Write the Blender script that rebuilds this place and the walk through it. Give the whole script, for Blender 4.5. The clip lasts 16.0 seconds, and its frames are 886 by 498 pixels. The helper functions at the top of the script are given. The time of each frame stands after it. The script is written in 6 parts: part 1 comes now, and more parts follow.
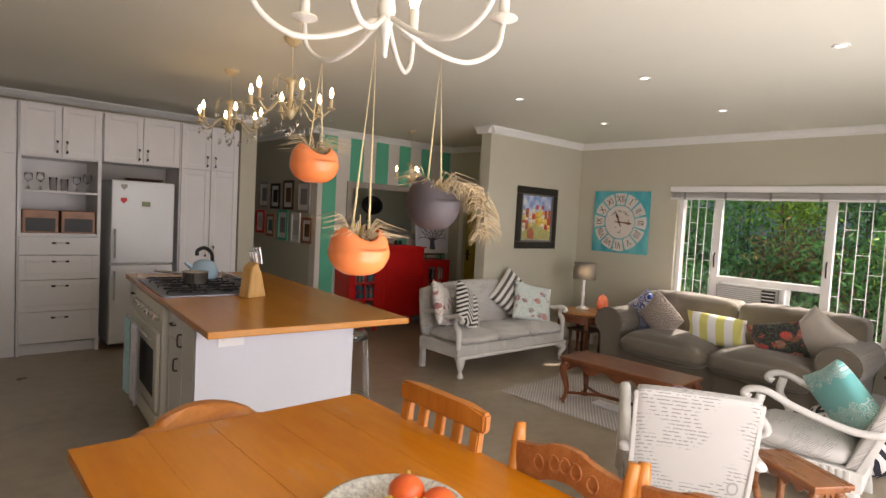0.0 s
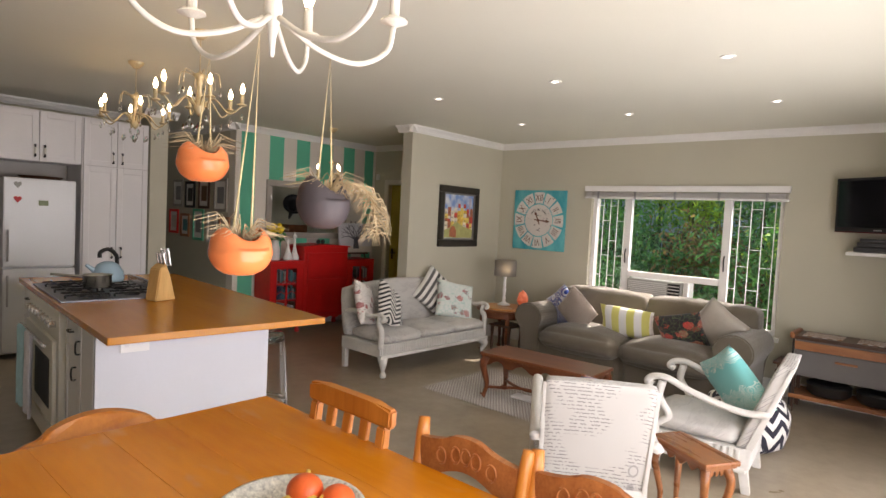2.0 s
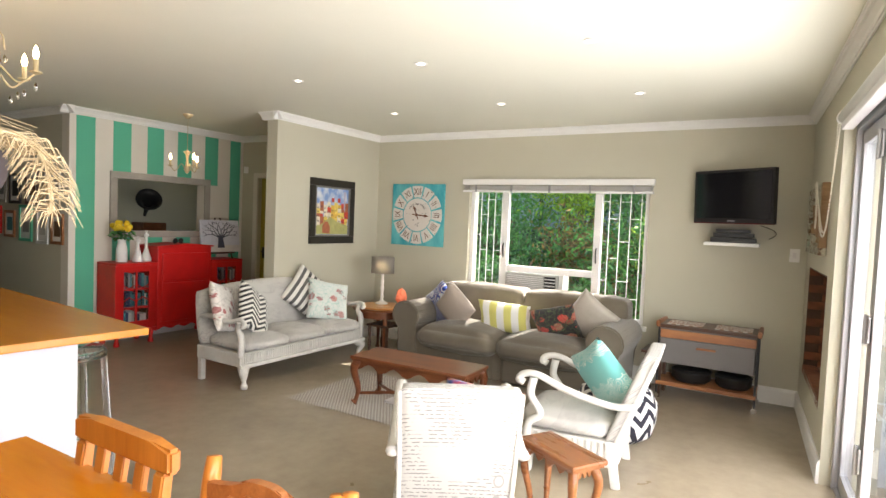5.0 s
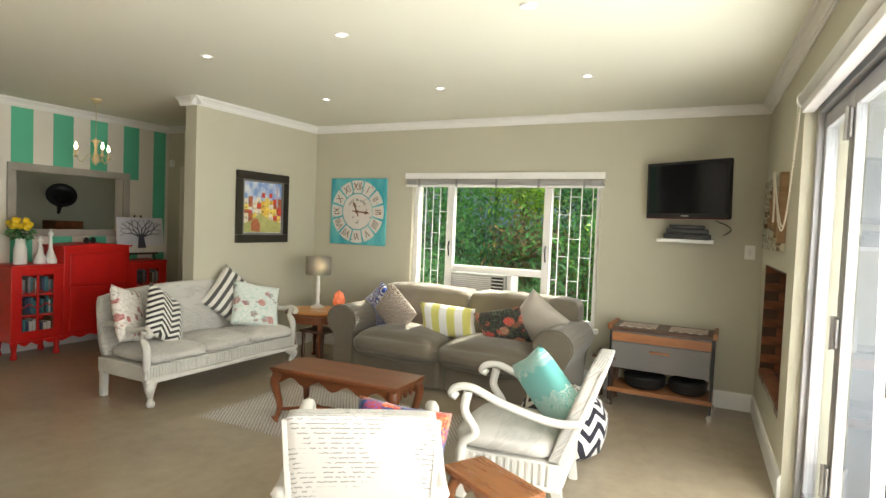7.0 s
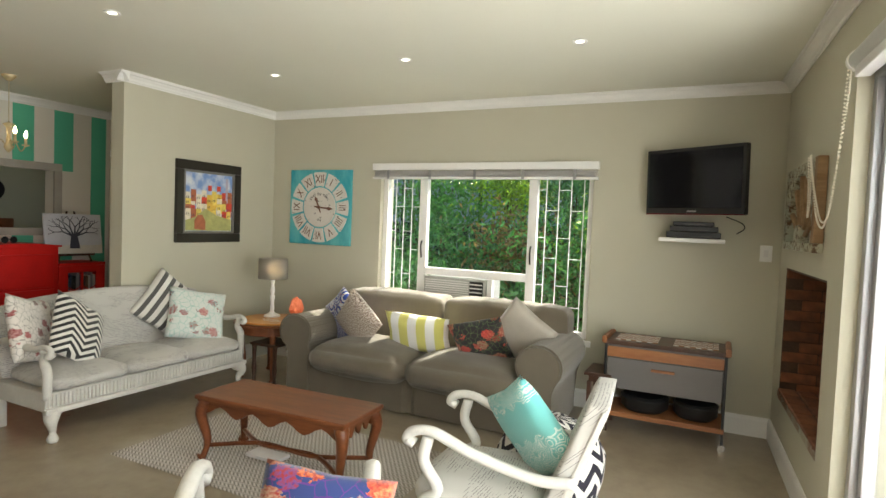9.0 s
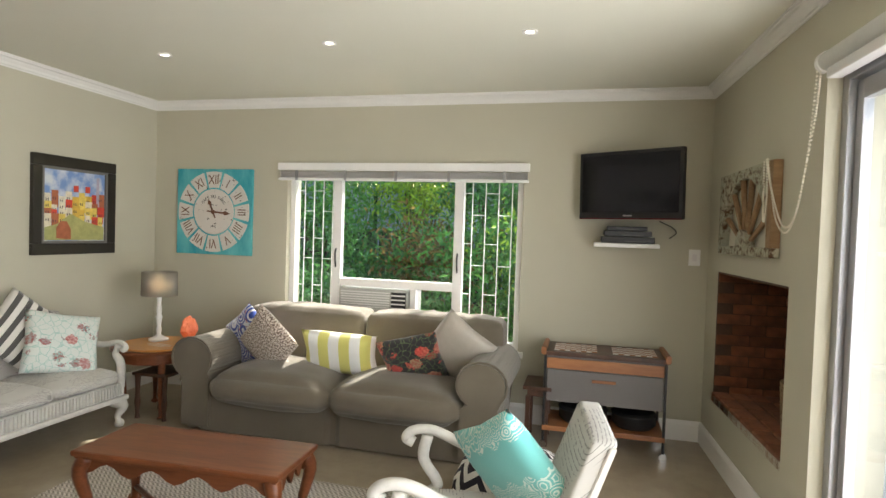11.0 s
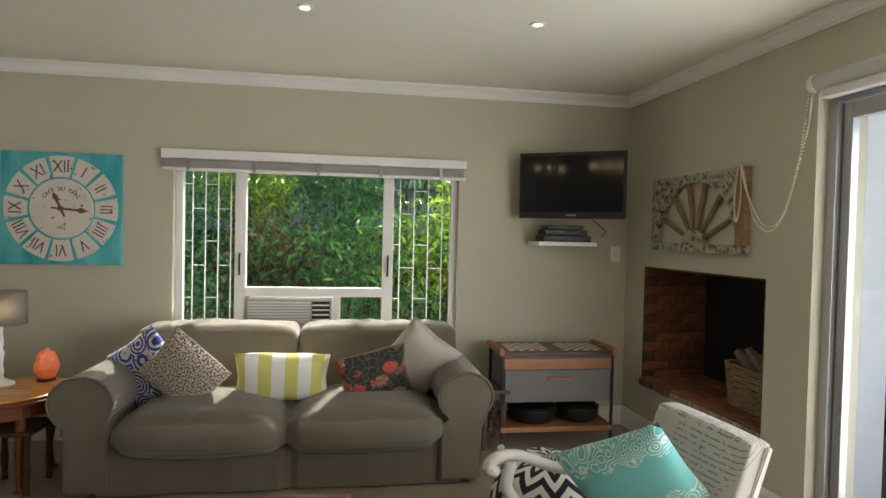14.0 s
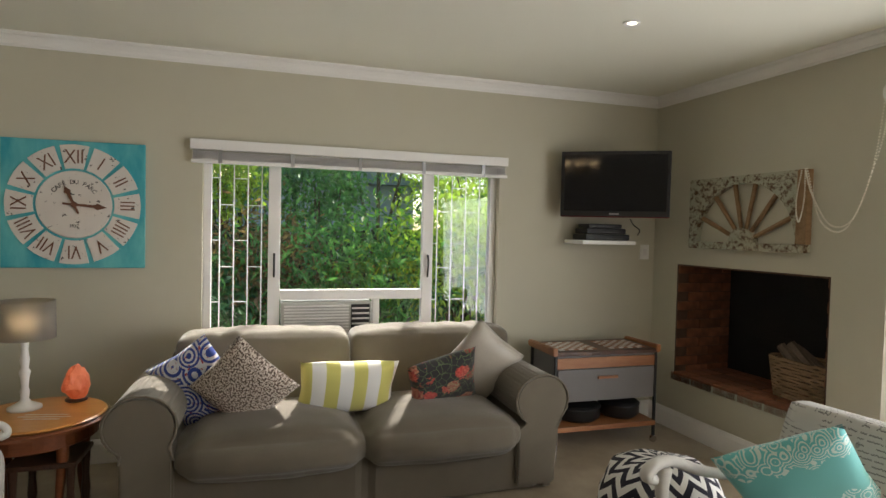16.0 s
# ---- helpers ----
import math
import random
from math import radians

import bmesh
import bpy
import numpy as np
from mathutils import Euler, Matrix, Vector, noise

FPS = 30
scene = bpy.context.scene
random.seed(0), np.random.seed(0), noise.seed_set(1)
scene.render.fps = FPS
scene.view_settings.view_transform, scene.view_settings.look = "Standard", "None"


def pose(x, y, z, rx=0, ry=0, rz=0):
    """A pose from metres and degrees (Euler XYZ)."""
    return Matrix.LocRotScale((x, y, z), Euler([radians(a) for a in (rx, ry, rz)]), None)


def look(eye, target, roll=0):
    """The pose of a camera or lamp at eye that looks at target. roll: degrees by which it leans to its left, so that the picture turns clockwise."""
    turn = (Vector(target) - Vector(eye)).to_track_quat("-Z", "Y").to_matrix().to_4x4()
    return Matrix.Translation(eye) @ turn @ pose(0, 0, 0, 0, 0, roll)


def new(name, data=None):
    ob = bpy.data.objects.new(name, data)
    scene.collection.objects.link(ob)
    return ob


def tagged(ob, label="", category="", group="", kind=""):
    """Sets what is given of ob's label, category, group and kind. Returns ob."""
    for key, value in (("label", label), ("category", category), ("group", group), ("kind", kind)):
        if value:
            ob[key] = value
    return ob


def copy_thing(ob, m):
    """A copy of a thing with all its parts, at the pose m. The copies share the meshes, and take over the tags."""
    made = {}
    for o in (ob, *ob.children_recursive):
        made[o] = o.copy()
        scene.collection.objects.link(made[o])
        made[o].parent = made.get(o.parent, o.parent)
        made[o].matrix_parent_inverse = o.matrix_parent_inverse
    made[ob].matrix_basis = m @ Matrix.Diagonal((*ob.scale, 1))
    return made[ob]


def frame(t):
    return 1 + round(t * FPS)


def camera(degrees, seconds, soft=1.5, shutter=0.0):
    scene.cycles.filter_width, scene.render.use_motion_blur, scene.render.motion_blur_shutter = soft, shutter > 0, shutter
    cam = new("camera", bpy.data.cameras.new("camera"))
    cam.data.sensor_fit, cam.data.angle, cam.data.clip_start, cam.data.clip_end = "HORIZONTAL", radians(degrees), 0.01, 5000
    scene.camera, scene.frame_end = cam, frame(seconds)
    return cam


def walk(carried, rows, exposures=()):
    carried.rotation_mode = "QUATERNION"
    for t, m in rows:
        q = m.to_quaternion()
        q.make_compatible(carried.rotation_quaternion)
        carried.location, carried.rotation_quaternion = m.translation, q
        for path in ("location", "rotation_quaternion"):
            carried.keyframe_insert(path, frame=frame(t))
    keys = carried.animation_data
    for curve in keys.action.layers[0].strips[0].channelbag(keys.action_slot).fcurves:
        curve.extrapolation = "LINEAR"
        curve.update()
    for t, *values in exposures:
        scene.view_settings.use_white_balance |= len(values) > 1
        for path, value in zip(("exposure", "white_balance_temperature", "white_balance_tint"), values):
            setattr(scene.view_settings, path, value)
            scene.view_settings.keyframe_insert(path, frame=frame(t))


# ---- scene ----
cam = camera(75.0, 16.0)
PATH = [
    (0, (1.213, 0.832, 1.565), (2.543, 2.321, 1.451), 3.1),
    (0.5, (1.228, 0.819, 1.558), (2.592, 2.278, 1.445), 3.1),
    (1, (1.222, 0.799, 1.569), (2.627, 2.218, 1.459), 3.0),
    (1.5, (1.224, 0.788, 1.564), (2.678, 2.157, 1.458), 3.0),
    (2, (1.249, 0.761, 1.57), (2.751, 2.077, 1.464), 2.9),
    (2.5, (1.286, 0.769, 1.56), (2.83, 2.036, 1.457), 2.7),
    (3, (1.349, 0.762, 1.555), (2.927, 1.987, 1.452), 2.7),
    (3.5, (1.399, 0.779, 1.543), (3.02, 1.947, 1.443), 2.6),
    (4, (1.478, 0.784, 1.543), (3.136, 1.897, 1.445), 2.6),
    (4.5, (1.548, 0.791, 1.542), (3.24, 1.854, 1.445), 2.5),
    (7, (2.132, 0.835, 1.499), (3.915, 1.738, 1.414), 2.3),
    (7.5, (2.282, 0.857, 1.485), (4.075, 1.741, 1.401), 2.3),
    (8, (2.474, 0.889, 1.493), (4.27, 1.763, 1.407), 2.3),
    (10.5, (3.12, 1.374, 1.484), (4.968, 2.134, 1.401), 2.4),
    (11, (3.11, 1.503, 1.492), (5.05, 1.984, 1.434), 1.9),
    (11.5, (3.145, 1.681, 1.477), (5.122, 1.978, 1.427), 1.7),
    (12, (3.233, 1.905, 1.477), (5.226, 2.055, 1.427), 1.6),
    (12.5, (3.246, 2.108, 1.486), (5.245, 2.107, 1.436), 1.4),
    (13, (3.243, 2.353, 1.485), (5.234, 2.173, 1.438), 1.2),
    (13.5, (3.302, 2.511, 1.462), (5.29, 2.295, 1.422), 1.2),
    (14, (3.351, 2.772, 1.485), (5.328, 2.473, 1.437), 1.3),
    (14.5, (3.355, 2.953, 1.493), (5.321, 2.586, 1.44), 1.2),
    (15, (3.391, 3.22, 1.488), (5.33, 2.732, 1.438), 1.1),
    (15.5, (3.499, 3.411, 1.497), (5.428, 2.884, 1.437), 1.2),
    (16, (3.673, 3.635, 1.498), (5.588, 3.062, 1.436), 1.3),
]
EXPOSURES = [(0.0, 0.85, 6700, 18), (1.5, 0.9, 6600, 18), (3.0, 1.1, 6550, 16), (4.5, 1.62, 6450, 13), (7.0, 1.45, 6700, 4), (8.2, 1.25, 6650, 3), (11.0, 1.25, 6400, 8), (12.5, 0.92, 6400, 8), (14.0, 0.75, 6400, 8), (16.0, 0.73, 6450, 10)]
walk(cam, [(t, look(eye, target, roll)) for t, eye, target, roll in PATH], EXPOSURES)

# ---- world and sun ----
SUN_TO = Vector((1.0, -0.5, 1.18)).normalized()
world = bpy.data.worlds.new("sky")
scene.world = world
world.use_nodes = True
wn = world.node_tree
sky = wn.nodes.new("ShaderNodeTexSky")
sky.sky_type = "NISHITA"
sky.sun_disc = False
sky.sun_elevation = math.asin(SUN_TO.z)
sky.sun_rotation = math.atan2(SUN_TO.x, SUN_TO.y)
wn.links.new(sky.outputs[0], wn.nodes["Background"].inputs[0])
wn.nodes["Background"].inputs[1].default_value = 0.15
sun = new("sun", bpy.data.lights.new("sun", "SUN"))
sun.data.energy, sun.data.angle, sun.data.color = 5.0, radians(0.6), (1.0, 0.95, 0.86)
sun.matrix_basis = look(SUN_TO * 20, (0, 0, 0))


def sky_lamp(name, eye, target, w, h, watts, colour):
    lamp = new(name, bpy.data.lights.new(name, "AREA"))
    lamp.data.shape, lamp.data.size, lamp.data.size_y = "RECTANGLE", w, h
    lamp.data.energy, lamp.data.color = watts, colour
    lamp.matrix_basis = look(eye, target)
    return lamp


# daylight in the folding doors' opening
sky_lamp("door_daylight", (3.45, 0.3, 1.1), (3.65, 4.0, 1.0), 4.5, 1.9, 66, (1.0, 0.98, 0.95))


# ---- materials ----
class Shade:
    """A node material: colour, roughness and relief built from sockets or plain values."""

    def __init__(self, name):
        self.m = bpy.data.materials.new(name)
        self.m.use_nodes = True
        self.t = self.m.node_tree
        self.b = self.t.nodes["Principled BSDF"]
        self.co = self.t.nodes.new("ShaderNodeTexCoord")

    def put(self, sock, v):
        if isinstance(v, (int, float)):
            sock.default_value = v
        elif isinstance(v, (tuple, list)):
            sock.default_value = (*v, 1.0) if len(v) == 3 and sock.type == "RGBA" else v
        else:
            self.t.links.new(v, sock)

    def math(self, op, a, b=0.0, c=0.0):
        n = self.t.nodes.new("ShaderNodeMath")
        n.operation = op
        for s, v in zip(n.inputs, (a, b, c)):
            self.put(s, v)
        return n.outputs[0]

    def split(self, v):
        n = self.t.nodes.new("ShaderNodeSeparateXYZ")
        self.put(n.inputs[0], v)
        return n.outputs

    def join(self, x, y, z):
        n = self.t.nodes.new("ShaderNodeCombineXYZ")
        for s, v in zip(n.inputs, (x, y, z)):
            self.put(s, v)
        return n.outputs[0]

    def scaled(self, v, s):
        n = self.t.nodes.new("ShaderNodeMapping")
        self.put(n.inputs[0], v)
        n.inputs["Scale"].default_value = s
        return n.outputs[0]

    def noise(self, v, scale, detail=3.0, rough=0.55):
        n = self.t.nodes.new("ShaderNodeTexNoise")
        self.put(n.inputs["Vector"], v)
        n.inputs["Scale"].default_value, n.inputs["Detail"].default_value, n.inputs["Roughness"].default_value = scale, detail, rough
        return n.outputs[0]

    def voronoi(self, v, scale, feature="F1"):
        n = self.t.nodes.new("ShaderNodeTexVoronoi")
        n.feature = feature
        self.put(n.inputs["Vector"], v)
        n.inputs["Scale"].default_value = scale
        return n.outputs

    def step(self, v, lo, hi):
        n = self.t.nodes.new("ShaderNodeMapRange")
        self.put(n.inputs[0], v)
        n.inputs[1].default_value, n.inputs[2].default_value = lo, hi
        return n.outputs[0]

    def mix(self, f, a, b, blend="MIX"):
        n = self.t.nodes.new("ShaderNodeMix")
        n.data_type, n.blend_type = "RGBA", blend
        self.put(n.inputs[0], f)
        self.put(n.inputs[6], a)
        self.put(n.inputs[7], b)
        return n.outputs[2]

    def ramp(self, f, stops):
        n = self.t.nodes.new("ShaderNodeValToRGB")
        self.put(n.inputs[0], f)
        e = n.color_ramp.elements
        while len(e) < len(stops):
            e.new(0.5)
        for el, (p, c) in zip(e, stops):
            el.position, el.color = p, (*c, 1)
        return n.outputs[0]

    def done(self, colour, rough=0.5, metal=0.0, bump=None, strength=0.2, dist=0.01, sheen=0.0, spec=0.5):
        self.put(self.b.inputs["Base Color"], colour)
        self.put(self.b.inputs["Roughness"], rough)
        self.b.inputs["Metallic"].default_value = metal
        self.b.inputs["Sheen Weight"].default_value = sheen
        self.b.inputs["Specular IOR Level"].default_value = spec
        if bump is not None:
            n = self.t.nodes.new("ShaderNodeBump")
            n.inputs["Strength"].default_value, n.inputs["Distance"].default_value = strength, dist
            self.put(n.inputs["Height"], bump)
            self.t.links.new(n.outputs[0], self.b.inputs["Normal"])
        return self.m


def plain(name, c, rough=0.5, metal=0.0, var=0.08, big=2.5, fine=70.0, strength=0.12, sheen=0.0):
    """Paint, metal or cloth of one colour with wear at two scales."""
    s = Shade(name)
    o = s.co.outputs["Object"]
    a, b = s.noise(o, big), s.noise(o, fine, 2.0)
    k = s.math("ADD", s.math("MULTIPLY", a, var * 1.6), s.math("MULTIPLY", b, var * 0.7))
    dark = tuple(x * (1 - 1.15 * var) for x in c)
    lite = tuple(min(1.0, x * (1 + 1.15 * var)) for x in c)
    col = s.mix(s.step(k, var * 0.7, var * 1.6), dark, lite)
    r = s.math("ADD", rough - 0.06, s.math("MULTIPLY", a, 0.12))
    return s.done(col, r, metal, b, strength, 0.004, sheen)


def wood(name, dark, lite, axis="y", rough=0.4, ring=9.0, worn=0.0, worn_colour=(0.6, 0.52, 0.4)):
    s = Shade(name)
    o = s.co.outputs["Object"]
    st = {"x": (0.12, 1, 1), "y": (1, 0.12, 1), "z": (1, 1, 0.12)}[axis]
    v = s.scaled(o, st)
    a, b = s.noise(v, ring, 5.0, 0.65), s.noise(v, ring * 9, 3.0)
    col = s.mix(s.step(s.math("ADD", a, s.math("MULTIPLY", b, 0.35)), 0.4, 0.95), dark, lite)
    if worn:
        w = s.step(s.noise(s.scaled(o, tuple(0.4 if q < 1 else 1 for q in st)), 5.5, 4.0), 0.6, 0.72)
        col = s.mix(s.math("MULTIPLY", w, worn), col, worn_colour)
    return s.done(col, s.math("ADD", rough - 0.04, s.math("MULTIPLY", a, 0.08)), 0.0, b, 0.02, 0.002)


def glass_mat(name, tint=(1, 1, 1), rough=0.0, ior=1.45):
    s = Shade(name)
    s.b.inputs["Transmission Weight"].default_value = 1.0
    s.b.inputs["IOR"].default_value = ior
    return s.done(tint, rough)


def glow(name, c, strength):
    s = Shade(name)
    s.b.inputs["Emission Color"].default_value = (*c, 1)
    s.b.inputs["Emission Strength"].default_value = strength
    return s.done(c, 0.4)


def script_cloth(name, base=(0.54, 0.52, 0.485), ink=(0.16, 0.15, 0.15), pitch=72.0):
    """Cream cotton printed with faded rows of handwriting, drawn as broken bars."""
    s = Shade(name)
    x, y, z = s.split(s.co.outputs["Object"])
    v = s.math("MULTIPLY", s.math("ADD", y, z), pitch)
    row, f = s.math("FLOOR", v), s.math("FRACT", v)
    wob = s.math("MULTIPLY", s.math("SUBTRACT", s.noise(s.join(s.math("MULTIPLY", x, 120.0), row, 0.0), 1.0, 2.0), 0.5), 0.9)
    line = s.math("LESS_THAN", s.math("ABSOLUTE", s.math("SUBTRACT", s.math("ADD", f, wob), 0.5)), 0.12)
    word = s.math("GREATER_THAN", s.noise(s.join(s.math("MULTIPLY", x, 48.0), s.math("MULTIPLY", row, 3.7), 0.0), 1.0, 1.0), 0.46)
    block = s.step(s.noise(s.join(s.math("MULTIPLY", x, 4.2), s.math("MULTIPLY", row, 0.11), s.math("MULTIPLY", y, 2.0)), 1.0, 1.0), 0.42, 0.47)
    ring = s.math("LESS_THAN", s.math("ABSOLUTE", s.math("SUBTRACT", s.voronoi(s.join(x, s.math("ADD", y, z), 0.3), 3.3)[0], 0.13)), 0.007)
    k = s.math("MULTIPLY", s.math("MAXIMUM", s.math("MULTIPLY", s.math("MULTIPLY", line, word), block), s.math("MULTIPLY", ring, 0.6)), 0.88)
    weave = s.noise(s.co.outputs["Object"], 260.0, 2.0)
    soft = s.mix(s.noise(s.co.outputs["Object"], 4.0), tuple(c * 0.9 for c in base), base)
    return s.done(s.mix(k, soft, ink), 0.85, 0.0, weave, 0.25, 0.003, 0.2)


def uv_cloth(name, build, rough=0.85, strength=0.25):
    s = Shade(name)
    uv = s.co.outputs["UV"]
    x, y, _ = s.split(uv)
    return s.done(build(s, uv, x, y), rough, 0.0, s.noise(uv, 160.0, 2.0), strength, 0.003, 0.25)


def stripes(s, uv, x, y, a, b, n, duty=0.5):
    return s.mix(s.math("LESS_THAN", s.math("FRACT", s.math("MULTIPLY", x, n)), duty), a, b)


def chevron(s, uv, x, y, a, b, n=5.0, k=3.0, amp=0.5):
    zig = s.math("ABSOLUTE", s.math("SUBTRACT", s.math("FRACT", s.math("MULTIPLY", x, k)), 0.5))
    v = s.math("FRACT", s.math("MULTIPLY", s.math("ADD", y, s.math("MULTIPLY", zig, amp)), n))
    return s.mix(s.math("LESS_THAN", v, 0.5), a, b)


def floral(s, uv, x, y, ground, cols, scale=4.0, cover=0.36):
    w = s.mix(0.07, uv, s.t.nodes.new("ShaderNodeTexNoise").outputs[1])
    d = s.voronoi(w, scale)
    hue = s.split(d[1])[0]
    n = len(cols)
    flower = s.ramp(hue, [(min(0.99, i / n), c) for i, c in enumerate(cols)])
    petal = s.math("ADD", d[0], s.math("MULTIPLY", s.math("SUBTRACT", s.noise(uv, 24.0), 0.5), 0.5))
    shade = s.mix(s.step(s.noise(uv, 30.0, 2.0), 0.35, 0.65), flower, tuple(0.5 * c for c in cols[0]))
    twig = s.math("LESS_THAN", s.voronoi(w, scale * 2.3, "DISTANCE_TO_EDGE")[0], 0.035)
    basecol = s.mix(s.math("MULTIPLY", twig, 0.8), ground, cols[-1])
    return s.mix(s.math("LESS_THAN", petal, cover), basecol, shade)


WALL = plain("wall_paint", (0.515, 0.49, 0.39), 0.75, 0, 0.03, 1.2, 160, 0.1)
CEIL = plain("ceiling_paint", (0.735, 0.725, 0.63), 0.8, 0, 0.02, 1.0, 120, 0.05)
WHITE = plain("white_paint", (0.8, 0.79, 0.77), 0.45, 0, 0.03, 3, 90, 0.05)
MINT = plain("mint_paint", (0.1, 0.46, 0.3), 0.7, 0, 0.04, 2, 120, 0.06)
CREAM = plain("cream_paint", (0.7, 0.66, 0.59), 0.7, 0, 0.03, 2, 120, 0.06)
KITCHEN = plain("kitchen_white", (0.72, 0.7, 0.7), 0.4, 0, 0.03, 2, 60, 0.04)
CHALK = plain("chalk_white_paint", (0.6, 0.58, 0.54), 0.6, 0, 0.09, 7, 60, 0.2)
RED = plain("red_paint", (0.62, 0.012, 0.01), 0.4, 0, 0.1, 5, 50, 0.1)
SOFA = plain("olive_grey_slipcover", (0.135, 0.112, 0.08), 0.9, 0, 0.1, 6, 300, 0.35, 0.3)
SCRIPT = script_cloth("script_print_cotton")
ALU = plain("aluminium", (0.42, 0.42, 0.44), 0.35, 0.7, 0.05)
STEEL = plain("steel", (0.62, 0.61, 0.6), 0.2, 1.0, 0.05)
BLACK = plain("black_metal", (0.015, 0.015, 0.016), 0.45, 0.2, 0.1)
PLASTIC = plain("black_plastic", (0.008, 0.008, 0.009), 0.4, 0, 0.05, 3, 80, 0.03)
SCREEN = plain("tv_screen", (0.006, 0.006, 0.008), 0.08, 0, 0.02, 1, 30, 0.0)
GLASS = glass_mat("clear_glass")
THIN_GLASS = glass_mat("thin_glassware", (1, 1, 1), 0.0, 1.12)
ACRYL = glass_mat("clear_acrylic", (0.96, 0.97, 0.98))
MIRROR = plain("mirror", (0.85, 0.85, 0.85), 0.03, 1.0, 0.01, 1, 10, 0.0)
BULB = glow("bulb_glow", (1.0, 0.7, 0.36), 16.0)
SPOT = glow("downlight_glow", (1.0, 0.9, 0.72), 3.0)
MAHOGANY = wood("mahogany", (0.085, 0.022, 0.008), (0.26, 0.085, 0.03), "y", 0.3)
DARKWOOD = wood("dark_wood", (0.03, 0.014, 0.008), (0.1, 0.04, 0.02), "z", 0.4)
TEAK = wood("teak", (0.2, 0.07, 0.025), (0.42, 0.18, 0.07), "y", 0.4)
PINE = wood("orange_pine", (0.54, 0.155, 0.002), (0.7, 0.255, 0.005), "y", 0.24, 5.0, 0.6, (0.62, 0.36, 0.13))
PINE_Z = wood("honey_pine", (0.4, 0.11, 0.01), (0.64, 0.25, 0.04), "z", 0.32, 8.0)
CARVED = wood("carved_oak", (0.22, 0.06, 0.015), (0.5, 0.2, 0.06), "y", 0.4, 14.0)
BUTCHER = wood("orange_oak_worktop", (0.45, 0.165, 0.006), (0.54, 0.215, 0.012), "y", 0.24, 3.0)
BEECH = wood("beech", (0.5, 0.28, 0.08), (0.72, 0.46, 0.18), "z", 0.45)


def floor_mat():
    s = Shade("polished_screed")
    o = s.co.outputs["Object"]
    a, b, c = s.noise(o, 0.9, 5.0, 0.6), s.noise(o, 7.0, 5.0, 0.65), s.noise(o, 90.0, 2.0)
    k = s.math("ADD", s.math("MULTIPLY", a, 0.6), s.math("MULTIPLY", b, 0.4))
    col = s.ramp(k, [(0.3, (0.22, 0.175, 0.12)), (0.5, (0.32, 0.265, 0.19)), (0.72, (0.41, 0.35, 0.265))])
    return s.done(col, s.math("ADD", 0.24, s.math("MULTIPLY", a, 0.1)), 0.0, s.math("ADD", b, s.math("MULTIPLY", c, 0.3)), 0.012, 0.004)


FLOOR = floor_mat()


# ---- mesh helpers ----
def part(name, bm, material, parent=None, label="", smooth=False):
    me = bpy.data.meshes.new(name)
    bmesh.ops.recalc_face_normals(bm, faces=bm.faces[:])
    bm.to_mesh(me)
    bm.free()
    if smooth:
        for p in me.polygons:
            p.use_smooth = True
    me.materials.append(material)
    ob = new(name, me)
    if parent is not None:
        ob.parent = parent
    if label:
        ob["label"] = label
    return ob


def thing(name, label, category, m=None, group="", kind=""):
    ob = tagged(new(name), label, category, group, kind)
    ob.empty_display_size = 0.1
    if m is not None:
        ob.matrix_basis = m
    return ob


def solo(name, bm, material, label, category, m=None, group="", kind="", smooth=False):
    ob = part(name, bm, material, None, "", smooth)
    if m is not None:
        ob.matrix_basis = m
    return tagged(ob, label, category, group, kind)


def box(x0, x1, y0, y1, z0, z1, bevel=0.0, bm=None, m=None, seg=2):
    out = bm if bm is not None else bmesh.new()
    b = bmesh.new()
    bmesh.ops.create_cube(b, size=1)
    for v in b.verts:
        v.co = Vector((x0 + (v.co.x + 0.5) * (x1 - x0), y0 + (v.co.y + 0.5) * (y1 - y0), z0 + (v.co.z + 0.5) * (z1 - z0)))
    if bevel:
        bmesh.ops.bevel(b, geom=b.edges[:], offset=bevel, segments=seg, affect="EDGES", profile=0.6)
    merge(out, b, m)
    return out


def merge(out, b, m=None):
    if m is not None:
        bmesh.ops.transform(b, matrix=m, verts=b.verts[:])
    idx = {}
    for v in b.verts:
        idx[v] = out.verts.new(v.co)
    for f in b.faces:
        try:
            out.faces.new([idx[v] for v in f.verts])
        except ValueError:
            pass
    b.free()
    return out


def lathe(profile, seg=20, c=(0, 0, 0), bm=None, m=None, squash=1.0):
    """A turned body from (radius, height) pairs."""
    out = bm if bm is not None else bmesh.new()
    b = bmesh.new()
    rings = []
    for r, z in profile:
        rings.append([b.verts.new((c[0] + r * math.cos(2 * math.pi * i / seg), c[1] + squash * r * math.sin(2 * math.pi * i / seg), c[2] + z)) for i in range(seg)])
    for p, q in zip(rings, rings[1:]):
        for i in range(seg):
            b.faces.new((p[i], p[(i + 1) % seg], q[(i + 1) % seg], q[i]))
    (r0, z0), (r1, z1) = profile[0], profile[-1]
    if r0 > 0.02 and r1 > 0.02 and abs(r0 - r1) < 0.02 and abs(z0 - z1) < 0.021:
        for i in range(seg):
            b.faces.new((rings[-1][i], rings[-1][(i + 1) % seg], rings[0][(i + 1) % seg], rings[0][i]))
    else:
        if r0 > 1e-4:
            b.faces.new(rings[0][::-1])
        if r1 > 1e-4:
            b.faces.new(rings[-1])
    bmesh.ops.remove_doubles(b, verts=b.verts[:], dist=1e-5)
    return merge(out, b, m)


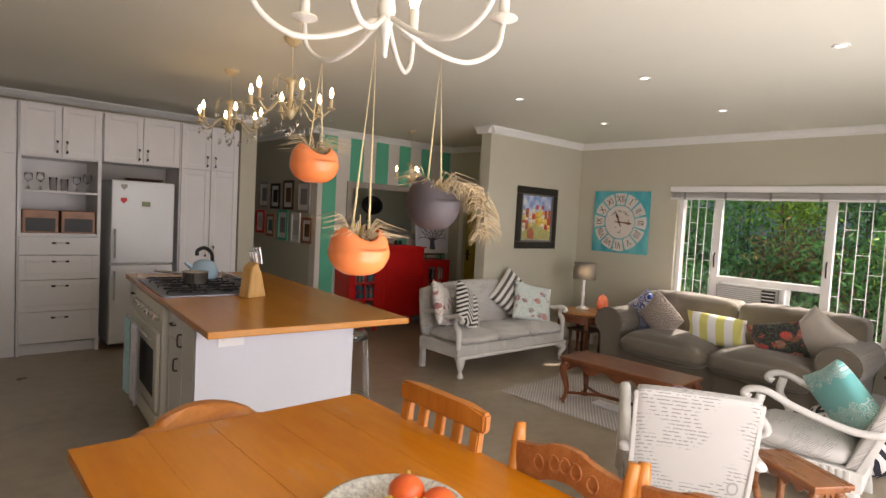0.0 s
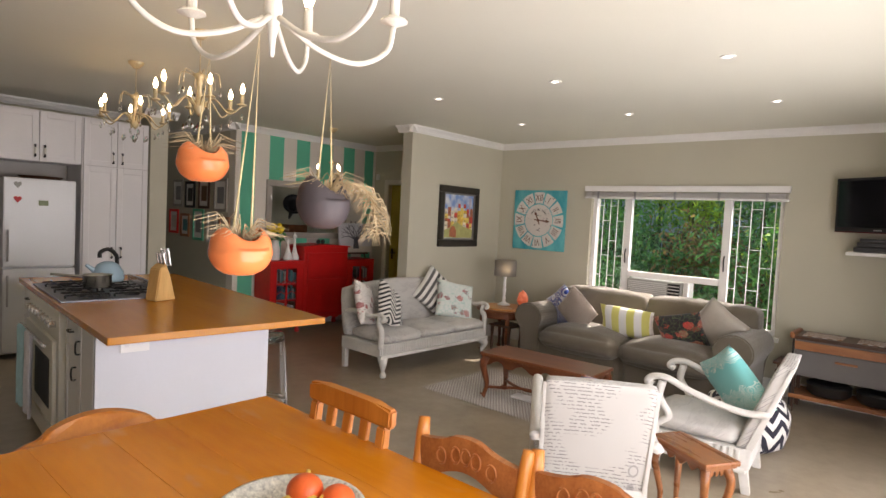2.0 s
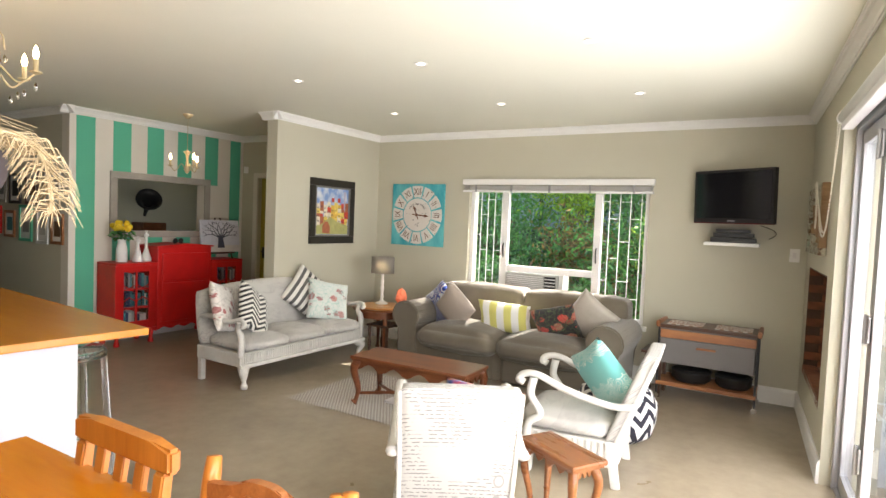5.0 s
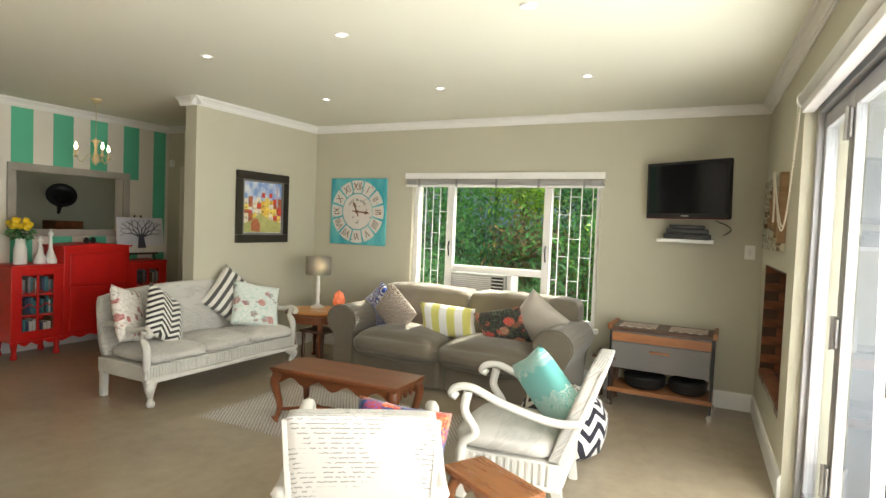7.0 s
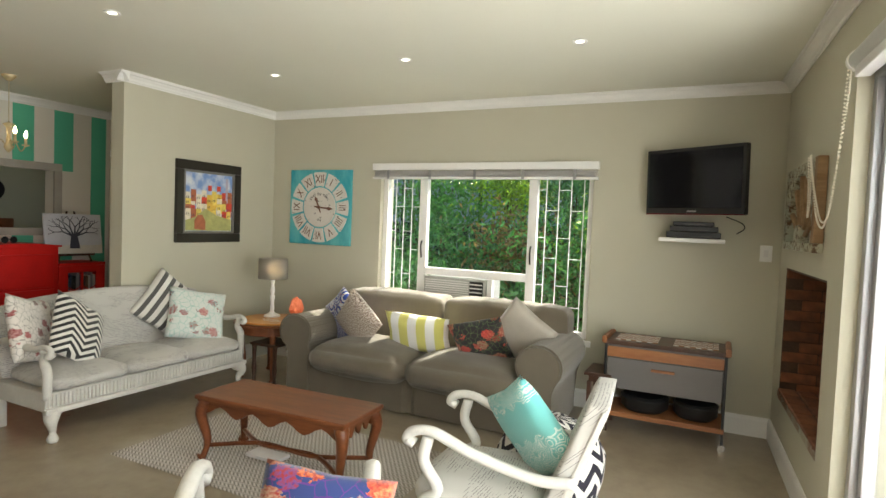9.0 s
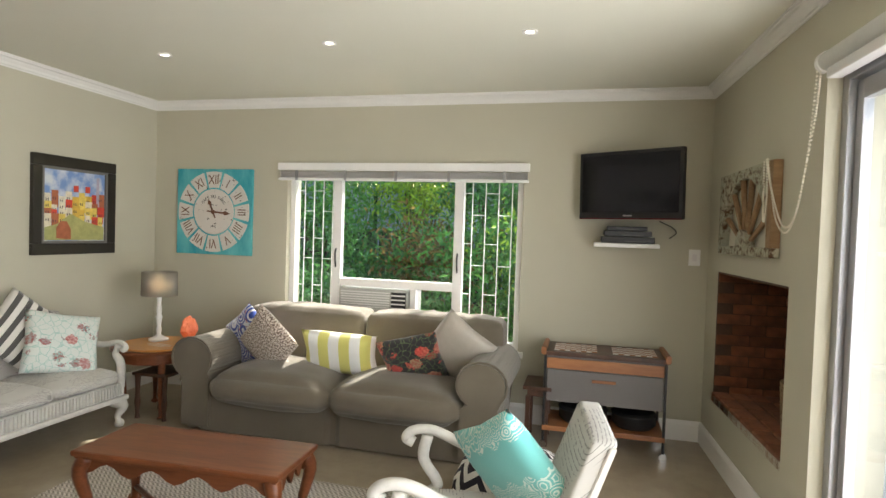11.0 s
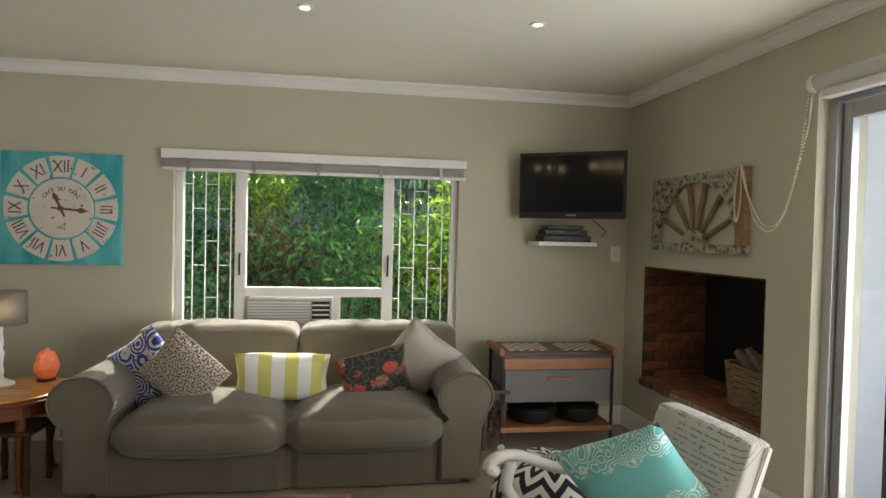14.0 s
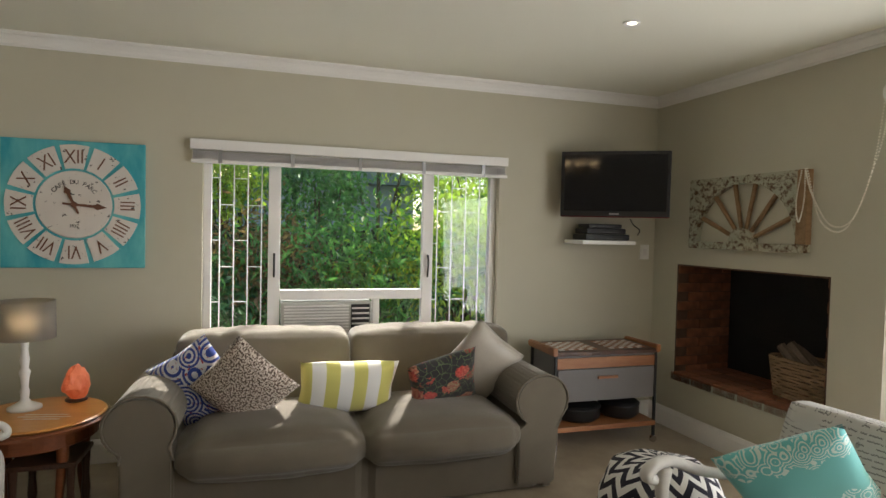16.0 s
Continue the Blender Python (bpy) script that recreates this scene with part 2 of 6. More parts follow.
def tube(pts, r, seg=8, bm=None, m=None):
    """A round bar along points; r is one radius or one for each point."""
    out = bm if bm is not None else bmesh.new()
    pts = [Vector(p) for p in pts]
    rs = [r] * len(pts) if isinstance(r, (int, float)) else r
    b = bmesh.new()
    rings = []
    side = None
    for i, p in enumerate(pts):
        d = (pts[min(i + 1, len(pts) - 1)] - pts[max(i - 1, 0)]).normalized()
        if side is None:
            side = d.orthogonal().normalized()
        side = (side - d * side.dot(d)).normalized()
        up = d.cross(side)
        rings.append([b.verts.new(p + rs[i] * (math.cos(2 * math.pi * k / seg) * side + math.sin(2 * math.pi * k / seg) * up)) for k in range(seg)])
    for p, q in zip(rings, rings[1:]):
        for k in range(seg):
            b.faces.new((p[k], p[(k + 1) % seg], q[(k + 1) % seg], q[k]))
    b.faces.new(rings[0][::-1])
    b.faces.new(rings[-1])
    return merge(out, b, m)


def curve_pts(keys, n=6):
    """A smooth line through a few points."""
    k = [Vector(p) for p in keys]
    k = [2 * k[0] - k[1]] + k + [2 * k[-1] - k[-2]]
    out = []
    for i in range(1, len(k) - 2):
        p0, p1, p2, p3 = k[i - 1:i + 3]
        for j in range(n):
            t = j / n
            out.append(0.5 * (2 * p1 + (p2 - p0) * t + (2 * p0 - 5 * p1 + 4 * p2 - p3) * t * t + (3 * p1 - p0 - 3 * p2 + p3) * t ** 3))
    return out + [k[-2]]


def prism(outline, depth, axis="y", at=0.0, bm=None, m=None, bevel=0.0):
    """A flat outline of (a, b) pairs pushed along an axis: y gives (x, z), x gives (y, z), z gives (x, y)."""
    out = bm if bm is not None else bmesh.new()
    b = bmesh.new()
    place = {"y": lambda u, v, d: (u, at + d, v), "x": lambda u, v, d: (at + d, u, v), "z": lambda u, v, d: (u, v, at + d)}[axis]
    lo = [b.verts.new(place(u, v, 0)) for u, v in outline]
    hi = [b.verts.new(place(u, v, depth)) for u, v in outline]
    n = len(outline)
    b.faces.new(lo)
    b.faces.new(hi[::-1])
    for i in range(n):
        b.faces.new((lo[i], hi[i], hi[(i + 1) % n], lo[(i + 1) % n]))
    if bevel:
        bmesh.ops.bevel(b, geom=b.edges[:], offset=bevel, segments=2, affect="EDGES")
    return merge(out, b, m)


def pillow(w, h, t, n=16, sag=0.0, seed=1):
    """A stuffed cushion in the xz plane, thick along y, pinched corners, with a UV map on both faces."""
    bm = bmesh.new()
    uv = bm.loops.layers.uv.new("UVMap")
    grids = []
    for side in (1, -1):
        g = []
        for j in range(n + 1):
            row = []
            for i in range(n + 1):
                u, v = 2 * i / n - 1, 2 * j / n - 1
                body = max(0.0, (1 - abs(u) ** 2.6) * (1 - abs(v) ** 2.6)) ** 0.42
                pull = 1 - 0.07 * (1 - abs(u)) * abs(v) ** 3 - 0.0
                pullx = 1 - 0.07 * (1 - abs(v)) * abs(u) ** 3
                wr = 0.03 * t * noise.noise((u * 2.7 + seed, v * 2.7, side * 3.0))
                row.append((Vector((u * w / 2 * pullx, side * (t / 2 * body + wr * body), v * h / 2 * pull - sag * (1 - v * v) * body)), (i / n, j / n)))
            g.append(row)
        vs = [[bm.verts.new(c) for c, _ in row] for row in g]
        for j in range(n):
            for i in range(n):
                f = bm.faces.new((vs[j][i], vs[j][i + 1], vs[j + 1][i + 1], vs[j + 1][i]))
                for lp, (a, b2) in zip(f.loops, ((i, j), (i + 1, j), (i + 1, j + 1), (i, j + 1))):
                    lp[uv].uv = (a / n, b2 / n)
    bmesh.ops.remove_doubles(bm, verts=bm.verts[:], dist=1e-4)
    return bm


def soft_box(x0, x1, y0, y1, z0, z1, puff=0.03, r=0.05, n=10, seed=0.0):
    """An upholstered block: rounded edges, bulging top and faces, slight wrinkles."""
    bm = bmesh.new()
    bmesh.ops.create_cube(bm, size=2)
    bmesh.ops.subdivide_edges(bm, edges=bm.edges[:], cuts=n, use_grid_fill=True)
    hx, hy, hz = (x1 - x0) / 2, (y1 - y0) / 2, (z1 - z0) / 2
    c = Vector(((x0 + x1) / 2, (y0 + y1) / 2, (z0 + z1) / 2))
    for v in bm.verts:
        u = v.co.copy()
        p = Vector((u.x * hx, u.y * hy, u.z * hz))
        inner = Vector((max(-hx + r, min(hx - r, p.x)), max(-hy + r, min(hy - r, p.y)), max(-hz + r, min(hz - r, p.z))))
        d = p - inner
        if d.length > 1e-6:
            p = inner + d.normalized() * r
        b = Vector((u.x * (1 - u.y ** 2) * (1 - u.z ** 2), u.y * (1 - u.x ** 2) * (1 - u.z ** 2), u.z * (1 - u.x ** 2) * (1 - u.y ** 2)))
        w = noise.noise((p.x * 6 + seed, p.y * 6, p.z * 6)) * puff * 0.18
        v.co = c + p + b * puff + p.normalized() * w
    return bm


def letters(body, size, m, depth=0.001, align="CENTER"):
    """A bmesh of raised lettering in Blender's own font."""
    cu = bpy.data.curves.new("text", "FONT")
    cu.body, cu.size, cu.extrude, cu.align_x, cu.align_y = body, size, depth, align, "CENTER"
    ob = bpy.data.objects.new("text", cu)
    me = bpy.data.meshes.new_from_object(ob)
    b = bmesh.new()
    b.from_mesh(me)
    bmesh.ops.transform(b, matrix=m, verts=b.verts[:])
    bpy.data.objects.remove(ob)
    bpy.data.curves.remove(cu)
    bpy.data.meshes.remove(me)
    return b


def wall(name, boxes, material, label="warm grey painted plaster wall"):
    bm = bmesh.new()
    for b in boxes:
        box(*b, bm=bm)
    return solo(name, bm, material, label, "wall", kind="structure")


# ---- the large structure ----
H = 2.605
E, N = 7.7, 5.42
solo("floor", box(7.95, 9.2, 5.42, 11.2, -0.12, 0, bm=box(-1.2, 7.95, 0.0, 11.2, -0.12, 0)), FLOOR, "polished grey-brown screed floor", "floor", kind="structure")
solo("ceiling", box(8.0, 9.2, 5.42, 11.2, H, H + 0.15, bm=box(-1.2, 8.0, -0.3, 11.2, H, H + 0.15)), CEIL, "flat off-white painted ceiling", "ceiling", kind="structure")
WY0, WY1, WZ0, WZ1 = 2.0, 4.06, 0.56, 1.98
wall("wall_east", [(E, E + 0.25, WY1, N + 0.15, 0, H), (E, E + 0.25, 0.2, WY0, 0, H), (E, E + 0.25, WY0, WY1, 0, WZ0), (E, E + 0.25, WY0, WY1, WZ1, H)], WALL)
wall("wall_painting", [(5.95, E, N, N + 0.15, 0, H)], WALL)
wall("wall_alcove_east", [(7.22, 7.36, N + 0.15, 6.32, 0, H), (7.22, 7.36, 7.12, 7.45, 0, H), (7.22, 7.36, 6.32, 7.12, 2.03, H)], WALL)
HX0, HX1, HZ0, HZ1 = 5.42, 6.6, 1.27, 1.89
SY = 7.45
wall("wall_striped", [(4.92, HX0, SY, SY + 0.15, 0, H), (HX1, 7.36, SY, SY + 0.15, 0, H), (HX0, HX1, SY, SY + 0.15, 0, HZ0), (HX0, HX1, SY, SY + 0.15, HZ1, H)], CREAM, "cream wall with wide mint green stripes")
wall("wall_passage_east", [(4.92, 5.07, SY + 0.15, 10.6, 0, H)], WALL)
wall("wall_passage_west", [(3.93, 4.12, 7.5, 10.6, 0, H)], WALL)
wall("wall_passage_end", [(3.93, 9.0, 10.6, 10.75, 0, H)], WALL)
wall("wall_back_room_east", [(8.8, 9.0, 5.57, 10.6, 0, H)], WALL)
wall("wall_back_room", [(5.07, 8.8, 9.6, 9.7, 0, H)], WALL)
wall("wall_kitchen", [(-1.0, 3.93, 8.17, 8.32, 0, H)], WALL)
wall("wall_west", [(-1.15, -1.0, -0.1, 8.32, 0, H)], WALL)

# stripes: each painted band lies on the cream wall
STRIPE_X = [(4.99, 5.19), (5.39, 5.6), (5.8, 6.01), (6.2, 6.4), (6.6, 6.8), (7.0, 7.17)]
for a, b in STRIPE_X:
    bm = bmesh.new()
    if b < HX0 or a > HX1:
        box(a, b, SY - 0.004, SY, 0.14, 2.525, bm=bm)
    else:
        box(a, b, SY - 0.004, SY, 0.14, HZ0, bm=bm)
        box(a, b, SY - 0.004, SY, HZ1, 2.525, bm=bm)
    part("stripe", bm, MINT, bpy.data.objects["wall_striped"], "mint green painted stripe")

# south side: the wall runs slightly askew to the rest of the house
S = Matrix.Translation((E, 0.629, 0)) @ pose(0, 0, 0, 0, 0, 3.0)
FX0, FX1, FZ0, FZ1 = -1.5, -0.27, 0.43, 1.285
DX = -1.8
bm = bmesh.new()
for b in [(DX, FX0, -0.3, 0, 0, H), (FX1, 0.02, -0.3, 0, 0, H), (FX0, FX1, -0.3, 0, 0, FZ0), (FX0, FX1, -0.3, 0, FZ1, H), (-7.1, DX, -0.3, 0, 2.28, H), (-9.3, -7.1, -0.3, 0, 0, H)]:
    box(*b, bm=bm)
solo("wall_south", bm, WALL, "warm grey wall with a fireplace opening", "wall", S, kind="structure")

# cornice and skirting
CORN = [(o * 0.72, h * 0.66) for o, h in [(0, 0), (0.0, -0.115), (0.012, -0.115), (0.016, -0.1), (0.026, -0.096), (0.034, -0.07), (0.062, -0.034), (0.082, -0.026), (0.086, -0.012), (0.1, -0.01), (0.1, 0)]]
SKIRT = [(0, 0), (0, 0.15), (0.008, 0.15), (0.014, 0.135), (0.018, 0.12), (0.018, 0)]


def moulding(name, prof, z, runs, label, parent_m=None):
    """Runs of a moulding: (x0, y0, x1, y1), the room on the left of the way."""
    bm = bmesh.new()
    for x0, y0, x1, y1 in runs:
        d = Vector((x1 - x0, y1 - y0, 0))
        nrm = Vector((-d.y, d.x, 0)).normalized()
        lo, hi = [], []
        for o, h in prof:
            base = Vector((x0, y0, z + h)) + nrm * o
            lo.append(bm.verts.new(base))
            hi.append(bm.verts.new(base + d))
        k = len(prof)
        for i in range(k):
            bm.faces.new((lo[i], lo[(i + 1) % k], hi[(i + 1) % k], hi[i]))
        bm.faces.new(lo)
        bm.faces.new(hi[::-1])
    return solo(name, bm, WHITE, label, "trim", parent_m, kind="structure")


moulding("cornice_1", CORN, H, [(E, 0.6, E, N), (E, N, 5.88, N), (5.95, N - 0.07, 5.95, N + 0.22), (7.22, N + 0.15, 7.22, SY), (7.22, SY, 4.82, SY), (4.92, SY - 0.1, 4.92, 10.6), (4.12, 10.6, 4.12, 7.4), (4.22, 7.5, 3.85, 7.5), (3.93, 8.17, -1, 8.17), (-1, 8.17, -1, 0.0)], "white moulded plaster cornice")
moulding("cornice_2", CORN, H, [(-8.7, 0, 0, 0)], "white moulded plaster cornice", S)
moulding("baseboard_1", SKIRT, 0, [(E, 0.6, E, N), (E, N, 5.95, N), (5.95, N, 5.95, N + 0.15), (7.22, N + 0.15, 7.22, 6.25), (7.22, SY, 4.92, SY), (4.92, SY, 4.92, 10.6)], "white painted skirting board")
moulding("baseboard_2", SKIRT, 0, [(DX, 0, 0, 0)], "white painted skirting board", S)

# ---- east window ----
win = tagged(new("window_1"), "white three-light window with burglar bars", "window", kind="structure")
bm = bmesh.new()
X0, X1 = E + 0.06, E + 0.12
for y0, y1, z0, z1 in [(WY0, WY0 + 0.05, WZ0, WZ1), (WY1 - 0.05, WY1, WZ0, WZ1), (2.49, 2.57, WZ0 + 0.05, WZ1 - 0.05), (3.57, 3.65, WZ0 + 0.05, WZ1 - 0.05), (WY0 + 0.05, WY1 - 0.05, WZ0, WZ0 + 0.05), (WY0 + 0.05, WY1 - 0.05, WZ1 - 0.05, WZ1), (2.57, 3.57, 1.0, 1.07), (2.88, 2.93, WZ0 + 0.05, 1.0)]:
    box(X0, X1, y0, y1, z0, z1, 0.006, bm)
part("window_frame", bm, WHITE, win)
part("window_sill", box(E - 0.03, E + 0.06, WY0 - 0.04, WY1 + 0.04, WZ0 - 0.05, WZ0, 0.008), WHITE, win)
for y0, y1, z0, z1 in [(2.05, 2.49, 0.61, 1.93), (2.57, 3.57, 1.07, 1.93), (3.65, 4.01, 0.61, 1.93), (2.57, 2.88, 0.61, 1.0)]:
    p = part("pane", box(X0 + 0.028, X0 + 0.034, y0, y1, z0, z1), GLASS, win)
    p.visible_shadow = False
for y0, y1 in ((2.05, 2.49), (3.65, 4.01)):
    n = 4
    for i in range(n):
        y = y0 + (i + 0.5) * (y1 - y0) / n
        part("burglar_bar", tube([(X1 + 0.03, y, WZ0 + 0.02), (X1 + 0.03, y, WZ1 - 0.02)], 0.0042, 6), WHITE, win)
        for k in range(3):
            z = 0.8 + 0.42 * k + 0.18 * (i % 2)
            part("bar_link", box(X1 + 0.026, X1 + 0.034, y, y + (y1 - y0) / n, z, z + 0.006), WHITE, win)
for y in (2.53, 3.61):
    part("window_stay", tube(curve_pts([(X0 - 0.01, y, 1.32), (X0 - 0.03, y, 1.27), (X0 - 0.012, y, 1.16)]), 0.007), BLACK, win, "black window catch")

blind = thing("venetian_blind", "white venetian blind drawn up above the window", "blind")
part("headrail", box(E - 0.055, E - 0.002, 1.955, 4.13, 1.985, 2.05, 0.004), WHITE, blind)
for i in range(7):
    z = 1.925 + i * 0.008
    part("slat", box(E - 0.05, E - 0.006, 1.97, 4.115, z, z + 0.0022), KITCHEN, blind)
part("bottom_rail", box(E - 0.052, E - 0.004, 1.96, 4.125, 1.9, 1.922, 0.004), WHITE, blind)
for y in (2.15, 2.6, 3.05, 3.5, 3.95):
    part("ladder_tape", box(E - 0.054, E - 0.05, y - 0.012, y + 0.012, 1.9, 1.985), ALU, blind)

ac = thing("air_conditioner", "grey window air conditioner with louvred grille", "air conditioner")
part("casing", box(E + 0.03, E + 0.45, 2.94, 3.56, 0.62, 0.99, 0.01), plain("ac_grey", (0.42, 0.42, 0.4), 0.5), ac)
for i in range(16):
    part("louvre", box(E + 0.018, E + 0.028, 3.1, 3.54, 0.64 + i * 0.021, 0.65 + i * 0.021), KITCHEN, ac)
part("vent", box(E + 0.024, E + 0.029, 2.955, 3.085, 0.64, 0.97), BLACK, ac)
for i in range(9):
    part("vent_fin", box(E + 0.012, E + 0.023, 2.96, 3.08, 0.65 + i * 0.036, 0.66 + i * 0.036), KITCHEN, ac)

# ---- folding doors on the south side ----
doors = tagged(new("folding_doors"), "grey aluminium folding glass doors", "door", kind="structure")
doors.matrix_basis = S
bm = bmesh.new()
DZ = 2.18
box(DX - 0.055, DX, -0.16, -0.06, 0, DZ + 0.08, 0.004, bm)
box(-7.1, -7.03, -0.16, -0.06, 0, DZ + 0.08, 0.004, bm)
box(-7.03, DX - 0.055, -0.16, -0.06, DZ, DZ + 0.08, 0.004, bm)
box(-7.03, DX - 0.055, -0.15, -0.07, 0.0, 0.02, 0.0, bm)
part("door_frame", bm, ALU, doors)
edges = [-1.86, -2.5, -3.35, -4.2, -5.05]
for i, (b, a) in enumerate(zip(edges, edges[1:])):
    leaf = bmesh.new()
    a += 0.005
    for x0, x1, z0, z1 in [(a, a + 0.05, 0.03, DZ - 0.01), (b - 0.05, b, 0.03, DZ - 0.01), (a + 0.05, b - 0.05, 0.03, 0.12), (a + 0.05, b - 0.05, DZ - 0.09, DZ - 0.01)]:
        box(x0, x1, -0.135, -0.09, z0, z1, 0.004, leaf)
    d = part("door_leaf", leaf, ALU, doors)
    g = part("pane", box(a + 0.05, b - 0.05, -0.117, -0.111, 0.12, DZ - 0.09), GLASS, d)
    g.visible_shadow = False
    for z in (0.35, 1.02, 1.95):
        h = bmesh.new()
        box(a - 0.03, a + 0.03, -0.088, -0.075, z, z + 0.13, 0.004, h)
        tube([(a, -0.07, z - 0.01), (a, -0.07, z + 0.14)], 0.011, 8, h)
        part("hinge", h, ALU, d)
roll = thing("roller_blind", "white roller blind rolled up over the folding doors", "blind", S)
part("roll", tube([(-6.9, -0.005, 2.275), (-1.79, -0.005, 2.275)], 0.042, 16), WHITE, roll, smooth=True)
part("bottom_bar", box(-6.9, -1.83, -0.04, 0.02, 2.19, 2.235, 0.008), KITCHEN, roll)
part("end_cap", tube([(-1.79, -0.005, 2.275), (-1.765, -0.005, 2.275)], 0.048, 16), WHITE, roll)
bead = bmesh.new()
chain = curve_pts([(-1.775, 0.03, 2.27), (-1.73, 0.035, 1.9), (-1.64, 0.04, 1.62), (-1.52, 0.05, 1.58), (-1.42, 0.07, 1.75), (-1.38, 0.085, 1.9)], 22)
chain += curve_pts([(-1.36, 0.09, 1.9), (-1.32, 0.075, 1.72), (-1.34, 0.075, 1.6), (-1.37, 0.075, 1.72), (-1.38, 0.085, 1.91)], 14)
chain += curve_pts([(-1.39, 0.085, 1.91), (-1.47, 0.06, 1.6), (-1.62, 0.045, 1.58), (-1.76, 0.03, 2.0), (-1.785, 0.02, 2.26)], 22)
for p in chain:
    bmesh.ops.create_icosphere(bead, subdivisions=1, radius=0.0055, matrix=Matrix.Translation(p))
part("bead_chain", bead, plain("bead_plastic", (0.75, 0.7, 0.6), 0.35), roll, "cream bead chain looped over the wall ornament")

# ---- patio outside the doors ----
RENDER = plain("white_render", (0.9, 0.9, 0.91), 0.8, 0, 0.03, 1.5, 80, 0.15)
wall("patio_wall", [(7.5, 7.7, -4.5, -0.3, -0.1, 2.9)], RENDER, "white rendered patio wall")
wall("patio_wall_far", [(-3.0, 7.7, -4.7, -4.5, -0.1, 1.1)], RENDER, "white rendered patio wall")
# Unseen eave, added to keep the sun from coming in through the doors.
solo("sun_block_eave", box(-1.2, 7.5, -0.45, 0.0, 2.66, 2.8), WHITE, "unseen white eave slab added to keep sun off the doors", "roof", kind="structure")
solo("pavement", box(-3, 7.5, -4.5, 0.0, -0.1, -0.02), plain("patio_paving", (0.52, 0.51, 0.5), 0.8, 0, 0.15, 3), "grey paved patio", "pavement", kind="structure")
bbq = thing("barbecue", "covered kettle barbecue in a slate blue fabric cover", "barbecue", pose(6.14, -0.43, -0.02) @ Matrix.Diagonal((0.88, 0.88, 0.86, 1)))
COVER = plain("slate_cover", (0.12, 0.15, 0.2), 0.75, 0, 0.1, 5, 120, 0.3)
bm = lathe([(0.3, 0.0), (0.31, 0.3), (0.325, 0.6), (0.335, 0.72), (0.33, 0.735), (0.31, 0.76), (0.22, 0.87), (0.1, 0.93), (0.0, 0.94)], 32)
for v in bm.verts:
    a = math.atan2(v.co.y, v.co.x)
    if v.co.z < 0.72:
        v.co *= 1 + 0.03 * math.sin(a * 9) * (0.75 - v.co.z)
        v.co.z = max(v.co.z, 0)
part("cover", bm, COVER, bbq, smooth=True)
part("cover_seam", lathe([(0.33, 0.715), (0.342, 0.722), (0.342, 0.732), (0.33, 0.74)], 32), BLACK, bbq)
bm = bmesh.new()
for i in range(9):
    a = radians(95 + i * 9)
    box(-0.024, 0.024, -0.002, 0.004, 0.55, 0.64, 0, bm, pose(0.338 * math.cos(a), 0.338 * math.sin(a), 0, 0, 0, math.degrees(a) - 90))
part("badge", bm, BLACK, bbq, "black badge with a pale mark")
bm = bmesh.new()
for i in range(6):
    a = radians(104 + i * 11)
    box(-0.015, 0.015, 0.004, 0.007, 0.575, 0.615, 0, bm, pose(0.34 * math.cos(a), 0.34 * math.sin(a), 0, 0, 0, math.degrees(a) - 90))
part("badge_mark", bm, KITCHEN, bbq)

# ---- garden ----
solo("ground", box(7.95, 60, -30, 40, -0.35, -0.25), plain("garden_soil", (0.1, 0.09, 0.05), 0.9, 0, 0.3, 2), "shaded garden ground with grass", "ground", kind="structure")
LEAVES = []
for nm, c in (("leaf_dark", (0.08, 0.22, 0.1)), ("leaf_mid", (0.11, 0.29, 0.11)), ("leaf_light", (0.3, 0.46, 0.09)), ("leaf_rust", (0.24, 0.17, 0.1))):
    s = Shade(nm)
    g = s.t.nodes.new("ShaderNodeNewGeometry")
    k = g.outputs["Random Per Island"]
    leaf = s.mix(k, tuple(x * 0.55 for x in c), tuple(x * 1.6 for x in c))
    leaf_m = s.done(leaf, 0.5)
    thin = s.t.nodes.new("ShaderNodeBsdfTranslucent")
    s.put(thin.inputs[0], s.mix(1.0, leaf, (1.25, 1.2, 0.5), "MULTIPLY"))
    both = s.t.nodes.new("ShaderNodeMixShader")
    both.inputs[0].default_value = 0.5
    s.t.links.new(s.b.outputs[0], both.inputs[1])
    s.t.links.new(thin.outputs[0], both.inputs[2])
    s.t.links.new(both.outputs[0], s.t.nodes["Material Output"].inputs[0])
    LEAVES.append(leaf_m)
BARK = plain("bark", (0.1, 0.075, 0.05), 0.9, 0, 0.25, 8, 60, 0.6)


def foliage(centre, radii, count, size, rng):
    """Leaves in uneven clumps about a centre."""
    verts, faces = [], []
    clumps = []
    for _ in range(max(6, count // 90)):
        d = Vector((rng.gauss(0, 1), rng.gauss(0, 1), rng.gauss(0, 1))).normalized() * (0.45 + 0.55 * rng.random())
        clumps.append((Vector((d.x * radii[0], d.y * radii[1], d.z * radii[2])) + Vector(centre), 0.25 + 0.3 * rng.random()))
    for _ in range(count):
        c, r = rng.choice(clumps)
        p = c + Vector((rng.gauss(0, 1), rng.gauss(0, 1), rng.gauss(0, 0.8))) * r * 0.6
        if p.x < 8.3:
            continue
        s = size * (0.6 + 0.8 * rng.random())
        q = Euler((rng.uniform(-1.2, 1.2), rng.uniform(-1.2, 1.2), rng.uniform(0, 6.28))).to_matrix()
        i = len(verts)
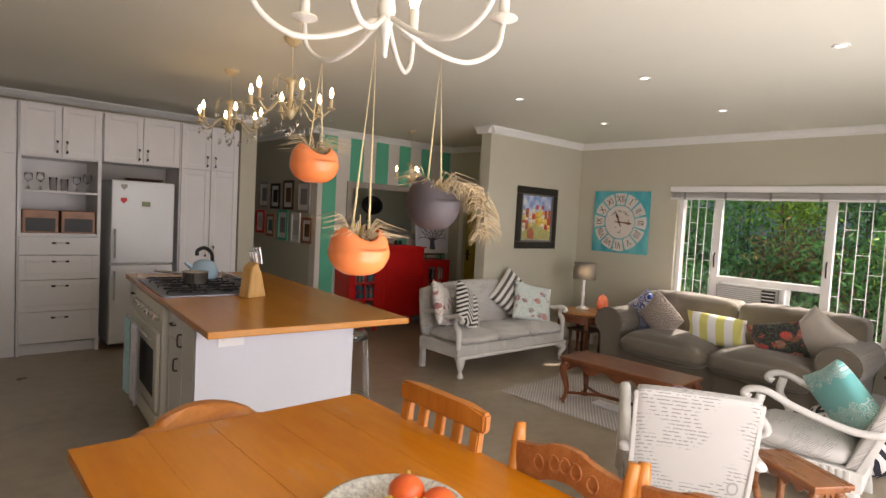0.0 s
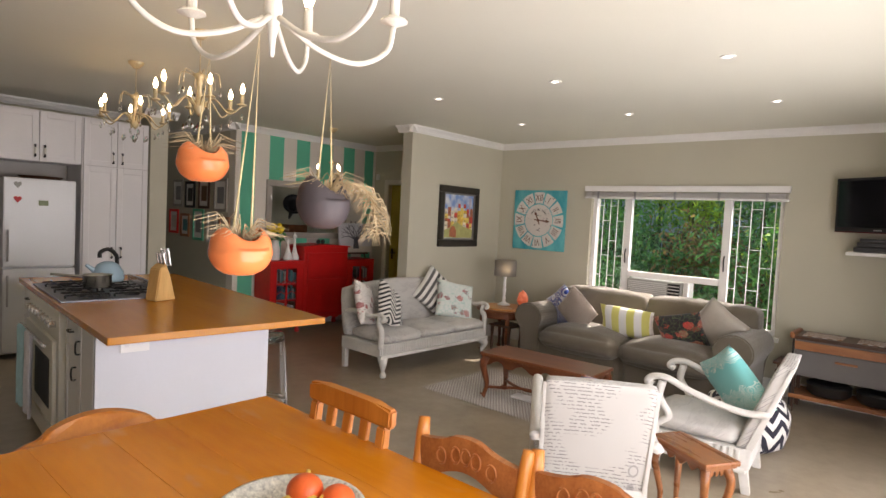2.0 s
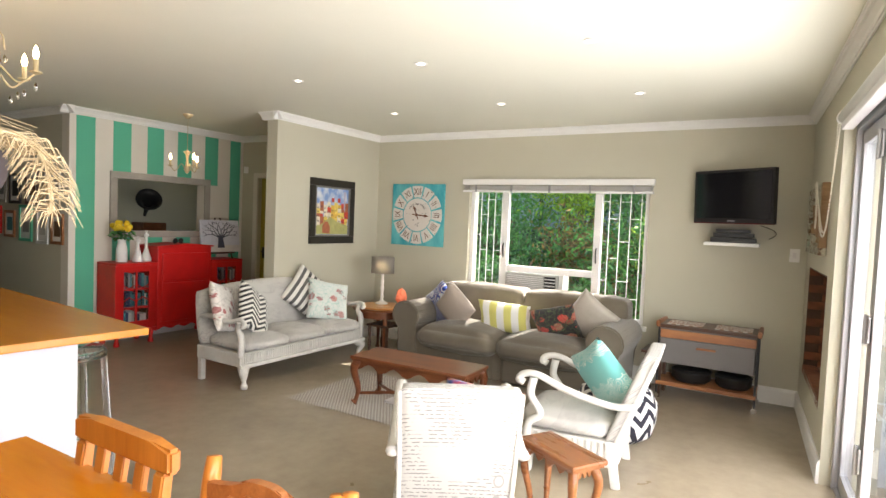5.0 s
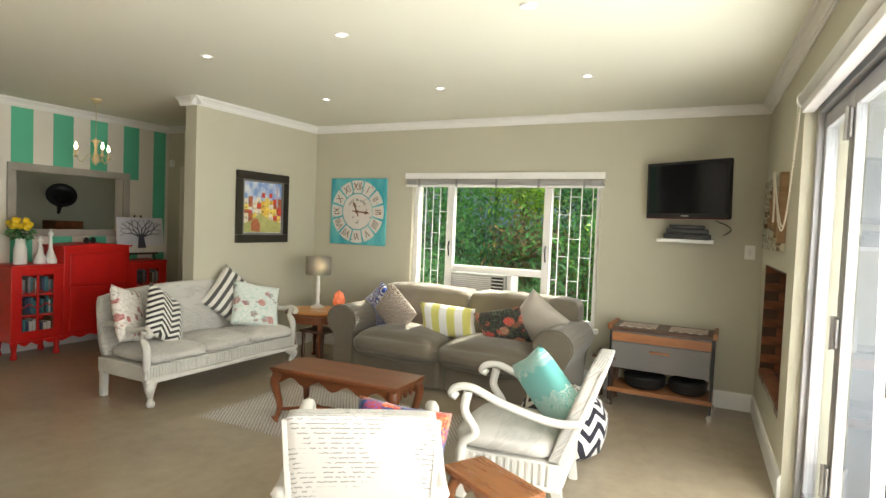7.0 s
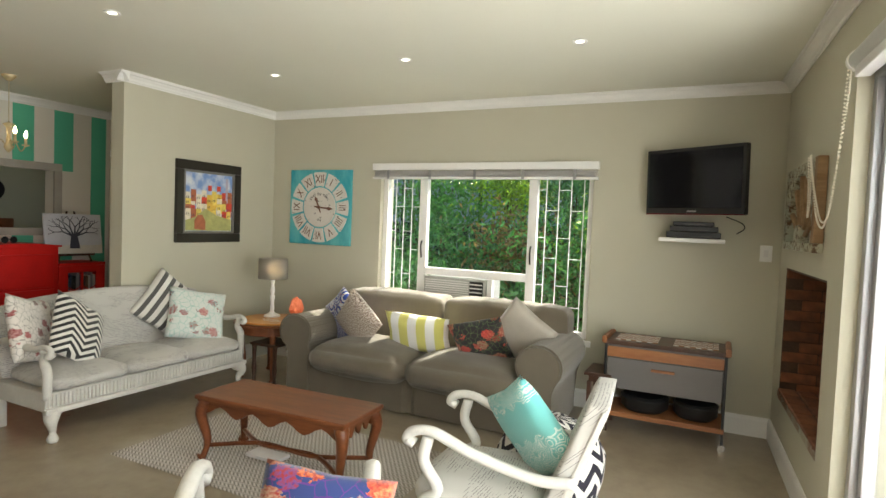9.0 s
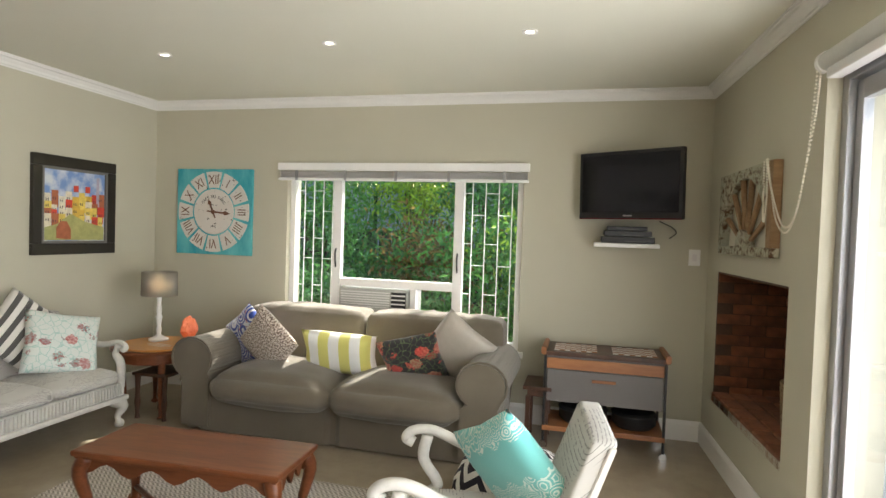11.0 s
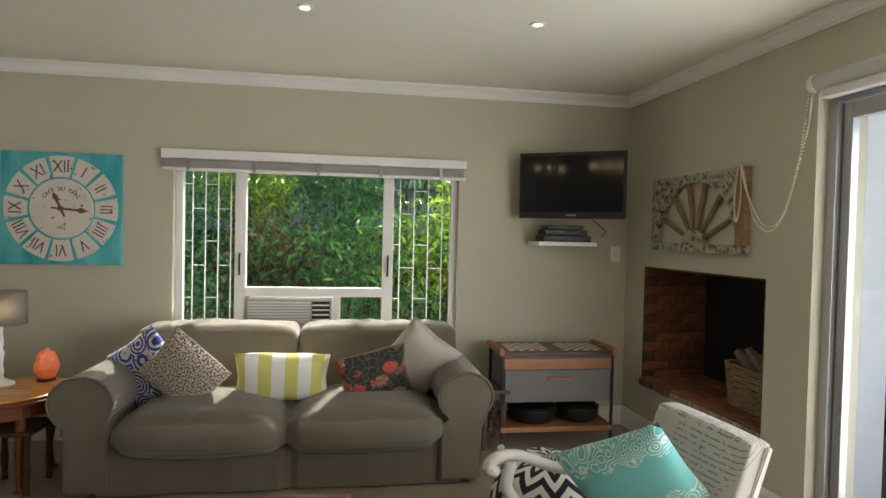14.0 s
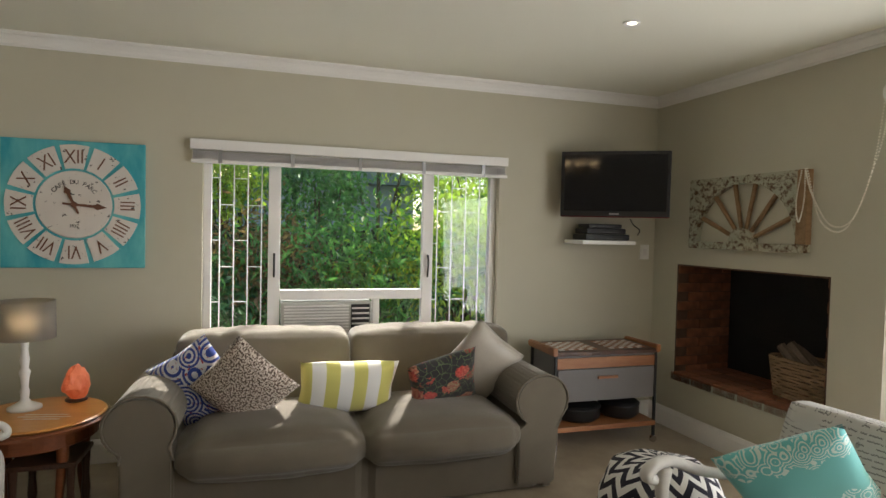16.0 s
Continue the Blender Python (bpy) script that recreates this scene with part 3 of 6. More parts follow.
        for v in ((-s, 0, 0), (-0.2 * s, 0.33 * s, 0.1 * s), (s, 0, -0.1 * s), (-0.2 * s, -0.33 * s, 0.1 * s)):
            verts.append(p + q @ Vector(v))
        faces += [(i, i + 1, i + 2), (i, i + 2, i + 3)]
    me = bpy.data.meshes.new("crown")
    me.from_pydata(verts, [], faces)
    return me


rng = random.Random(7)
SHRUBS = [
    (10.6, 1.0, 0.7, 1.2, 0), (10.4, 2.9, 0.5, 1.1, 1), (10.9, 4.6, 0.45, 1.0, 0), (11.2, 6.6, 0.4, 1.0, 1), (11.6, -0.8, 1.6, 1.6, 2),
    (12.6, 9.8, 2.2, 1.8, 0), (9.6, 0.4, 0.5, 0.8, 2), (12.8, 2.0, 3.7, 1.5, 1), (13.2, 4.4, 3.6, 1.6, 0), (13.0, 12.5, 2.4, 2.2, 1),
    (13.5, -3.0, 2.0, 2.0, 0), (14.0, 7.0, 3.9, 1.7, 2), (10.9, 3.6, 0.9, 0.6, 3), (14.2, -0.2, 3.0, 1.9, 2), (9.4, 4.6, 0.3, 0.75, 0), (11.9, 3.0, 1.9, 0.7, 0),
    # The pale-leaved shrub at y 1.5 stands in for sunlight on the right.
    (10.2, 1.5, 1.2, 0.8, 2), (12.2, 5.6, 2.0, 0.9, 1), (12.4, 4.2, 2.0, 0.6, 2), (19.0, 4.0, 4.6, 2.6, 0), (19.5, 9.0, 4.8, 2.8, 1), (19.5, -1.5, 4.6, 2.8, 1)]
for i, (x, y, z, r, kd) in enumerate(SHRUBS):
    t = thing("shrub" if z < 1.5 else "tree", "leafy green garden shrub" if z < 1.5 else "dense green garden tree behind the hedge", "shrub" if z < 1.5 else "tree", pose(x, y, -0.25), "garden planting")
    tr = bmesh.new()
    for k in range(4):
        a = rng.uniform(0, 6.28)
        tube(curve_pts([(0, 0, 0), (0.12 * math.cos(a), 0.12 * math.sin(a), 0.4 * (z + 0.3)), (0.5 * r * math.cos(a), 0.5 * r * math.sin(a), z + 0.4)], 4), [0.05 - 0.005 * j for j in range(9)], 6, tr)
    part("trunk", tr, BARK, t)
    me = foliage((x, y, z + 0.1), (r, r * 1.05, r * 0.95), int(4600 * r), 0.052, rng)
    me.transform(Matrix.Translation((-x, -y, 0.25)))
    me.materials.append(LEAVES[kd])
    cr = new("crown", me)
    cr.parent = t
fence = thing("garden_fence", "dark green garden fence of upright slats", "fence", pose(15.6, 0, -0.25))
FEN = plain("fence_green", (0.03, 0.05, 0.03), 0.8)
for i in range(70):
    part("slat", box(0, 0.03, -6 + i * 0.32, -5.72 + i * 0.32, 0, 1.75), FEN, fence)
house = thing("neighbour_house", "blue-grey boarded neighbouring house behind the trees", "house", pose(16.2, 0.6, -0.2))
BOARDS = plain("blue_grey_boards", (0.34, 0.42, 0.56), 0.7, 0, 0.08, 2)
for k in range(14):
    part("board", box(0.0 - 0.008 * (k % 2), 0.1, 0, 8.6, k * 0.19, k * 0.19 + 0.185), BOARDS, house)
part("wall", box(0.1, 4, 0, 8.6, 0, 2.66), RENDER, house)
for k in range(8):
    part("post", box(-0.05, -0.012, 0.3 + k * 1.1, 0.38 + k * 1.1, 0, 2.66), FEN, house)
part("roof", prism([(-0.4, 2.67), (9.0, 2.67), (4.3, 4.0)], 4.6, "x", -0.3), plain("slate_roof", (0.2, 0.27, 0.38), 0.7), house)

# ---- fireplace ----
SOOT = plain("sooty_render", (0.012, 0.011, 0.01), 0.95, 0, 0.3, 4, 60, 0.3)
fp = tagged(new("fireplace"), "open brick-lined wall fireplace blackened by soot", "fireplace", kind="structure")
fp.matrix_basis = S
bm = bmesh.new()
FD = 0.52
for b in [(FX0 - 0.1, FX1 + 0.1, -FD - 0.1, -FD, FZ0 - 0.1, FZ1 + 0.3), (FX0 - 0.1, FX0 - 0.075, -FD, -0.3, FZ0 - 0.1, FZ1 + 0.3), (FX1 + 0.075, FX1 + 0.1, -FD, -0.3, FZ0 - 0.1, FZ1 + 0.3), (FX0 - 0.1, FX1 + 0.1, -FD, -0.3, FZ1 + 0.1, FZ1 + 0.3), (FX0 - 0.1, FX1 + 0.1, -FD, -0.3, FZ0 - 0.2, FZ0 - 0.075)]:
    box(*b, bm=bm)
part("firebox", bm, SOOT, fp)
bm = bmesh.new()
for b in [(FX0 - 0.14, FX1 + 0.14, -FD - 0.14, -FD - 0.102, 0, H), (FX0 - 0.14, FX0 - 0.102, -FD - 0.102, -0.3, 0, H), (FX1 + 0.102, FX1 + 0.14, -FD - 0.102, -0.3, 0, H)]:
    box(*b, bm=bm)
part("chimney_shell", bm, RENDER, fp, "white rendered chimney breast outside")
bm = bmesh.new()
for b in [(FX0, FX0 + 0.012, -FD, -0.004, FZ0, FZ1), (FX1 - 0.012, FX1, -FD, -0.004, FZ0, FZ1), (FX0 + 0.012, FX1 - 0.012, -FD, -0.004, FZ1 - 0.012, FZ1), (FX0 + 0.012, FX1 - 0.012, -FD, -0.004, FZ0, FZ0 + 0.01)]:
    box(*b, bm=bm)
part("mortar_lining", bm, plain("sooty_mortar", (0.09, 0.05, 0.032), 0.95, 0, 0.3, 8, 90, 0.4), fp)


def brick_mat(name, c, soot):
    s = Shade(name)
    r = s.t.nodes.new("ShaderNodeObjectInfo").outputs["Random"]
    o = s.co.outputs["Object"]
    col = s.mix(r, tuple(x * 0.6 for x in c), tuple(x * 1.3 for x in c))
    col = s.mix(s.math("MULTIPLY", s.step(s.noise(o, 9.0), 0.4, 0.7), soot), col, (0.03, 0.02, 0.016))
    return s.done(col, 0.9, 0, s.noise(o, 80.0), 0.4, 0.004)


BRICK = brick_mat("red_brick", (0.26, 0.095, 0.045), 0.6)

# ---- slipcovered sofa ----
SX0, SX1, SY0, SY1 = 6.66, 7.54, 1.94, 4.36
sofa = thing("sofa", "olive grey slipcovered two-seater sofa with rolled arms", "sofa")
part("base", soft_box(SX0 + 0.1, SX1 - 0.05, SY0 + 0.22, SY1 - 0.22, 0.1, 0.34, 0.01, 0.03), SOFA, sofa, smooth=True)


def rolled_arm(y, sgn):
    """One scroll arm: an upright slab under a fat roll, with a piped front panel."""
    prof = []
    for k in range(15):
        a = radians(-60 + k * 20)
        prof.append((y + sgn * 0.03 + 0.165 * math.cos(a), 0.53 + 0.15 * math.sin(a)))
    left, right = min(p[0] for p in prof), max(p[0] for p in prof)
    body = [(y + 0.12, 0.04), (y + 0.12, 0.36)] + prof + [(y - 0.12, 0.36), (y - 0.12, 0.04)]
    return prism(body, SX1 - SX0 - 0.1, "x", SX0 + 0.02, bevel=0.012), tube([(SX0 + 0.022, p, q) for p, q in body[1:-1]], 0.007, 6)


for y, sgn in ((SY1 - 0.17, 1), (SY0 + 0.2, -1)):
    bm, pipe = rolled_arm(y, sgn)
    a = part("arm", bm, SOFA, sofa)
    part("piping", pipe, SOFA, a)
mid = 3.14
for y0, y1, sd in ((2.27, mid - 0.003, 1.0), (mid + 0.003, 4.04, 5.0)):
    bm = soft_box(SX0 - 0.045, SX1 - 0.25, y0, y1, 0.25, 0.435, 0.07, 0.085, 22, sd)
    for v in bm.verts:
        f = (v.co.y - y0) / (y1 - y0)
        dome = max(0.0, 1 - (2 * f - 1) ** 4)
        if v.co.z > 0.34:
            v.co.z += 0.02 * dome + 0.006 * noise.noise(v.co * 9)
        if v.co.x < SX0 + 0.1:
            v.co.x -= 0.02 * dome
    c = part("seat_cushion", bm, SOFA, sofa, smooth=True)
    arc = [(y0 + 0.03 + (y1 - y0 - 0.06) * k / 16, 1 - (k / 8 - 1) ** 4) for k in range(17)]
    part("piping", tube([(SX0 - 0.03 - 0.058 * q, y, 0.35 + 0.008 * q) for y, q in arc], 0.0045, 6), SOFA, c)
for y0, y1, sd in ((2.07, mid - 0.01, 1.0), (mid + 0.01, 4.15, 5.0)):
    bm = soft_box(SX1 - 0.32, SX1 - 0.02, y0, y1, 0.4, 0.86, 0.014, 0.06, 26, sd + 3)
    for v in bm.verts:
        f = (v.co.y - y0) / (y1 - y0)
        top = max(0.0, (v.co.z - 0.7) / 0.17)
        v.co.z += top * (0.012 * noise.noise((v.co.y * 13, v.co.x * 5, sd)) - 0.012 * abs(2 * f - 1) ** 4)
        v.co.x += (v.co.z - 0.4) * 0.12 + 0.014 * top * noise.noise((v.co.y * 16, v.co.z * 9, sd)) + 0.01 * noise.noise((v.co.y * 5, v.co.z * 6, sd))
    part("back_cushion", bm, SOFA, sofa, smooth=True)
part("back_frame", soft_box(SX1 - 0.1, SX1 + 0.03, SY0 + 0.16, SY1 - 0.16, 0.08, 0.74, 0.01, 0.04), SOFA, sofa, smooth=True)
skirt = []
for i in range(61):
    y = SY0 + 0.1 + (SY1 - SY0 - 0.2) * i / 60
    pleat = 0.022 if abs(y - mid) < 0.03 or i in (2, 58) else 0.0
    skirt.append((SX0 + 0.045 + pleat + 0.006 * math.sin(y * 9), y))
outline = skirt + [(SX0 + 0.12, SY1 - 0.1), (SX0 + 0.12, SY0 + 0.1)]
part("skirt", prism(outline, 0.3, "z", 0.015), SOFA, sofa)

# ---- cushions ----
C = {
    "white_yellow": uv_cloth("yellow_stripe_cotton", lambda s, u, x, y: s.mix(s.math("LESS_THAN", s.math("FRACT", s.math("ADD", s.math("MULTIPLY", x, 3.6), 0.1)), 0.5), (0.78, 0.77, 0.74), (0.62, 0.58, 0.16))),
    "leopard": uv_cloth("speckled_brown_velvet", lambda s, u, x, y: s.ramp(s.noise(u, 42.0, 2.0, 0.5), [(0.4, (0.07, 0.045, 0.035)), (0.47, (0.22, 0.15, 0.11)), (0.54, (0.66, 0.58, 0.5))])),
    "blue": uv_cloth("blue_paisley_cotton", lambda s, u, x, y: s.mix(s.math("LESS_THAN", s.math("FRACT", s.math("MULTIPLY", s.voronoi(u, 3.2)[0], 6.0)), 0.5), (0.03, 0.07, 0.36), s.mix(s.step(s.noise(u, 22.0), 0.58, 0.62), (0.7, 0.73, 0.8), (0.35, 0.03, 0.06)))),
    "red_floral": uv_cloth("dark_rose_needlepoint", lambda s, u, x, y: floral(s, u, x, y, (0.02, 0.018, 0.018), [(0.55, 0.03, 0.03), (0.6, 0.14, 0.08), (0.4, 0.32, 0.18), (0.1, 0.14, 0.06)], 4.5, 0.46)),
    "satin": plain("champagne_satin", (0.4, 0.36, 0.3), 0.38, 0, 0.08, 9, 200, 0.2, 0.4),
    "grey_stripe": uv_cloth("charcoal_stripe_cotton", lambda s, u, x, y: stripes(s, u, x, y, (0.1, 0.095, 0.09), (0.74, 0.71, 0.66), 6.0, 0.52)),
    "pastel": uv_cloth("aqua_coral_floral_cotton", lambda s, u, x, y: floral(s, u, x, y, (0.66, 0.7, 0.66), [(0.72, 0.16, 0.16), (0.2, 0.55, 0.55), (0.75, 0.4, 0.36), (0.35, 0.55, 0.5)], 4.5, 0.34)),
    "pink": uv_cloth("cream_rose_print_cotton", lambda s, u, x, y: floral(s, u, x, y, (0.72, 0.67, 0.62), [(0.5, 0.1, 0.1), (0.6, 0.3, 0.28), (0.3, 0.28, 0.25)], 5.5, 0.33)),
    "zigzag": uv_cloth("black_white_arrow_cotton", lambda s, u, x, y: chevron(s, u, x, y, (0.02, 0.02, 0.02), (0.75, 0.72, 0.66), 9.0, 2.0, 0.32)),
    "teal": uv_cloth("teal_lace_print_cotton", lambda s, u, x, y: s.mix(s.math("MULTIPLY", s.math("LESS_THAN", s.math("FRACT", s.math("MULTIPLY", s.voronoi(s.mix(0.03, u, s.co.outputs["Object"]), 9.0)[0], 6.0)), 0.4), s.math("GREATER_THAN", s.math("ABSOLUTE", s.math("SUBTRACT", s.math("ADD", y, s.math("MULTIPLY", s.math("SINE", s.math("MULTIPLY", x, 25.0)), 0.03)), 0.62)), 0.17)), s.mix(y, (0.2, 0.5, 0.44), (0.14, 0.5, 0.5)), (0.6, 0.72, 0.66))),
    "bright": uv_cloth("bright_rose_print_cloth", lambda s, u, x, y: floral(s, u, x, y, (0.02, 0.04, 0.16), [(0.65, 0.04, 0.03), (0.7, 0.2, 0.06), (0.3, 0.5, 0.4), (0.12, 0.02, 0.2)], 3.6, 0.52)),
}


def cushion(label, mat, w, h, t, m, seed=1.0):
    return solo("cushion", pillow(w, h, t, 18, 0.0, seed), mat, label, "cushion", m, smooth=True)


cushion("yellow and white striped rectangular cushion on the sofa", C["white_yellow"], 0.56, 0.34, 0.15, pose(6.97, 3.2, 0.595, 22, 2, -86), 2)
cushion("brown speckled velvet cushion leaning on the sofa arm", C["leopard"], 0.42, 0.42, 0.14, pose(6.93, 3.76, 0.64, 18, 42, -92), 3)
cushion("blue and white paisley cushion propped on the sofa", C["blue"], 0.43, 0.43, 0.13, pose(7.08, 4.01, 0.62, 18, 56, -97), 4)
cushion("dark cushion with red roses on the sofa", C["red_floral"], 0.43, 0.38, 0.14, pose(6.93, 2.64, 0.605, 26, -14, -86), 5)
cushion("champagne satin cushion standing on its corner", C["satin"], 0.42, 0.42, 0.14, pose(7.05, 2.36, 0.68, 16, 38, -80), 6)

# ---- settee ----
settee = thing("settee", "chalk white painted settee with script print upholstery", "sofa", pose(5.83, 5.08, 0, 0, 0, -1.0))
L, D = 0.82, 0.33
part("seat_rail", box(-L, L, -D + 0.02, D - 0.04, 0.2, 0.32, 0.01), CHALK, settee)
for i in range(3):
    x0 = -L + 0.05 + i * (2 * L - 0.1) / 3
    part("seat_cushion", soft_box(x0, x0 + (2 * L - 0.1) / 3 - 0.006, -D, D - 0.12, 0.32, 0.42, 0.035, 0.045, 9, i * 2.0), SCRIPT, settee, smooth=True)
bm = soft_box(-L + 0.01, L - 0.01, D - 0.13, D - 0.03, 0.32, 0.86, 0.02, 0.035, 10)
for v in bm.verts:
    v.co.y += (v.co.z - 0.32) * 0.12
    if v.co.z > 0.7:
        v.co.z -= 0.05 * (v.co.x / L) ** 2 - 0.0
part("backrest", bm, SCRIPT, settee, smooth=True)
part("front_moulding", box(-L - 0.01, L + 0.01, -D - 0.01, -D + 0.03, 0.19, 0.225, 0.008), CHALK, settee)
for k in range(64):
    x = -L + 0.012 + k * (2 * L - 0.02) / 64
    part("flute", box(x, x + 0.014, -D + 0.008, -D + 0.022, 0.228, 0.312, 0.003, seg=1), CHALK, settee)


def scroll_arm(x, y0, y1, zf, zb, seat, r=0.022):
    """A curved arm rail ending in a scroll over a shaped front post."""
    bm = bmesh.new()
    pts = curve_pts([(x, y1, zb), (x, y1 - 0.2 * (y1 - y0), zb + 0.02), (x, y0 + 0.35 * (y1 - y0), zf - 0.02), (x, y0 + 0.06, zf + 0.01), (x, y0 + 0.005, zf), (x, y0 - 0.012, zf - 0.03), (x, y0 + 0.012, zf - 0.045)], 6)
    b = tube(pts, [r * (0.9 + 0.2 * math.sin(i * 0.2)) for i in range(len(pts))], 8)
    for v in b.verts:
        v.co.x = x + (v.co.x - x) * 1.3
    merge(bm, b)
    b = tube(curve_pts([(x, y0 + 0.05, zf - 0.01), (x, y0 + 0.075, zf - 0.08), (x, y0 + 0.03, (zf + seat) / 2), (x, y0 + 0.03, seat - 0.02)], 6), [0.03, 0.028, 0.024, 0.022, 0.022, 0.023, 0.024, 0.026, 0.028, 0.029, 0.03, 0.03, 0.03, 0.03, 0.03, 0.03, 0.03, 0.03, 0.03][:19], 8)
    return merge(bm, b)


for sx in (-1, 1):
    part("arm", scroll_arm(sx * (L - 0.02), -D + 0.01, D - 0.08, 0.6, 0.58, 0.3), CHALK, settee, smooth=True)
    leg = curve_pts([(sx * (L - 0.06), -D + 0.05, 0.2), (sx * (L - 0.03), -D + 0.01, 0.15), (sx * (L - 0.05), -D + 0.03, 0.08), (sx * (L - 0.045), -D + 0.02, 0.035)], 5)
    bm = tube(leg, [0.055, 0.054, 0.05, 0.047, 0.044, 0.042, 0.038, 0.033, 0.029, 0.026, 0.023, 0.021, 0.02, 0.021, 0.022, 0.022], 10)
    lathe([(0.0, 0.0), (0.028, 0.004), (0.035, 0.024), (0.027, 0.048), (0, 0.05)], 10, (sx * (L - 0.045), -D + 0.02, 0), bm)
    part("leg", bm, CHALK, settee, "carved claw and ball front leg", True)
    part("leg", box(sx * (L - 0.03) - 0.025, sx * (L - 0.03) + 0.025, D - 0.1, D - 0.05, 0, 0.22, 0.006), CHALK, settee)
cushion("cream cushion with red rose print on the settee", C["pink"], 0.46, 0.46, 0.13, pose(5.15, 5.2, 0.66, -16, 14, 30), 7)
cushion("black and white arrow patterned cushion on the settee", C["zigzag"], 0.46, 0.46, 0.13, pose(5.37, 5.05, 0.63, -22, 32, 12), 8)
cushion("charcoal and cream striped cushion on its corner", C["grey_stripe"], 0.45, 0.45, 0.13, pose(6.24, 5.22, 0.71, -14, 38, -26), 9)
cushion("aqua and coral floral cushion on the settee", C["pastel"], 0.48, 0.45, 0.14, pose(6.36, 5.02, 0.63, -26, 12, -26), 10)


# ---- armchairs ----
def armchair(m, label):
    ch = thing("armchair", label, "armchair", m, "armchairs round the coffee table")
    w = 0.27
    part("seat_frame", box(-w, w, -0.28, 0.3, 0.17, 0.3, 0.01), CHALK, ch)
    bm = bmesh.new()
    for k in range(18):
        x = -0.28 + k * 0.033
        box(x, x + 0.02, 0.3, 0.312, 0.17, 0.295, 0.004, bm, seg=1)
    for sx in (-1, 1):
        for k in range(14):
            y = -0.22 + k * 0.038
            box(sx * 0.271, sx * 0.281, y, y + 0.024, 0.16, 0.295, 0.003, bm, seg=1) if sx > 0 else box(-0.281, -0.271, y, y + 0.024, 0.16, 0.295, 0.003, bm, seg=1)
    part("fluted_apron", bm, CHALK, ch)
    part("base_moulding", box(-0.29, 0.29, -0.26, 0.325, 0.14, 0.168, 0.008), CHALK, ch)
    part("seat_cushion", soft_box(-w + 0.015, w - 0.015, -0.2, 0.32, 0.3, 0.43, 0.03, 0.05, 10, 2.0), SCRIPT, ch, smooth=True)
    bm = soft_box(-w + 0.018, w - 0.018, -0.27, -0.18, 0.28, 0.89, 0.008, 0.014, 14, 4.0)
    for v in bm.verts:
        v.co.y -= (v.co.z - 0.28) * 0.34
    part("backrest", bm, SCRIPT, ch, smooth=True)
    for sx in (-1, 1):
        part("arm", scroll_arm_front(sx * 0.285), CHALK, ch, smooth=True)
        part("back_leg", prism([(-0.25, 0.3), (-0.19, 0.3), (-0.24, 0), (-0.29, 0)], 0.045, "x", sx * 0.25 - 0.0225, bevel=0.005), CHALK, ch)
        part("back_post", prism([(-0.28, 0.28), (-0.235, 0.28), (-0.445, 0.875), (-0.468, 0.875)], 0.022, "x", sx * 0.254 - 0.011, bevel=0.004), CHALK, ch)
        part("front_leg", prism([(0.24, 0.15), (0.32, 0.15), (0.3, 0), (0.25, 0)], 0.055, "x", sx * 0.255 - 0.0275, bevel=0.006), CHALK, ch)
    return ch


def scroll_arm_front(x):
    bm = bmesh.new()
    pts = curve_pts([(x, -0.36, 0.56), (x, -0.2, 0.55), (x, 0.05, 0.61), (x, 0.22, 0.68), (x, 0.31, 0.675), (x, 0.345, 0.635), (x, 0.31, 0.615)], 6)
    b = tube(pts, 0.024, 8)
    for v in b.verts:
        v.co.x = x + (v.co.x - x) * 1.25
    merge(bm, b)
    b = tube(curve_pts([(x, 0.25, 0.655), (x, 0.265, 0.54), (x, 0.2, 0.42), (x, 0.27, 0.34), (x, 0.28, 0.18)], 5), 0.026, 8)
    return merge(bm, b)


armchair(pose(5.29, 1.87, 0, 0, 0, 6) @ Matrix.Diagonal((1, 1, 0.91, 1)), "white painted armchair in script print with a teal cushion")
armchair(pose(4.11, 2.155, 0, 0, 0, -58.5) @ Matrix.Diagonal((1.0, 1, 0.955, 1)), "white painted armchair in script print seen beside the dining chairs")
cushion("teal lace print cushion leaning in the armchair", C["teal"], 0.46, 0.45, 0.13, pose(5.31, 1.74, 0.59, -30, 28, 40), 11)
cushion("bright red and navy floral cushion in the armchair", C["bright"], 0.42, 0.38, 0.13, pose(4.24, 2.08, 0.53, -30, 10, -60), 12)


# ---- tables ----
def cabriole(x, y, h, sx, sy, r=0.03):
    pts = curve_pts([(x, y, h), (x + 0.022 * sx, y + 0.022 * sy, h * 0.78), (x - 0.006 * sx, y - 0.006 * sy, h * 0.35), (x + 0.006 * sx, y + 0.006 * sy, h * 0.1), (x + 0.018 * sx, y + 0.018 * sy, 0.012)], 4)
    rs = [r * (1.15 - 0.65 * min(1, i / 10)) for i in range(len(pts))]
    rs[-3:] = [r * 0.65, r * 0.9, r * 0.95]
    return tube(pts, rs, 8)


def scallop(a0, a1, z, drop, n=24):
    """A wavy apron outline."""
    top = [(a0, z), (a1, z)]
    low = [(a1 + (a0 - a1) * i / n, z - drop * (0.65 + 0.35 * math.cos(i / n * math.pi * 8))) for i in range(n + 1)]
    return top + low


def low_table(name, label, m, w, l, h, mat, apron=0.06, stretcher=True):
    t = thing(name, label, "table", m)
    part("tabletop", box(-w / 2, w / 2, -l / 2, l / 2, h - 0.028, h, 0.009), mat, t)
    part("top_moulding", box(-w / 2 + 0.012, w / 2 - 0.012, -l / 2 + 0.012, l / 2 - 0.012, h - 0.04, h - 0.0285, 0.004), mat, t)
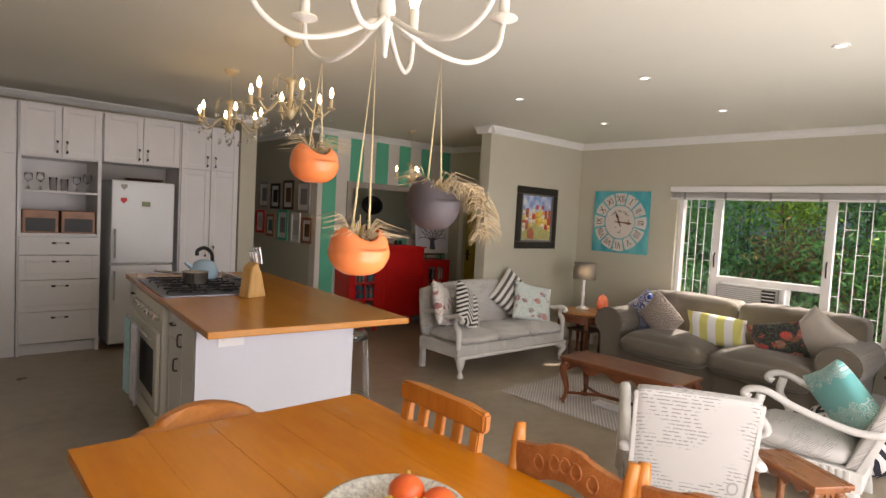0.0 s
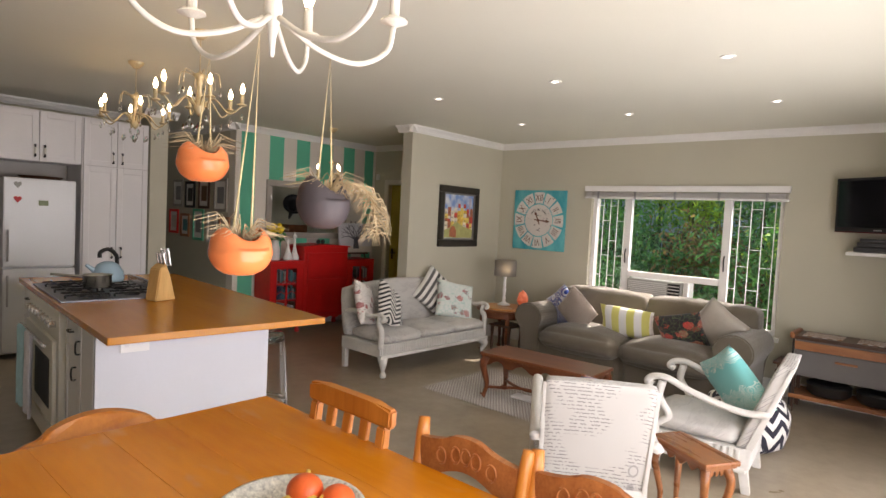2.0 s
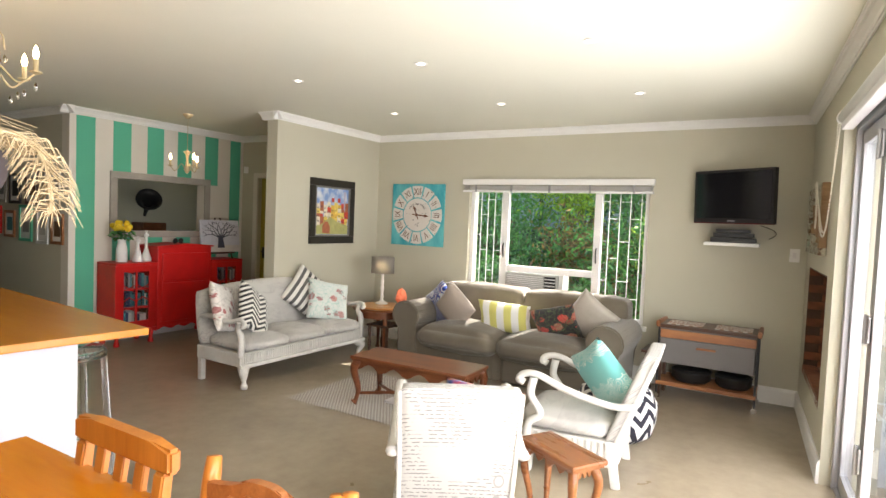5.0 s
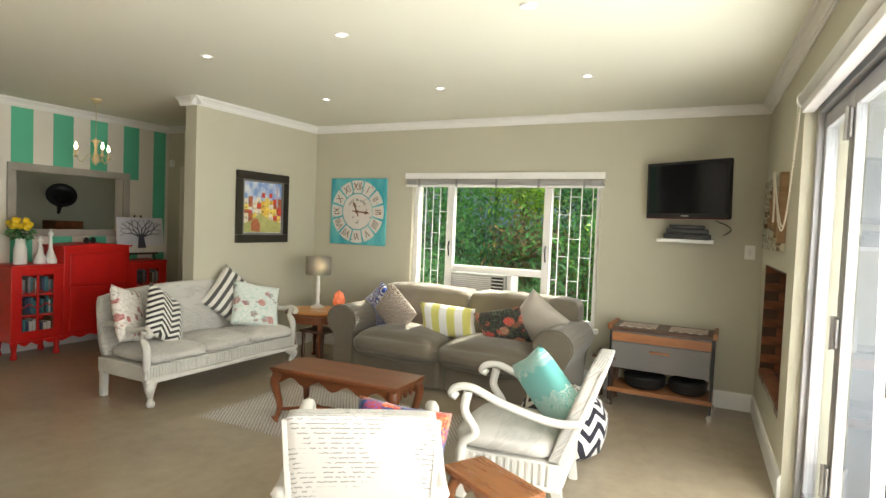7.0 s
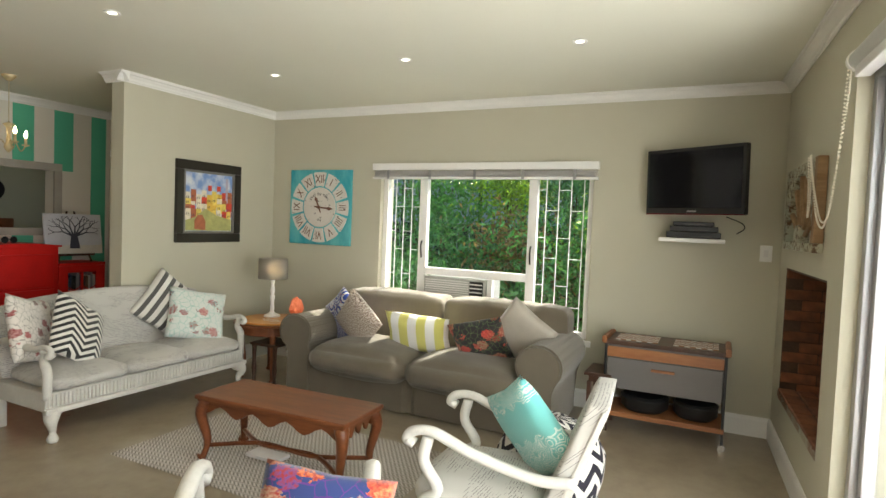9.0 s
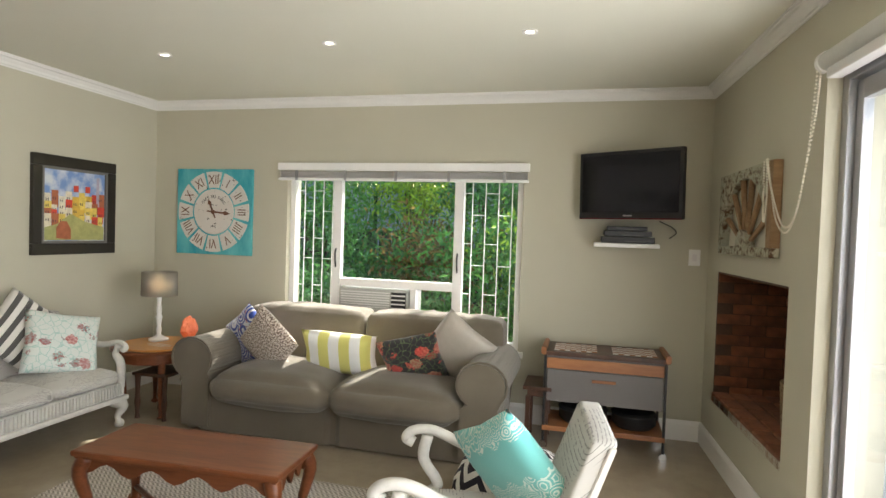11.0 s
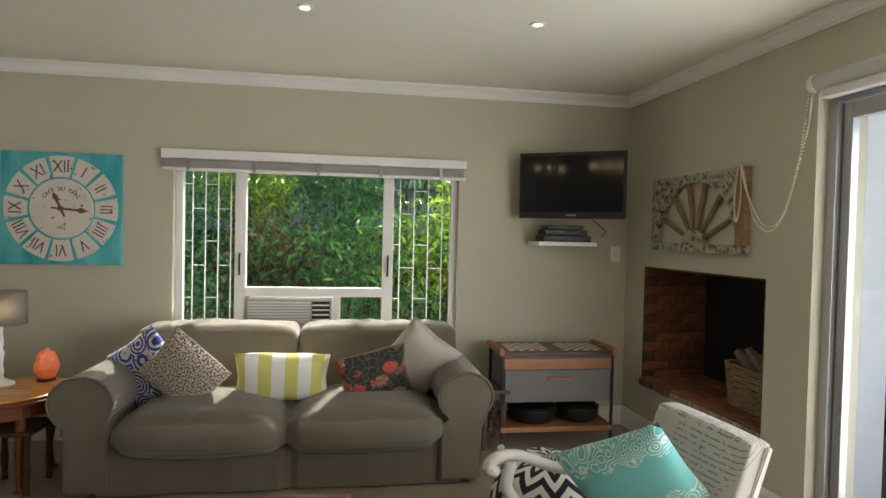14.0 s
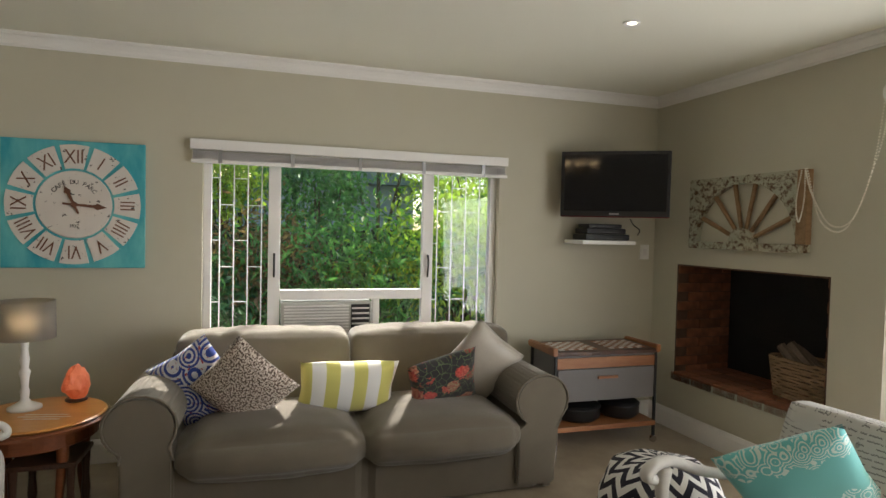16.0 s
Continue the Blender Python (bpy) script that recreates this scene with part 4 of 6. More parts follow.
    ix, iy = w / 2 - 0.05, l / 2 - 0.05
    for sx in (-1, 1):
        part("apron", prism(scallop(-iy, iy, h - 0.04, apron), 0.015, "x", sx * (ix + 0.005) - 0.0075), mat, t)
        part("apron", prism(scallop(-ix, ix, h - 0.04, apron), 0.015, "y", sx * (iy + 0.005) - 0.0075), mat, t)
        for sy in (-1, 1):
            part("leg", cabriole(sx * ix, sy * iy, h - 0.04, sx, sy, 0.038 if w > 0.3 else 0.024), mat, t, smooth=True)
    if stretcher:
        for s1 in (-1, 1):
            part("stretcher", tube(curve_pts([(-s1 * ix * 0.95, -iy * 0.98, 0.09), (0, -0.2 * l, 0.1), (0, 0, 0.1), (0, 0.2 * l, 0.1), (s1 * ix * 0.95, iy * 0.98, 0.09)], 5), 0.014, 6), mat, t)
    return t


RUG_M = uv_cloth("grey_woven_rug", lambda s, u, x, y: s.mix(s.math("LESS_THAN", s.math("FRACT", s.math("MULTIPLY", s.math("ADD", y, s.math("MULTIPLY", s.math("ABSOLUTE", s.math("SUBTRACT", s.math("FRACT", s.math("MULTIPLY", x, 26.0)), 0.5)), 0.03)), 60.0)), 0.5), (0.2, 0.17, 0.15), (0.55, 0.5, 0.44)), 0.95, 0.6)
bm = bmesh.new()
uvl = bm.loops.layers.uv.new("UVMap")
n1, n2 = 14, 22
vs = [[bm.verts.new((5.11 + 1.09 * i / n1, 2.5 + 1.82 * j / n2, 0.006 + 0.002 * noise.noise((i * 0.7, j * 0.7, 0)))) for i in range(n1 + 1)] for j in range(n2 + 1)]
for j in range(n2):
    for i in range(n1):
        f = bm.faces.new((vs[j][i], vs[j][i + 1], vs[j + 1][i + 1], vs[j + 1][i]))
        for lp, (a, b) in zip(f.loops, ((i, j), (i + 1, j), (i + 1, j + 1), (i, j + 1))):
            lp[uvl].uv = (a / n1, b / n2)
solo("rug", bm, RUG_M, "flat woven grey and cream herringbone rug", "rug")
low_table("coffee_table", "polished mahogany coffee table with cabriole legs", pose(5.52, 3.29, 0.008, 0, 0, 2.0), 0.42, 1.06, 0.405, MAHOGANY, 0.078)
low_table("side_table", "small mahogany side table with curved legs", pose(4.36, 1.69, 0, 0, 0, -30), 0.22, 0.42, 0.45, wood("red_brown_wood", (0.13, 0.04, 0.012), (0.34, 0.13, 0.04), "y", 0.28), 0.045, False)
solo("magazine", box(5.5, 5.62, 3.35, 3.6, 0.01, 0.03, 0.004), KITCHEN, "pale folded magazine on the rug under the table", "magazine")
et = thing("end_table", "round mahogany end table with cabriole legs", "table", pose(6.99, 4.76, 0))
part("tabletop", lathe([(0.31, 0.5), (0.335, 0.505), (0.34, 0.52), (0.33, 0.53), (0, 0.53)], 40), MAHOGANY, et)
part("apron", lathe([(0.27, 0.42), (0.285, 0.43), (0.285, 0.5)], 40), MAHOGANY, et)
for a in (45, 135, 225, 315):
    sx, sy = math.cos(radians(a)), math.sin(radians(a))
    part("leg", cabriole(0.24 * sx, 0.24 * sy, 0.5, sx, sy, 0.03), MAHOGANY, et, smooth=True)
ns = thing("nest_stool", "small dark wooden stool under the end table", "stool", pose(6.92, 4.66, 0))
part("seat", box(-0.15, 0.15, -0.15, 0.15, 0.33, 0.355, 0.008), DARKWOOD, ns)
for sx in (-1, 1):
    for sy in (-1, 1):
        part("leg", lathe([(0.018, 0), (0.014, 0.05), (0.022, 0.12), (0.016, 0.2), (0.022, 0.33)], 10, (sx * 0.12, sy * 0.12, 0)), DARKWOOD, ns)
tray = solo("serving_board", lathe([(0, 0), (0.29, 0), (0.3, 0.008), (0.29, 0.016), (0, 0.016)], 40), wood("honey_board", (0.42, 0.16, 0.03), (0.6, 0.28, 0.07), "y", 0.3), "round honey-coloured wooden board on the end table", "board", pose(6.97, 4.73, 0.532))
bm = bmesh.new()
for i, wd in enumerate((0.16, 0.24, 0.2)):
    box(-wd / 2, wd / 2, -0.004, 0.004, 0, 0.001, 0, bm, pose(6.86 + i * 0.035, 4.68, 0.5485, 0, 0, 80))
solo("board_mark", bm, KITCHEN, "faded pale lettering on the wooden board", "lettering")
lamp = thing("table_lamp", "white turned table lamp with a grey drum shade", "lamp", pose(7.06, 4.82, 0.548))
part("base", lathe([(0.075, 0), (0.075, 0.012), (0.055, 0.022), (0.03, 0.035), (0.018, 0.05), (0.022, 0.09), (0.016, 0.11), (0.02, 0.16), (0.026, 0.19), (0.016, 0.21), (0.022, 0.25), (0.015, 0.3), (0.02, 0.35), (0.012, 0.38), (0.01, 0.42)], 20), WHITE, lamp, smooth=True)
LINEN = Shade("grey_linen_shade")
LINEN.b.inputs["Transmission Weight"].default_value = 0.6
LINEN = LINEN.done((0.4, 0.38, 0.35), 0.9, 0, LINEN.noise(LINEN.co.outputs["Object"], 200.0), 0.3, 0.003)
part("shade", lathe([(0.135, 0.36), (0.132, 0.55), (0.129, 0.55), (0.132, 0.36)], 36), LINEN, lamp, smooth=True)
part("bulb", lathe([(0, 0.41), (0.014, 0.42), (0.02, 0.45), (0.012, 0.48), (0, 0.485)], 12), BULB, lamp)
salt = Shade("salt_crystal")
salt.b.inputs["Emission Color"].default_value = (0.9, 0.12, 0.03, 1)
salt.b.inputs["Emission Strength"].default_value = 0.12
SALT = salt.done(salt.mix(salt.noise(salt.co.outputs["Object"], 14.0), (0.55, 0.1, 0.04), (0.8, 0.34, 0.2)), 0.45, 0, salt.noise(salt.co.outputs["Object"], 30.0), 0.6, 0.01)
bm = bmesh.new()
bmesh.ops.create_icosphere(bm, subdivisions=3, radius=1)
for v in bm.verts:
    k = 1 + 0.22 * noise.noise(v.co * 2.3)
    tz = v.co.z
    v.co = Vector((v.co.x * 0.068 * k * (1 - 0.25 * tz), v.co.y * 0.06 * k * (1 - 0.25 * tz), 0.1 + max(-0.088, tz * 0.092 * k)))
sl = thing("salt_lamp", "orange salt crystal lamp on a wooden foot", "lamp", pose(7.17, 4.62, 0.548))
part("crystal", bm, SALT, sl)
part("foot", lathe([(0.05, 0), (0.055, 0.006), (0.045, 0.016), (0, 0.016)], 20), DARKWOOD, sl)
st2 = thing("dark_stool", "small dark wooden table beside the sofa", "table", pose(7.36, 1.8, 0))
part("seat", box(-0.17, 0.17, -0.1, 0.1, 0.4, 0.425, 0.006), DARKWOOD, st2)
part("rail", box(-0.14, 0.14, -0.07, 0.07, 0.35, 0.4, 0.004), DARKWOOD, st2)
for sx in (-1, 1):
    for sy in (-1, 1):
        part("leg", box(sx * 0.13 - 0.016, sx * 0.13 + 0.016, sy * 0.065 - 0.016, sy * 0.065 + 0.016, 0, 0.35, 0.004), DARKWOOD, st2)

# ---- pouf ----
POUF = Shade("navy_white_zigzag_canvas")
px, py, pz = POUF.split(POUF.co.outputs["Object"])
ang = POUF.math("ARCTAN2", py, px)
zig = POUF.math("ABSOLUTE", POUF.math("SUBTRACT", POUF.math("FRACT", POUF.math("MULTIPLY", ang, 1.75)), 0.5))
rad = POUF.math("SQRT", POUF.math("ADD", POUF.math("MULTIPLY", px, px), POUF.math("MULTIPLY", py, py)))
band = POUF.math("FRACT", POUF.math("ADD", POUF.math("MULTIPLY", POUF.math("SUBTRACT", pz, rad), 8.5), POUF.math("MULTIPLY", zig, 1.7)))
POUF = POUF.done(POUF.mix(POUF.math("LESS_THAN", band, 0.5), (0.02, 0.018, 0.03), (0.72, 0.7, 0.66)), 0.9, 0, POUF.noise(POUF.co.outputs["Object"], 200.0), 0.3, 0.003)
bm = lathe([(0, 0.0), (0.2, 0.0), (0.27, 0.05), (0.3, 0.15), (0.295, 0.26), (0.25, 0.36), (0.16, 0.42), (0.05, 0.44), (0, 0.44)], 36)
for v in bm.verts:
    v.co *= 1 + 0.06 * noise.noise(v.co * 4.5) * min(1, v.co.z * 10)
solo("pouf", bm, POUF, "black and white zigzag canvas beanbag pouf", "pouf", pose(5.98, 1.82, 0), smooth=True)

# ---- drinks trolley ----
trol = thing("trolley", "teak and grey metal hostess trolley with chequered top", "trolley")
TX0, TX1, TY0, TY1 = 7.2, 7.6, 0.93, 1.77
GREY = plain("grey_laminate", (0.14, 0.13, 0.125), 0.5, 0, 0.06)
part("top", box(TX0, TX1, TY0, TY1, 0.655, 0.685, 0.006), DARKWOOD, trol)
for y0, y1 in ((TY0 - 0.01, TY0 + 0.025), (TY1 - 0.025, TY1 + 0.01)):
    part("end_handle", prism([(TX0 - 0.01, 0.66), (TX1, 0.66), (TX1, 0.705), (TX0 - 0.01, 0.715)], y1 - y0, "y", y0, bevel=0.006), TEAK, trol)
for yc in (1.15, 1.55):
    tiles, dark = bmesh.new(), bmesh.new()
    for i in range(8):
        for j in range(8):
            box(TX0 + 0.06 + i * 0.034, TX0 + 0.092 + i * 0.034, yc - 0.15 + j * 0.037, yc - 0.115 + j * 0.037, 0.685, 0.689, 0, tiles if (i + j) % 2 else dark)
    part("pale_inlay", tiles, KITCHEN, trol)
    part("teak_inlay", dark, TEAK, trol)
part("drawer_front", box(TX0 + 0.005, TX0 + 0.02, TY0 + 0.03, TY1 - 0.03, 0.565, 0.64, 0.004), TEAK, trol)
part("cabinet", box(TX0 + 0.021, TX1, TY0 + 0.03, TY1 - 0.03, 0.33, 0.655, 0.004), GREY, trol)
part("flap", box(TX0 + 0.002, TX0 + 0.02, TY0 + 0.035, TY1 - 0.035, 0.335, 0.56, 0.004), GREY, trol)
part("flap_handle", box(TX0 - 0.014, TX0 + 0.002, 1.27, 1.43, 0.49, 0.51, 0.005), TEAK, trol)
part("shelf", box(TX0, TX1, TY0 + 0.01, TY1 - 0.01, 0.125, 0.16, 0.005), TEAK, trol)
for x in (TX0 + 0.012, TX1 - 0.015):
    for y in (TY0 + 0.02, TY1 - 0.02):
        lg = part("leg", box(x - 0.009, x + 0.009, y - 0.009, y + 0.009, 0.05, 0.66, 0.003), BLACK, trol)
        part("castor", tube([(x - 0.01, y, 0.025), (x + 0.01, y, 0.025)], 0.025, 14), STEEL, lg)
for y, r in ((1.13, 0.15), (1.48, 0.17)):
    pt = thing("cast_iron_pot", "black cast iron pot on the trolley shelf", "pot", pose(7.39, y, 0.162), "pots on the trolley")
    part("body", lathe([(r * 0.8, 0), (r, 0.03), (r, 0.09), (r * 1.04, 0.1)], 28), BLACK, pt, smooth=True)
    part("lid", lathe([(r * 1.03, 0.1), (r * 0.9, 0.115), (0.02, 0.128), (0.02, 0.14), (0, 0.14)], 28), BLACK, pt)

# ---- television ----
tvm = look((7.405, 1.21, 1.87), (4.4, 2.96, 1.75))
tv = thing("television", "black flat television on an angled wall bracket", "television", tvm)
part("bezel", box(-0.385, 0.385, -0.24, 0.24, -0.05, 0.0, 0.008), PLASTIC, tv)
part("screen", box(-0.36, 0.36, -0.195, 0.215, -0.053, -0.0502), SCREEN, tv)
part("lip", box(-0.38, 0.38, -0.243, -0.235, -0.052, -0.02), plain("dark_red_plastic", (0.1, 0.01, 0.01), 0.2), tv)
part("mark", box(-0.035, 0.035, -0.222, -0.212, -0.0515, -0.0505), ALU, tv)
part("bracket", box(-0.08, 0.08, -0.08, 0.08, 0.0, 0.16, 0.005), BLACK, tv)
sh = solo("wall_shelf", box(7.42, 7.7, 1.0, 1.45, 1.425, 1.455, 0.005), WHITE, "white floating shelf under the television", "shelf")
for nm, lab, b in (("set_top_box", "black set-top box on the wall shelf", (7.46, 7.66, 1.03, 1.4, 1.457, 1.502)), ("disc_player", "slim black disc player on the set-top box", (7.48, 7.66, 1.05, 1.38, 1.504, 1.545)), ("small_decoder", "small black decoder box", (7.49, 7.65, 1.08, 1.36, 1.547, 1.578))):
    d = thing(nm, lab, "electronics")
    part("case", box(*b, 0.005), PLASTIC, d)
    part("front_strip", box(b[0] - 0.002, b[0], b[2] + 0.06, b[2] + 0.2, b[4] + 0.01, b[4] + 0.014), GREY, d)
solo("tv_cable", tube(curve_pts([(7.5, 0.93, 1.5), (7.55, 0.88, 1.54), (7.6, 0.9, 1.58), (7.5, 1.0, 1.62)], 6), 0.004, 6), BLACK, "thin black cable behind the television", "cable")
sw = thing("light_switch", "white wall light switch plate", "switch")
part("plate", box(E - 0.012, E, 0.685, 0.765, 1.305, 1.425, 0.004), WHITE, sw)
part("rocker", box(E - 0.016, E - 0.012, 0.71, 0.74, 1.34, 1.39, 0.001), KITCHEN, sw)

# ---- wall clock ----
TURQ = Shade("worn_turquoise_paint")
o = TURQ.co.outputs["Object"]
TURQ = TURQ.done(TURQ.mix(TURQ.step(TURQ.noise(TURQ.scaled(o, (1, 0.4, 1)), 7.0, 5.0), 0.35, 0.7), (0.03, 0.33, 0.42), (0.16, 0.55, 0.56)), 0.6, 0, TURQ.noise(o, 30.0), 0.2, 0.003)
FACE = Shade("distressed_white_enamel")
o = FACE.co.outputs["Object"]
FACE = FACE.done(FACE.mix(FACE.step(FACE.noise(o, 26.0, 4.0, 0.65), 0.63, 0.66), FACE.mix(FACE.noise(o, 5.0), (0.62, 0.57, 0.52), (0.75, 0.71, 0.67)), (0.06, 0.05, 0.05)), 0.6)
RUST = plain("rust_brown", (0.16, 0.07, 0.04), 0.6)
CY, CZ = 4.775, 1.608
clock = thing("wall_clock", "square turquoise wall clock with distressed white Roman dial", "clock", Matrix.Translation((E, CY, CZ)) @ pose(0, 0, 0, 90, 0, -90))
part("board", box(-0.385, 0.385, -0.385, 0.385, 0.0, 0.028, 0.006), TURQ, clock)
part("centre_disc", lathe([(0.205, 0.028), (0.2, 0.036), (0, 0.036)], 48), FACE, clock)
NUM = ["XII", "I", "II", "III", "IIII", "V", "VI", "VII", "VIII", "IX", "X", "XI"]
for i, nm in enumerate(NUM):
    a0, a1 = -12.7, 12.7
    pts = [(0.218 * math.sin(radians(a)), 0.218 * math.cos(radians(a))) for a in (a0, a0 / 2, 0, a1 / 2, a1)] + [(0.362 * math.sin(radians(a)), 0.362 * math.cos(radians(a))) for a in (a1, a1 / 2, 0, a0 / 2, a0)]
    seg = part("hour_segment", prism(pts, 0.008, "z", 0.028, m=pose(0, 0, 0, 0, 0, -30 * i)), FACE, clock)
    part("numeral", letters(nm, 0.118, pose(0, 0, 0, 0, 0, -30 * i) @ Matrix.Translation((0, 0.285, 0.0375)) @ Matrix.Diagonal((0.75, 1, 1, 1))), RUST, seg)
word = "CAFÉ DU PARC"
bm = bmesh.new()
for i, chh in enumerate(word):
    if chh != " ":
        merge(bm, letters(chh, 0.036, pose(0, 0, 0, 0, 0, 52 - i * 9.5) @ Matrix.Translation((0, 0.135, 0.0375))))
merge(bm, letters("1927", 0.026, Matrix.Translation((0, -0.13, 0.0375))))
part("dial_lettering", bm, BLACK, clock)
for nm, ang, ln in (("hour_hand", 24, 0.12), ("minute_hand", -95, 0.18)):
    part(nm, prism([(-0.006, -0.06), (0.006, -0.06), (0.009, ln * 0.6), (0.02, ln * 0.7), (0.0, ln), (-0.02, ln * 0.7), (-0.009, ln * 0.6)], 0.004, "z", 0.042, m=pose(0, 0, 0, 0, 0, ang)), RUST, clock)
part("hub", lathe([(0.018, 0.036), (0.018, 0.05), (0, 0.052)], 16), RUST, clock)

# ---- street painting ----
pm = Matrix.Translation((6.82, N, 1.6)) @ pose(0, 0, 0, 90, 0, 0) @ Matrix.Diagonal((0.9, 1, 1, 1))
paint = thing("framed_painting", "street painting of bright houses in a dark frame", "painting", pm)
bm = bmesh.new()
for b in [(-0.42, 0.42, 0.29, 0.375), (-0.42, 0.42, -0.375, -0.29), (-0.42, -0.335, -0.29, 0.29), (0.335, 0.42, -0.29, 0.29)]:
    box(b[0], b[1], b[2], b[3], 0.0, 0.035, 0.008, bm)
part("outer_frame", bm, plain("ebonised_frame", (0.022, 0.017, 0.012), 0.35, 0, 0.2, 12), paint)
bm = bmesh.new()
for b in [(-0.335, 0.335, 0.27, 0.29), (-0.335, 0.335, -0.29, -0.27), (-0.335, -0.31, -0.27, 0.27), (0.31, 0.335, -0.27, 0.27)]:
    box(b[0], b[1], b[2], b[3], 0.0, 0.026, 0.003, bm)
part("inner_frame", bm, plain("pewter", (0.2, 0.19, 0.18), 0.5, 0.3), paint)
sk = Shade("painted_sky")
SKYM = sk.done(sk.mix(sk.step(sk.noise(sk.co.outputs["Object"], 9.0, 4.0), 0.4, 0.65), (0.18, 0.3, 0.6), (0.65, 0.68, 0.72)), 0.5)
part("canvas", box(-0.31, 0.31, -0.27, 0.27, 0.004, 0.012), SKYM, paint)
rng = random.Random(3)
PCOL = [plain("paint_%s" % n, c, 0.5, 0, 0.2, 20, 120) for n, c in (("ochre", (0.65, 0.42, 0.06)), ("yellow", (0.75, 0.58, 0.12)), ("scarlet", (0.6, 0.06, 0.03)), ("cream", (0.72, 0.66, 0.52)), ("rust", (0.4, 0.12, 0.05)), ("lilac", (0.45, 0.4, 0.5)), ("olive", (0.4, 0.4, 0.15)), ("dark", (0.04, 0.03, 0.05)))]
for row in range(4):
    for k in range(9):
        x = -0.3 + k * 0.067
        w = 0.05 + 0.03 * rng.random()
        z0 = -0.02 - row * 0.05 + rng.uniform(-0.02, 0.02)
        h = 0.07 + 0.1 * rng.random() * (1 - row * 0.15)
        c = rng.choice([0, 1, 1, 2, 3, 3, 4])
        d = 0.0125 + row * 0.0008 + k * 0.00005
        part("painted_house", box(x, min(0.308, x + w), z0, min(0.16, z0 + h), d - 0.0005, d), PCOL[c], paint)
        for q in range(2):
            part("painted_window", box(x + 0.012 + q * 0.02, x + 0.02 + q * 0.02, z0 + h * 0.45, z0 + h * 0.45 + 0.02, d, d + 0.0004), PCOL[7], paint)
for x in (-0.02, 0.1):
    part("painted_roof", box(x, x + 0.05, 0.11, 0.16, 0.0125, 0.0135), PCOL[2], paint)
part("painted_tower", box(0.22, 0.25, 0.0, 0.24, 0.0125, 0.013), PCOL[5], paint)
part("painted_field", prism([(-0.3, -0.265), (0.3, -0.265), (0.3, -0.16), (0.1, -0.12), (-0.05, -0.06), (-0.18, -0.14), (-0.3, -0.17)], 0.001, "z", 0.0165), PCOL[6], paint)
part("painted_mound", prism([(-0.19, -0.25), (-0.05, -0.26), (-0.05, -0.18), (-0.09, -0.12), (-0.15, -0.12), (-0.19, -0.17)], 0.001, "z", 0.0178), PCOL[4], paint)

# ---- reclaimed half-wheel window frame ----
PEEL = Shade("peeling_pale_paint")
o = PEEL.co.outputs["Object"]
pk = PEEL.step(PEEL.noise(o, 22.0, 6.0, 0.75), 0.48, 0.58)
PEEL = PEEL.done(PEEL.mix(pk, PEEL.mix(PEEL.noise(o, 3.0), (0.36, 0.41, 0.34), (0.44, 0.38, 0.27)), (0.11, 0.06, 0.028)), 0.8, 0, PEEL.noise(o, 40.0, 5.0), 0.6, 0.006)
OLDWOOD = wood("old_pine", (0.16, 0.085, 0.035), (0.36, 0.23, 0.12), "z", 0.8)
wf = thing("wall_ornament", "reclaimed fanlight frame with peeling pale paint", "ornament", S @ Matrix.Translation((-0.9, 0, 1.665)) @ pose(0, 0, 0, 90, 0, 180))
part("bottom_rail", box(-0.47, 0.47, -0.25, -0.2, 0.002, 0.05, 0.005), PEEL, wf)
for sx in (-1, 1):
    part("side_rail", box(sx * 0.435 - 0.035, sx * 0.435 + 0.035, -0.199, 0.25, 0.002, 0.05, 0.005), OLDWOOD if sx > 0 else PEEL, wf)
arch = [(0.4 * math.cos(radians(a)), -0.2 + 0.4 * math.sin(radians(a))) for a in range(0, 181, 10)]
part("arch", prism([(0.4, 0.25)] + arch + [(-0.4, 0.25)], 0.045, "z", 0.003), PEEL, wf)
for a in (25, 52, 78, 102, 128, 155):
    ca, sa = math.cos(radians(a)), math.sin(radians(a))
    part("spoke", tube([(0.08 * ca, -0.2 + 0.08 * sa, 0.022), (0.4 * ca, -0.2 + 0.4 * sa, 0.022)], [0.014, 0.017], 6), OLDWOOD, wf)
part("hub", prism([(0.1 * math.cos(radians(a)), -0.2 + 0.1 * math.sin(radians(a))) for a in range(0, 181, 15)], 0.05, "z", 0.003), PEEL, wf)
bk = thing("log_basket", "wicker basket of firewood in the fireplace", "basket", S @ Matrix.Translation((-1.18, -0.3, FZ0 + 0.026)))
WICK = plain("wicker", (0.26, 0.17, 0.09), 0.8, 0, 0.25, 14, 90, 0.5)
for i in range(13):
    z = 0.01 + i * 0.02
    w = 0.2 + 0.004 * i
    pts = [(w * math.copysign(abs(math.cos(t)) ** 0.5, math.cos(t)), 0.14 * math.copysign(abs(math.sin(t)) ** 0.5, math.sin(t)), z + 0.005 * math.sin(t * 14 + i * 3.14)) for t in [2 * math.pi * k / 40 for k in range(41)]]
    part("wicker_row", tube(pts, 0.011, 5), WICK, bk)
for i in range(5):
    part("log", tube([(-0.16 + i * 0.03, -0.08 + 0.03 * i, 0.1), (0.12 + 0.02 * i, 0.02 * (i - 2), 0.3 + 0.02 * (i % 3))], 0.03, 7), plain("log_bark", (0.2, 0.15, 0.11), 0.9, 0, 0.3, 9), bk)

# ---- downlights ----
first = None
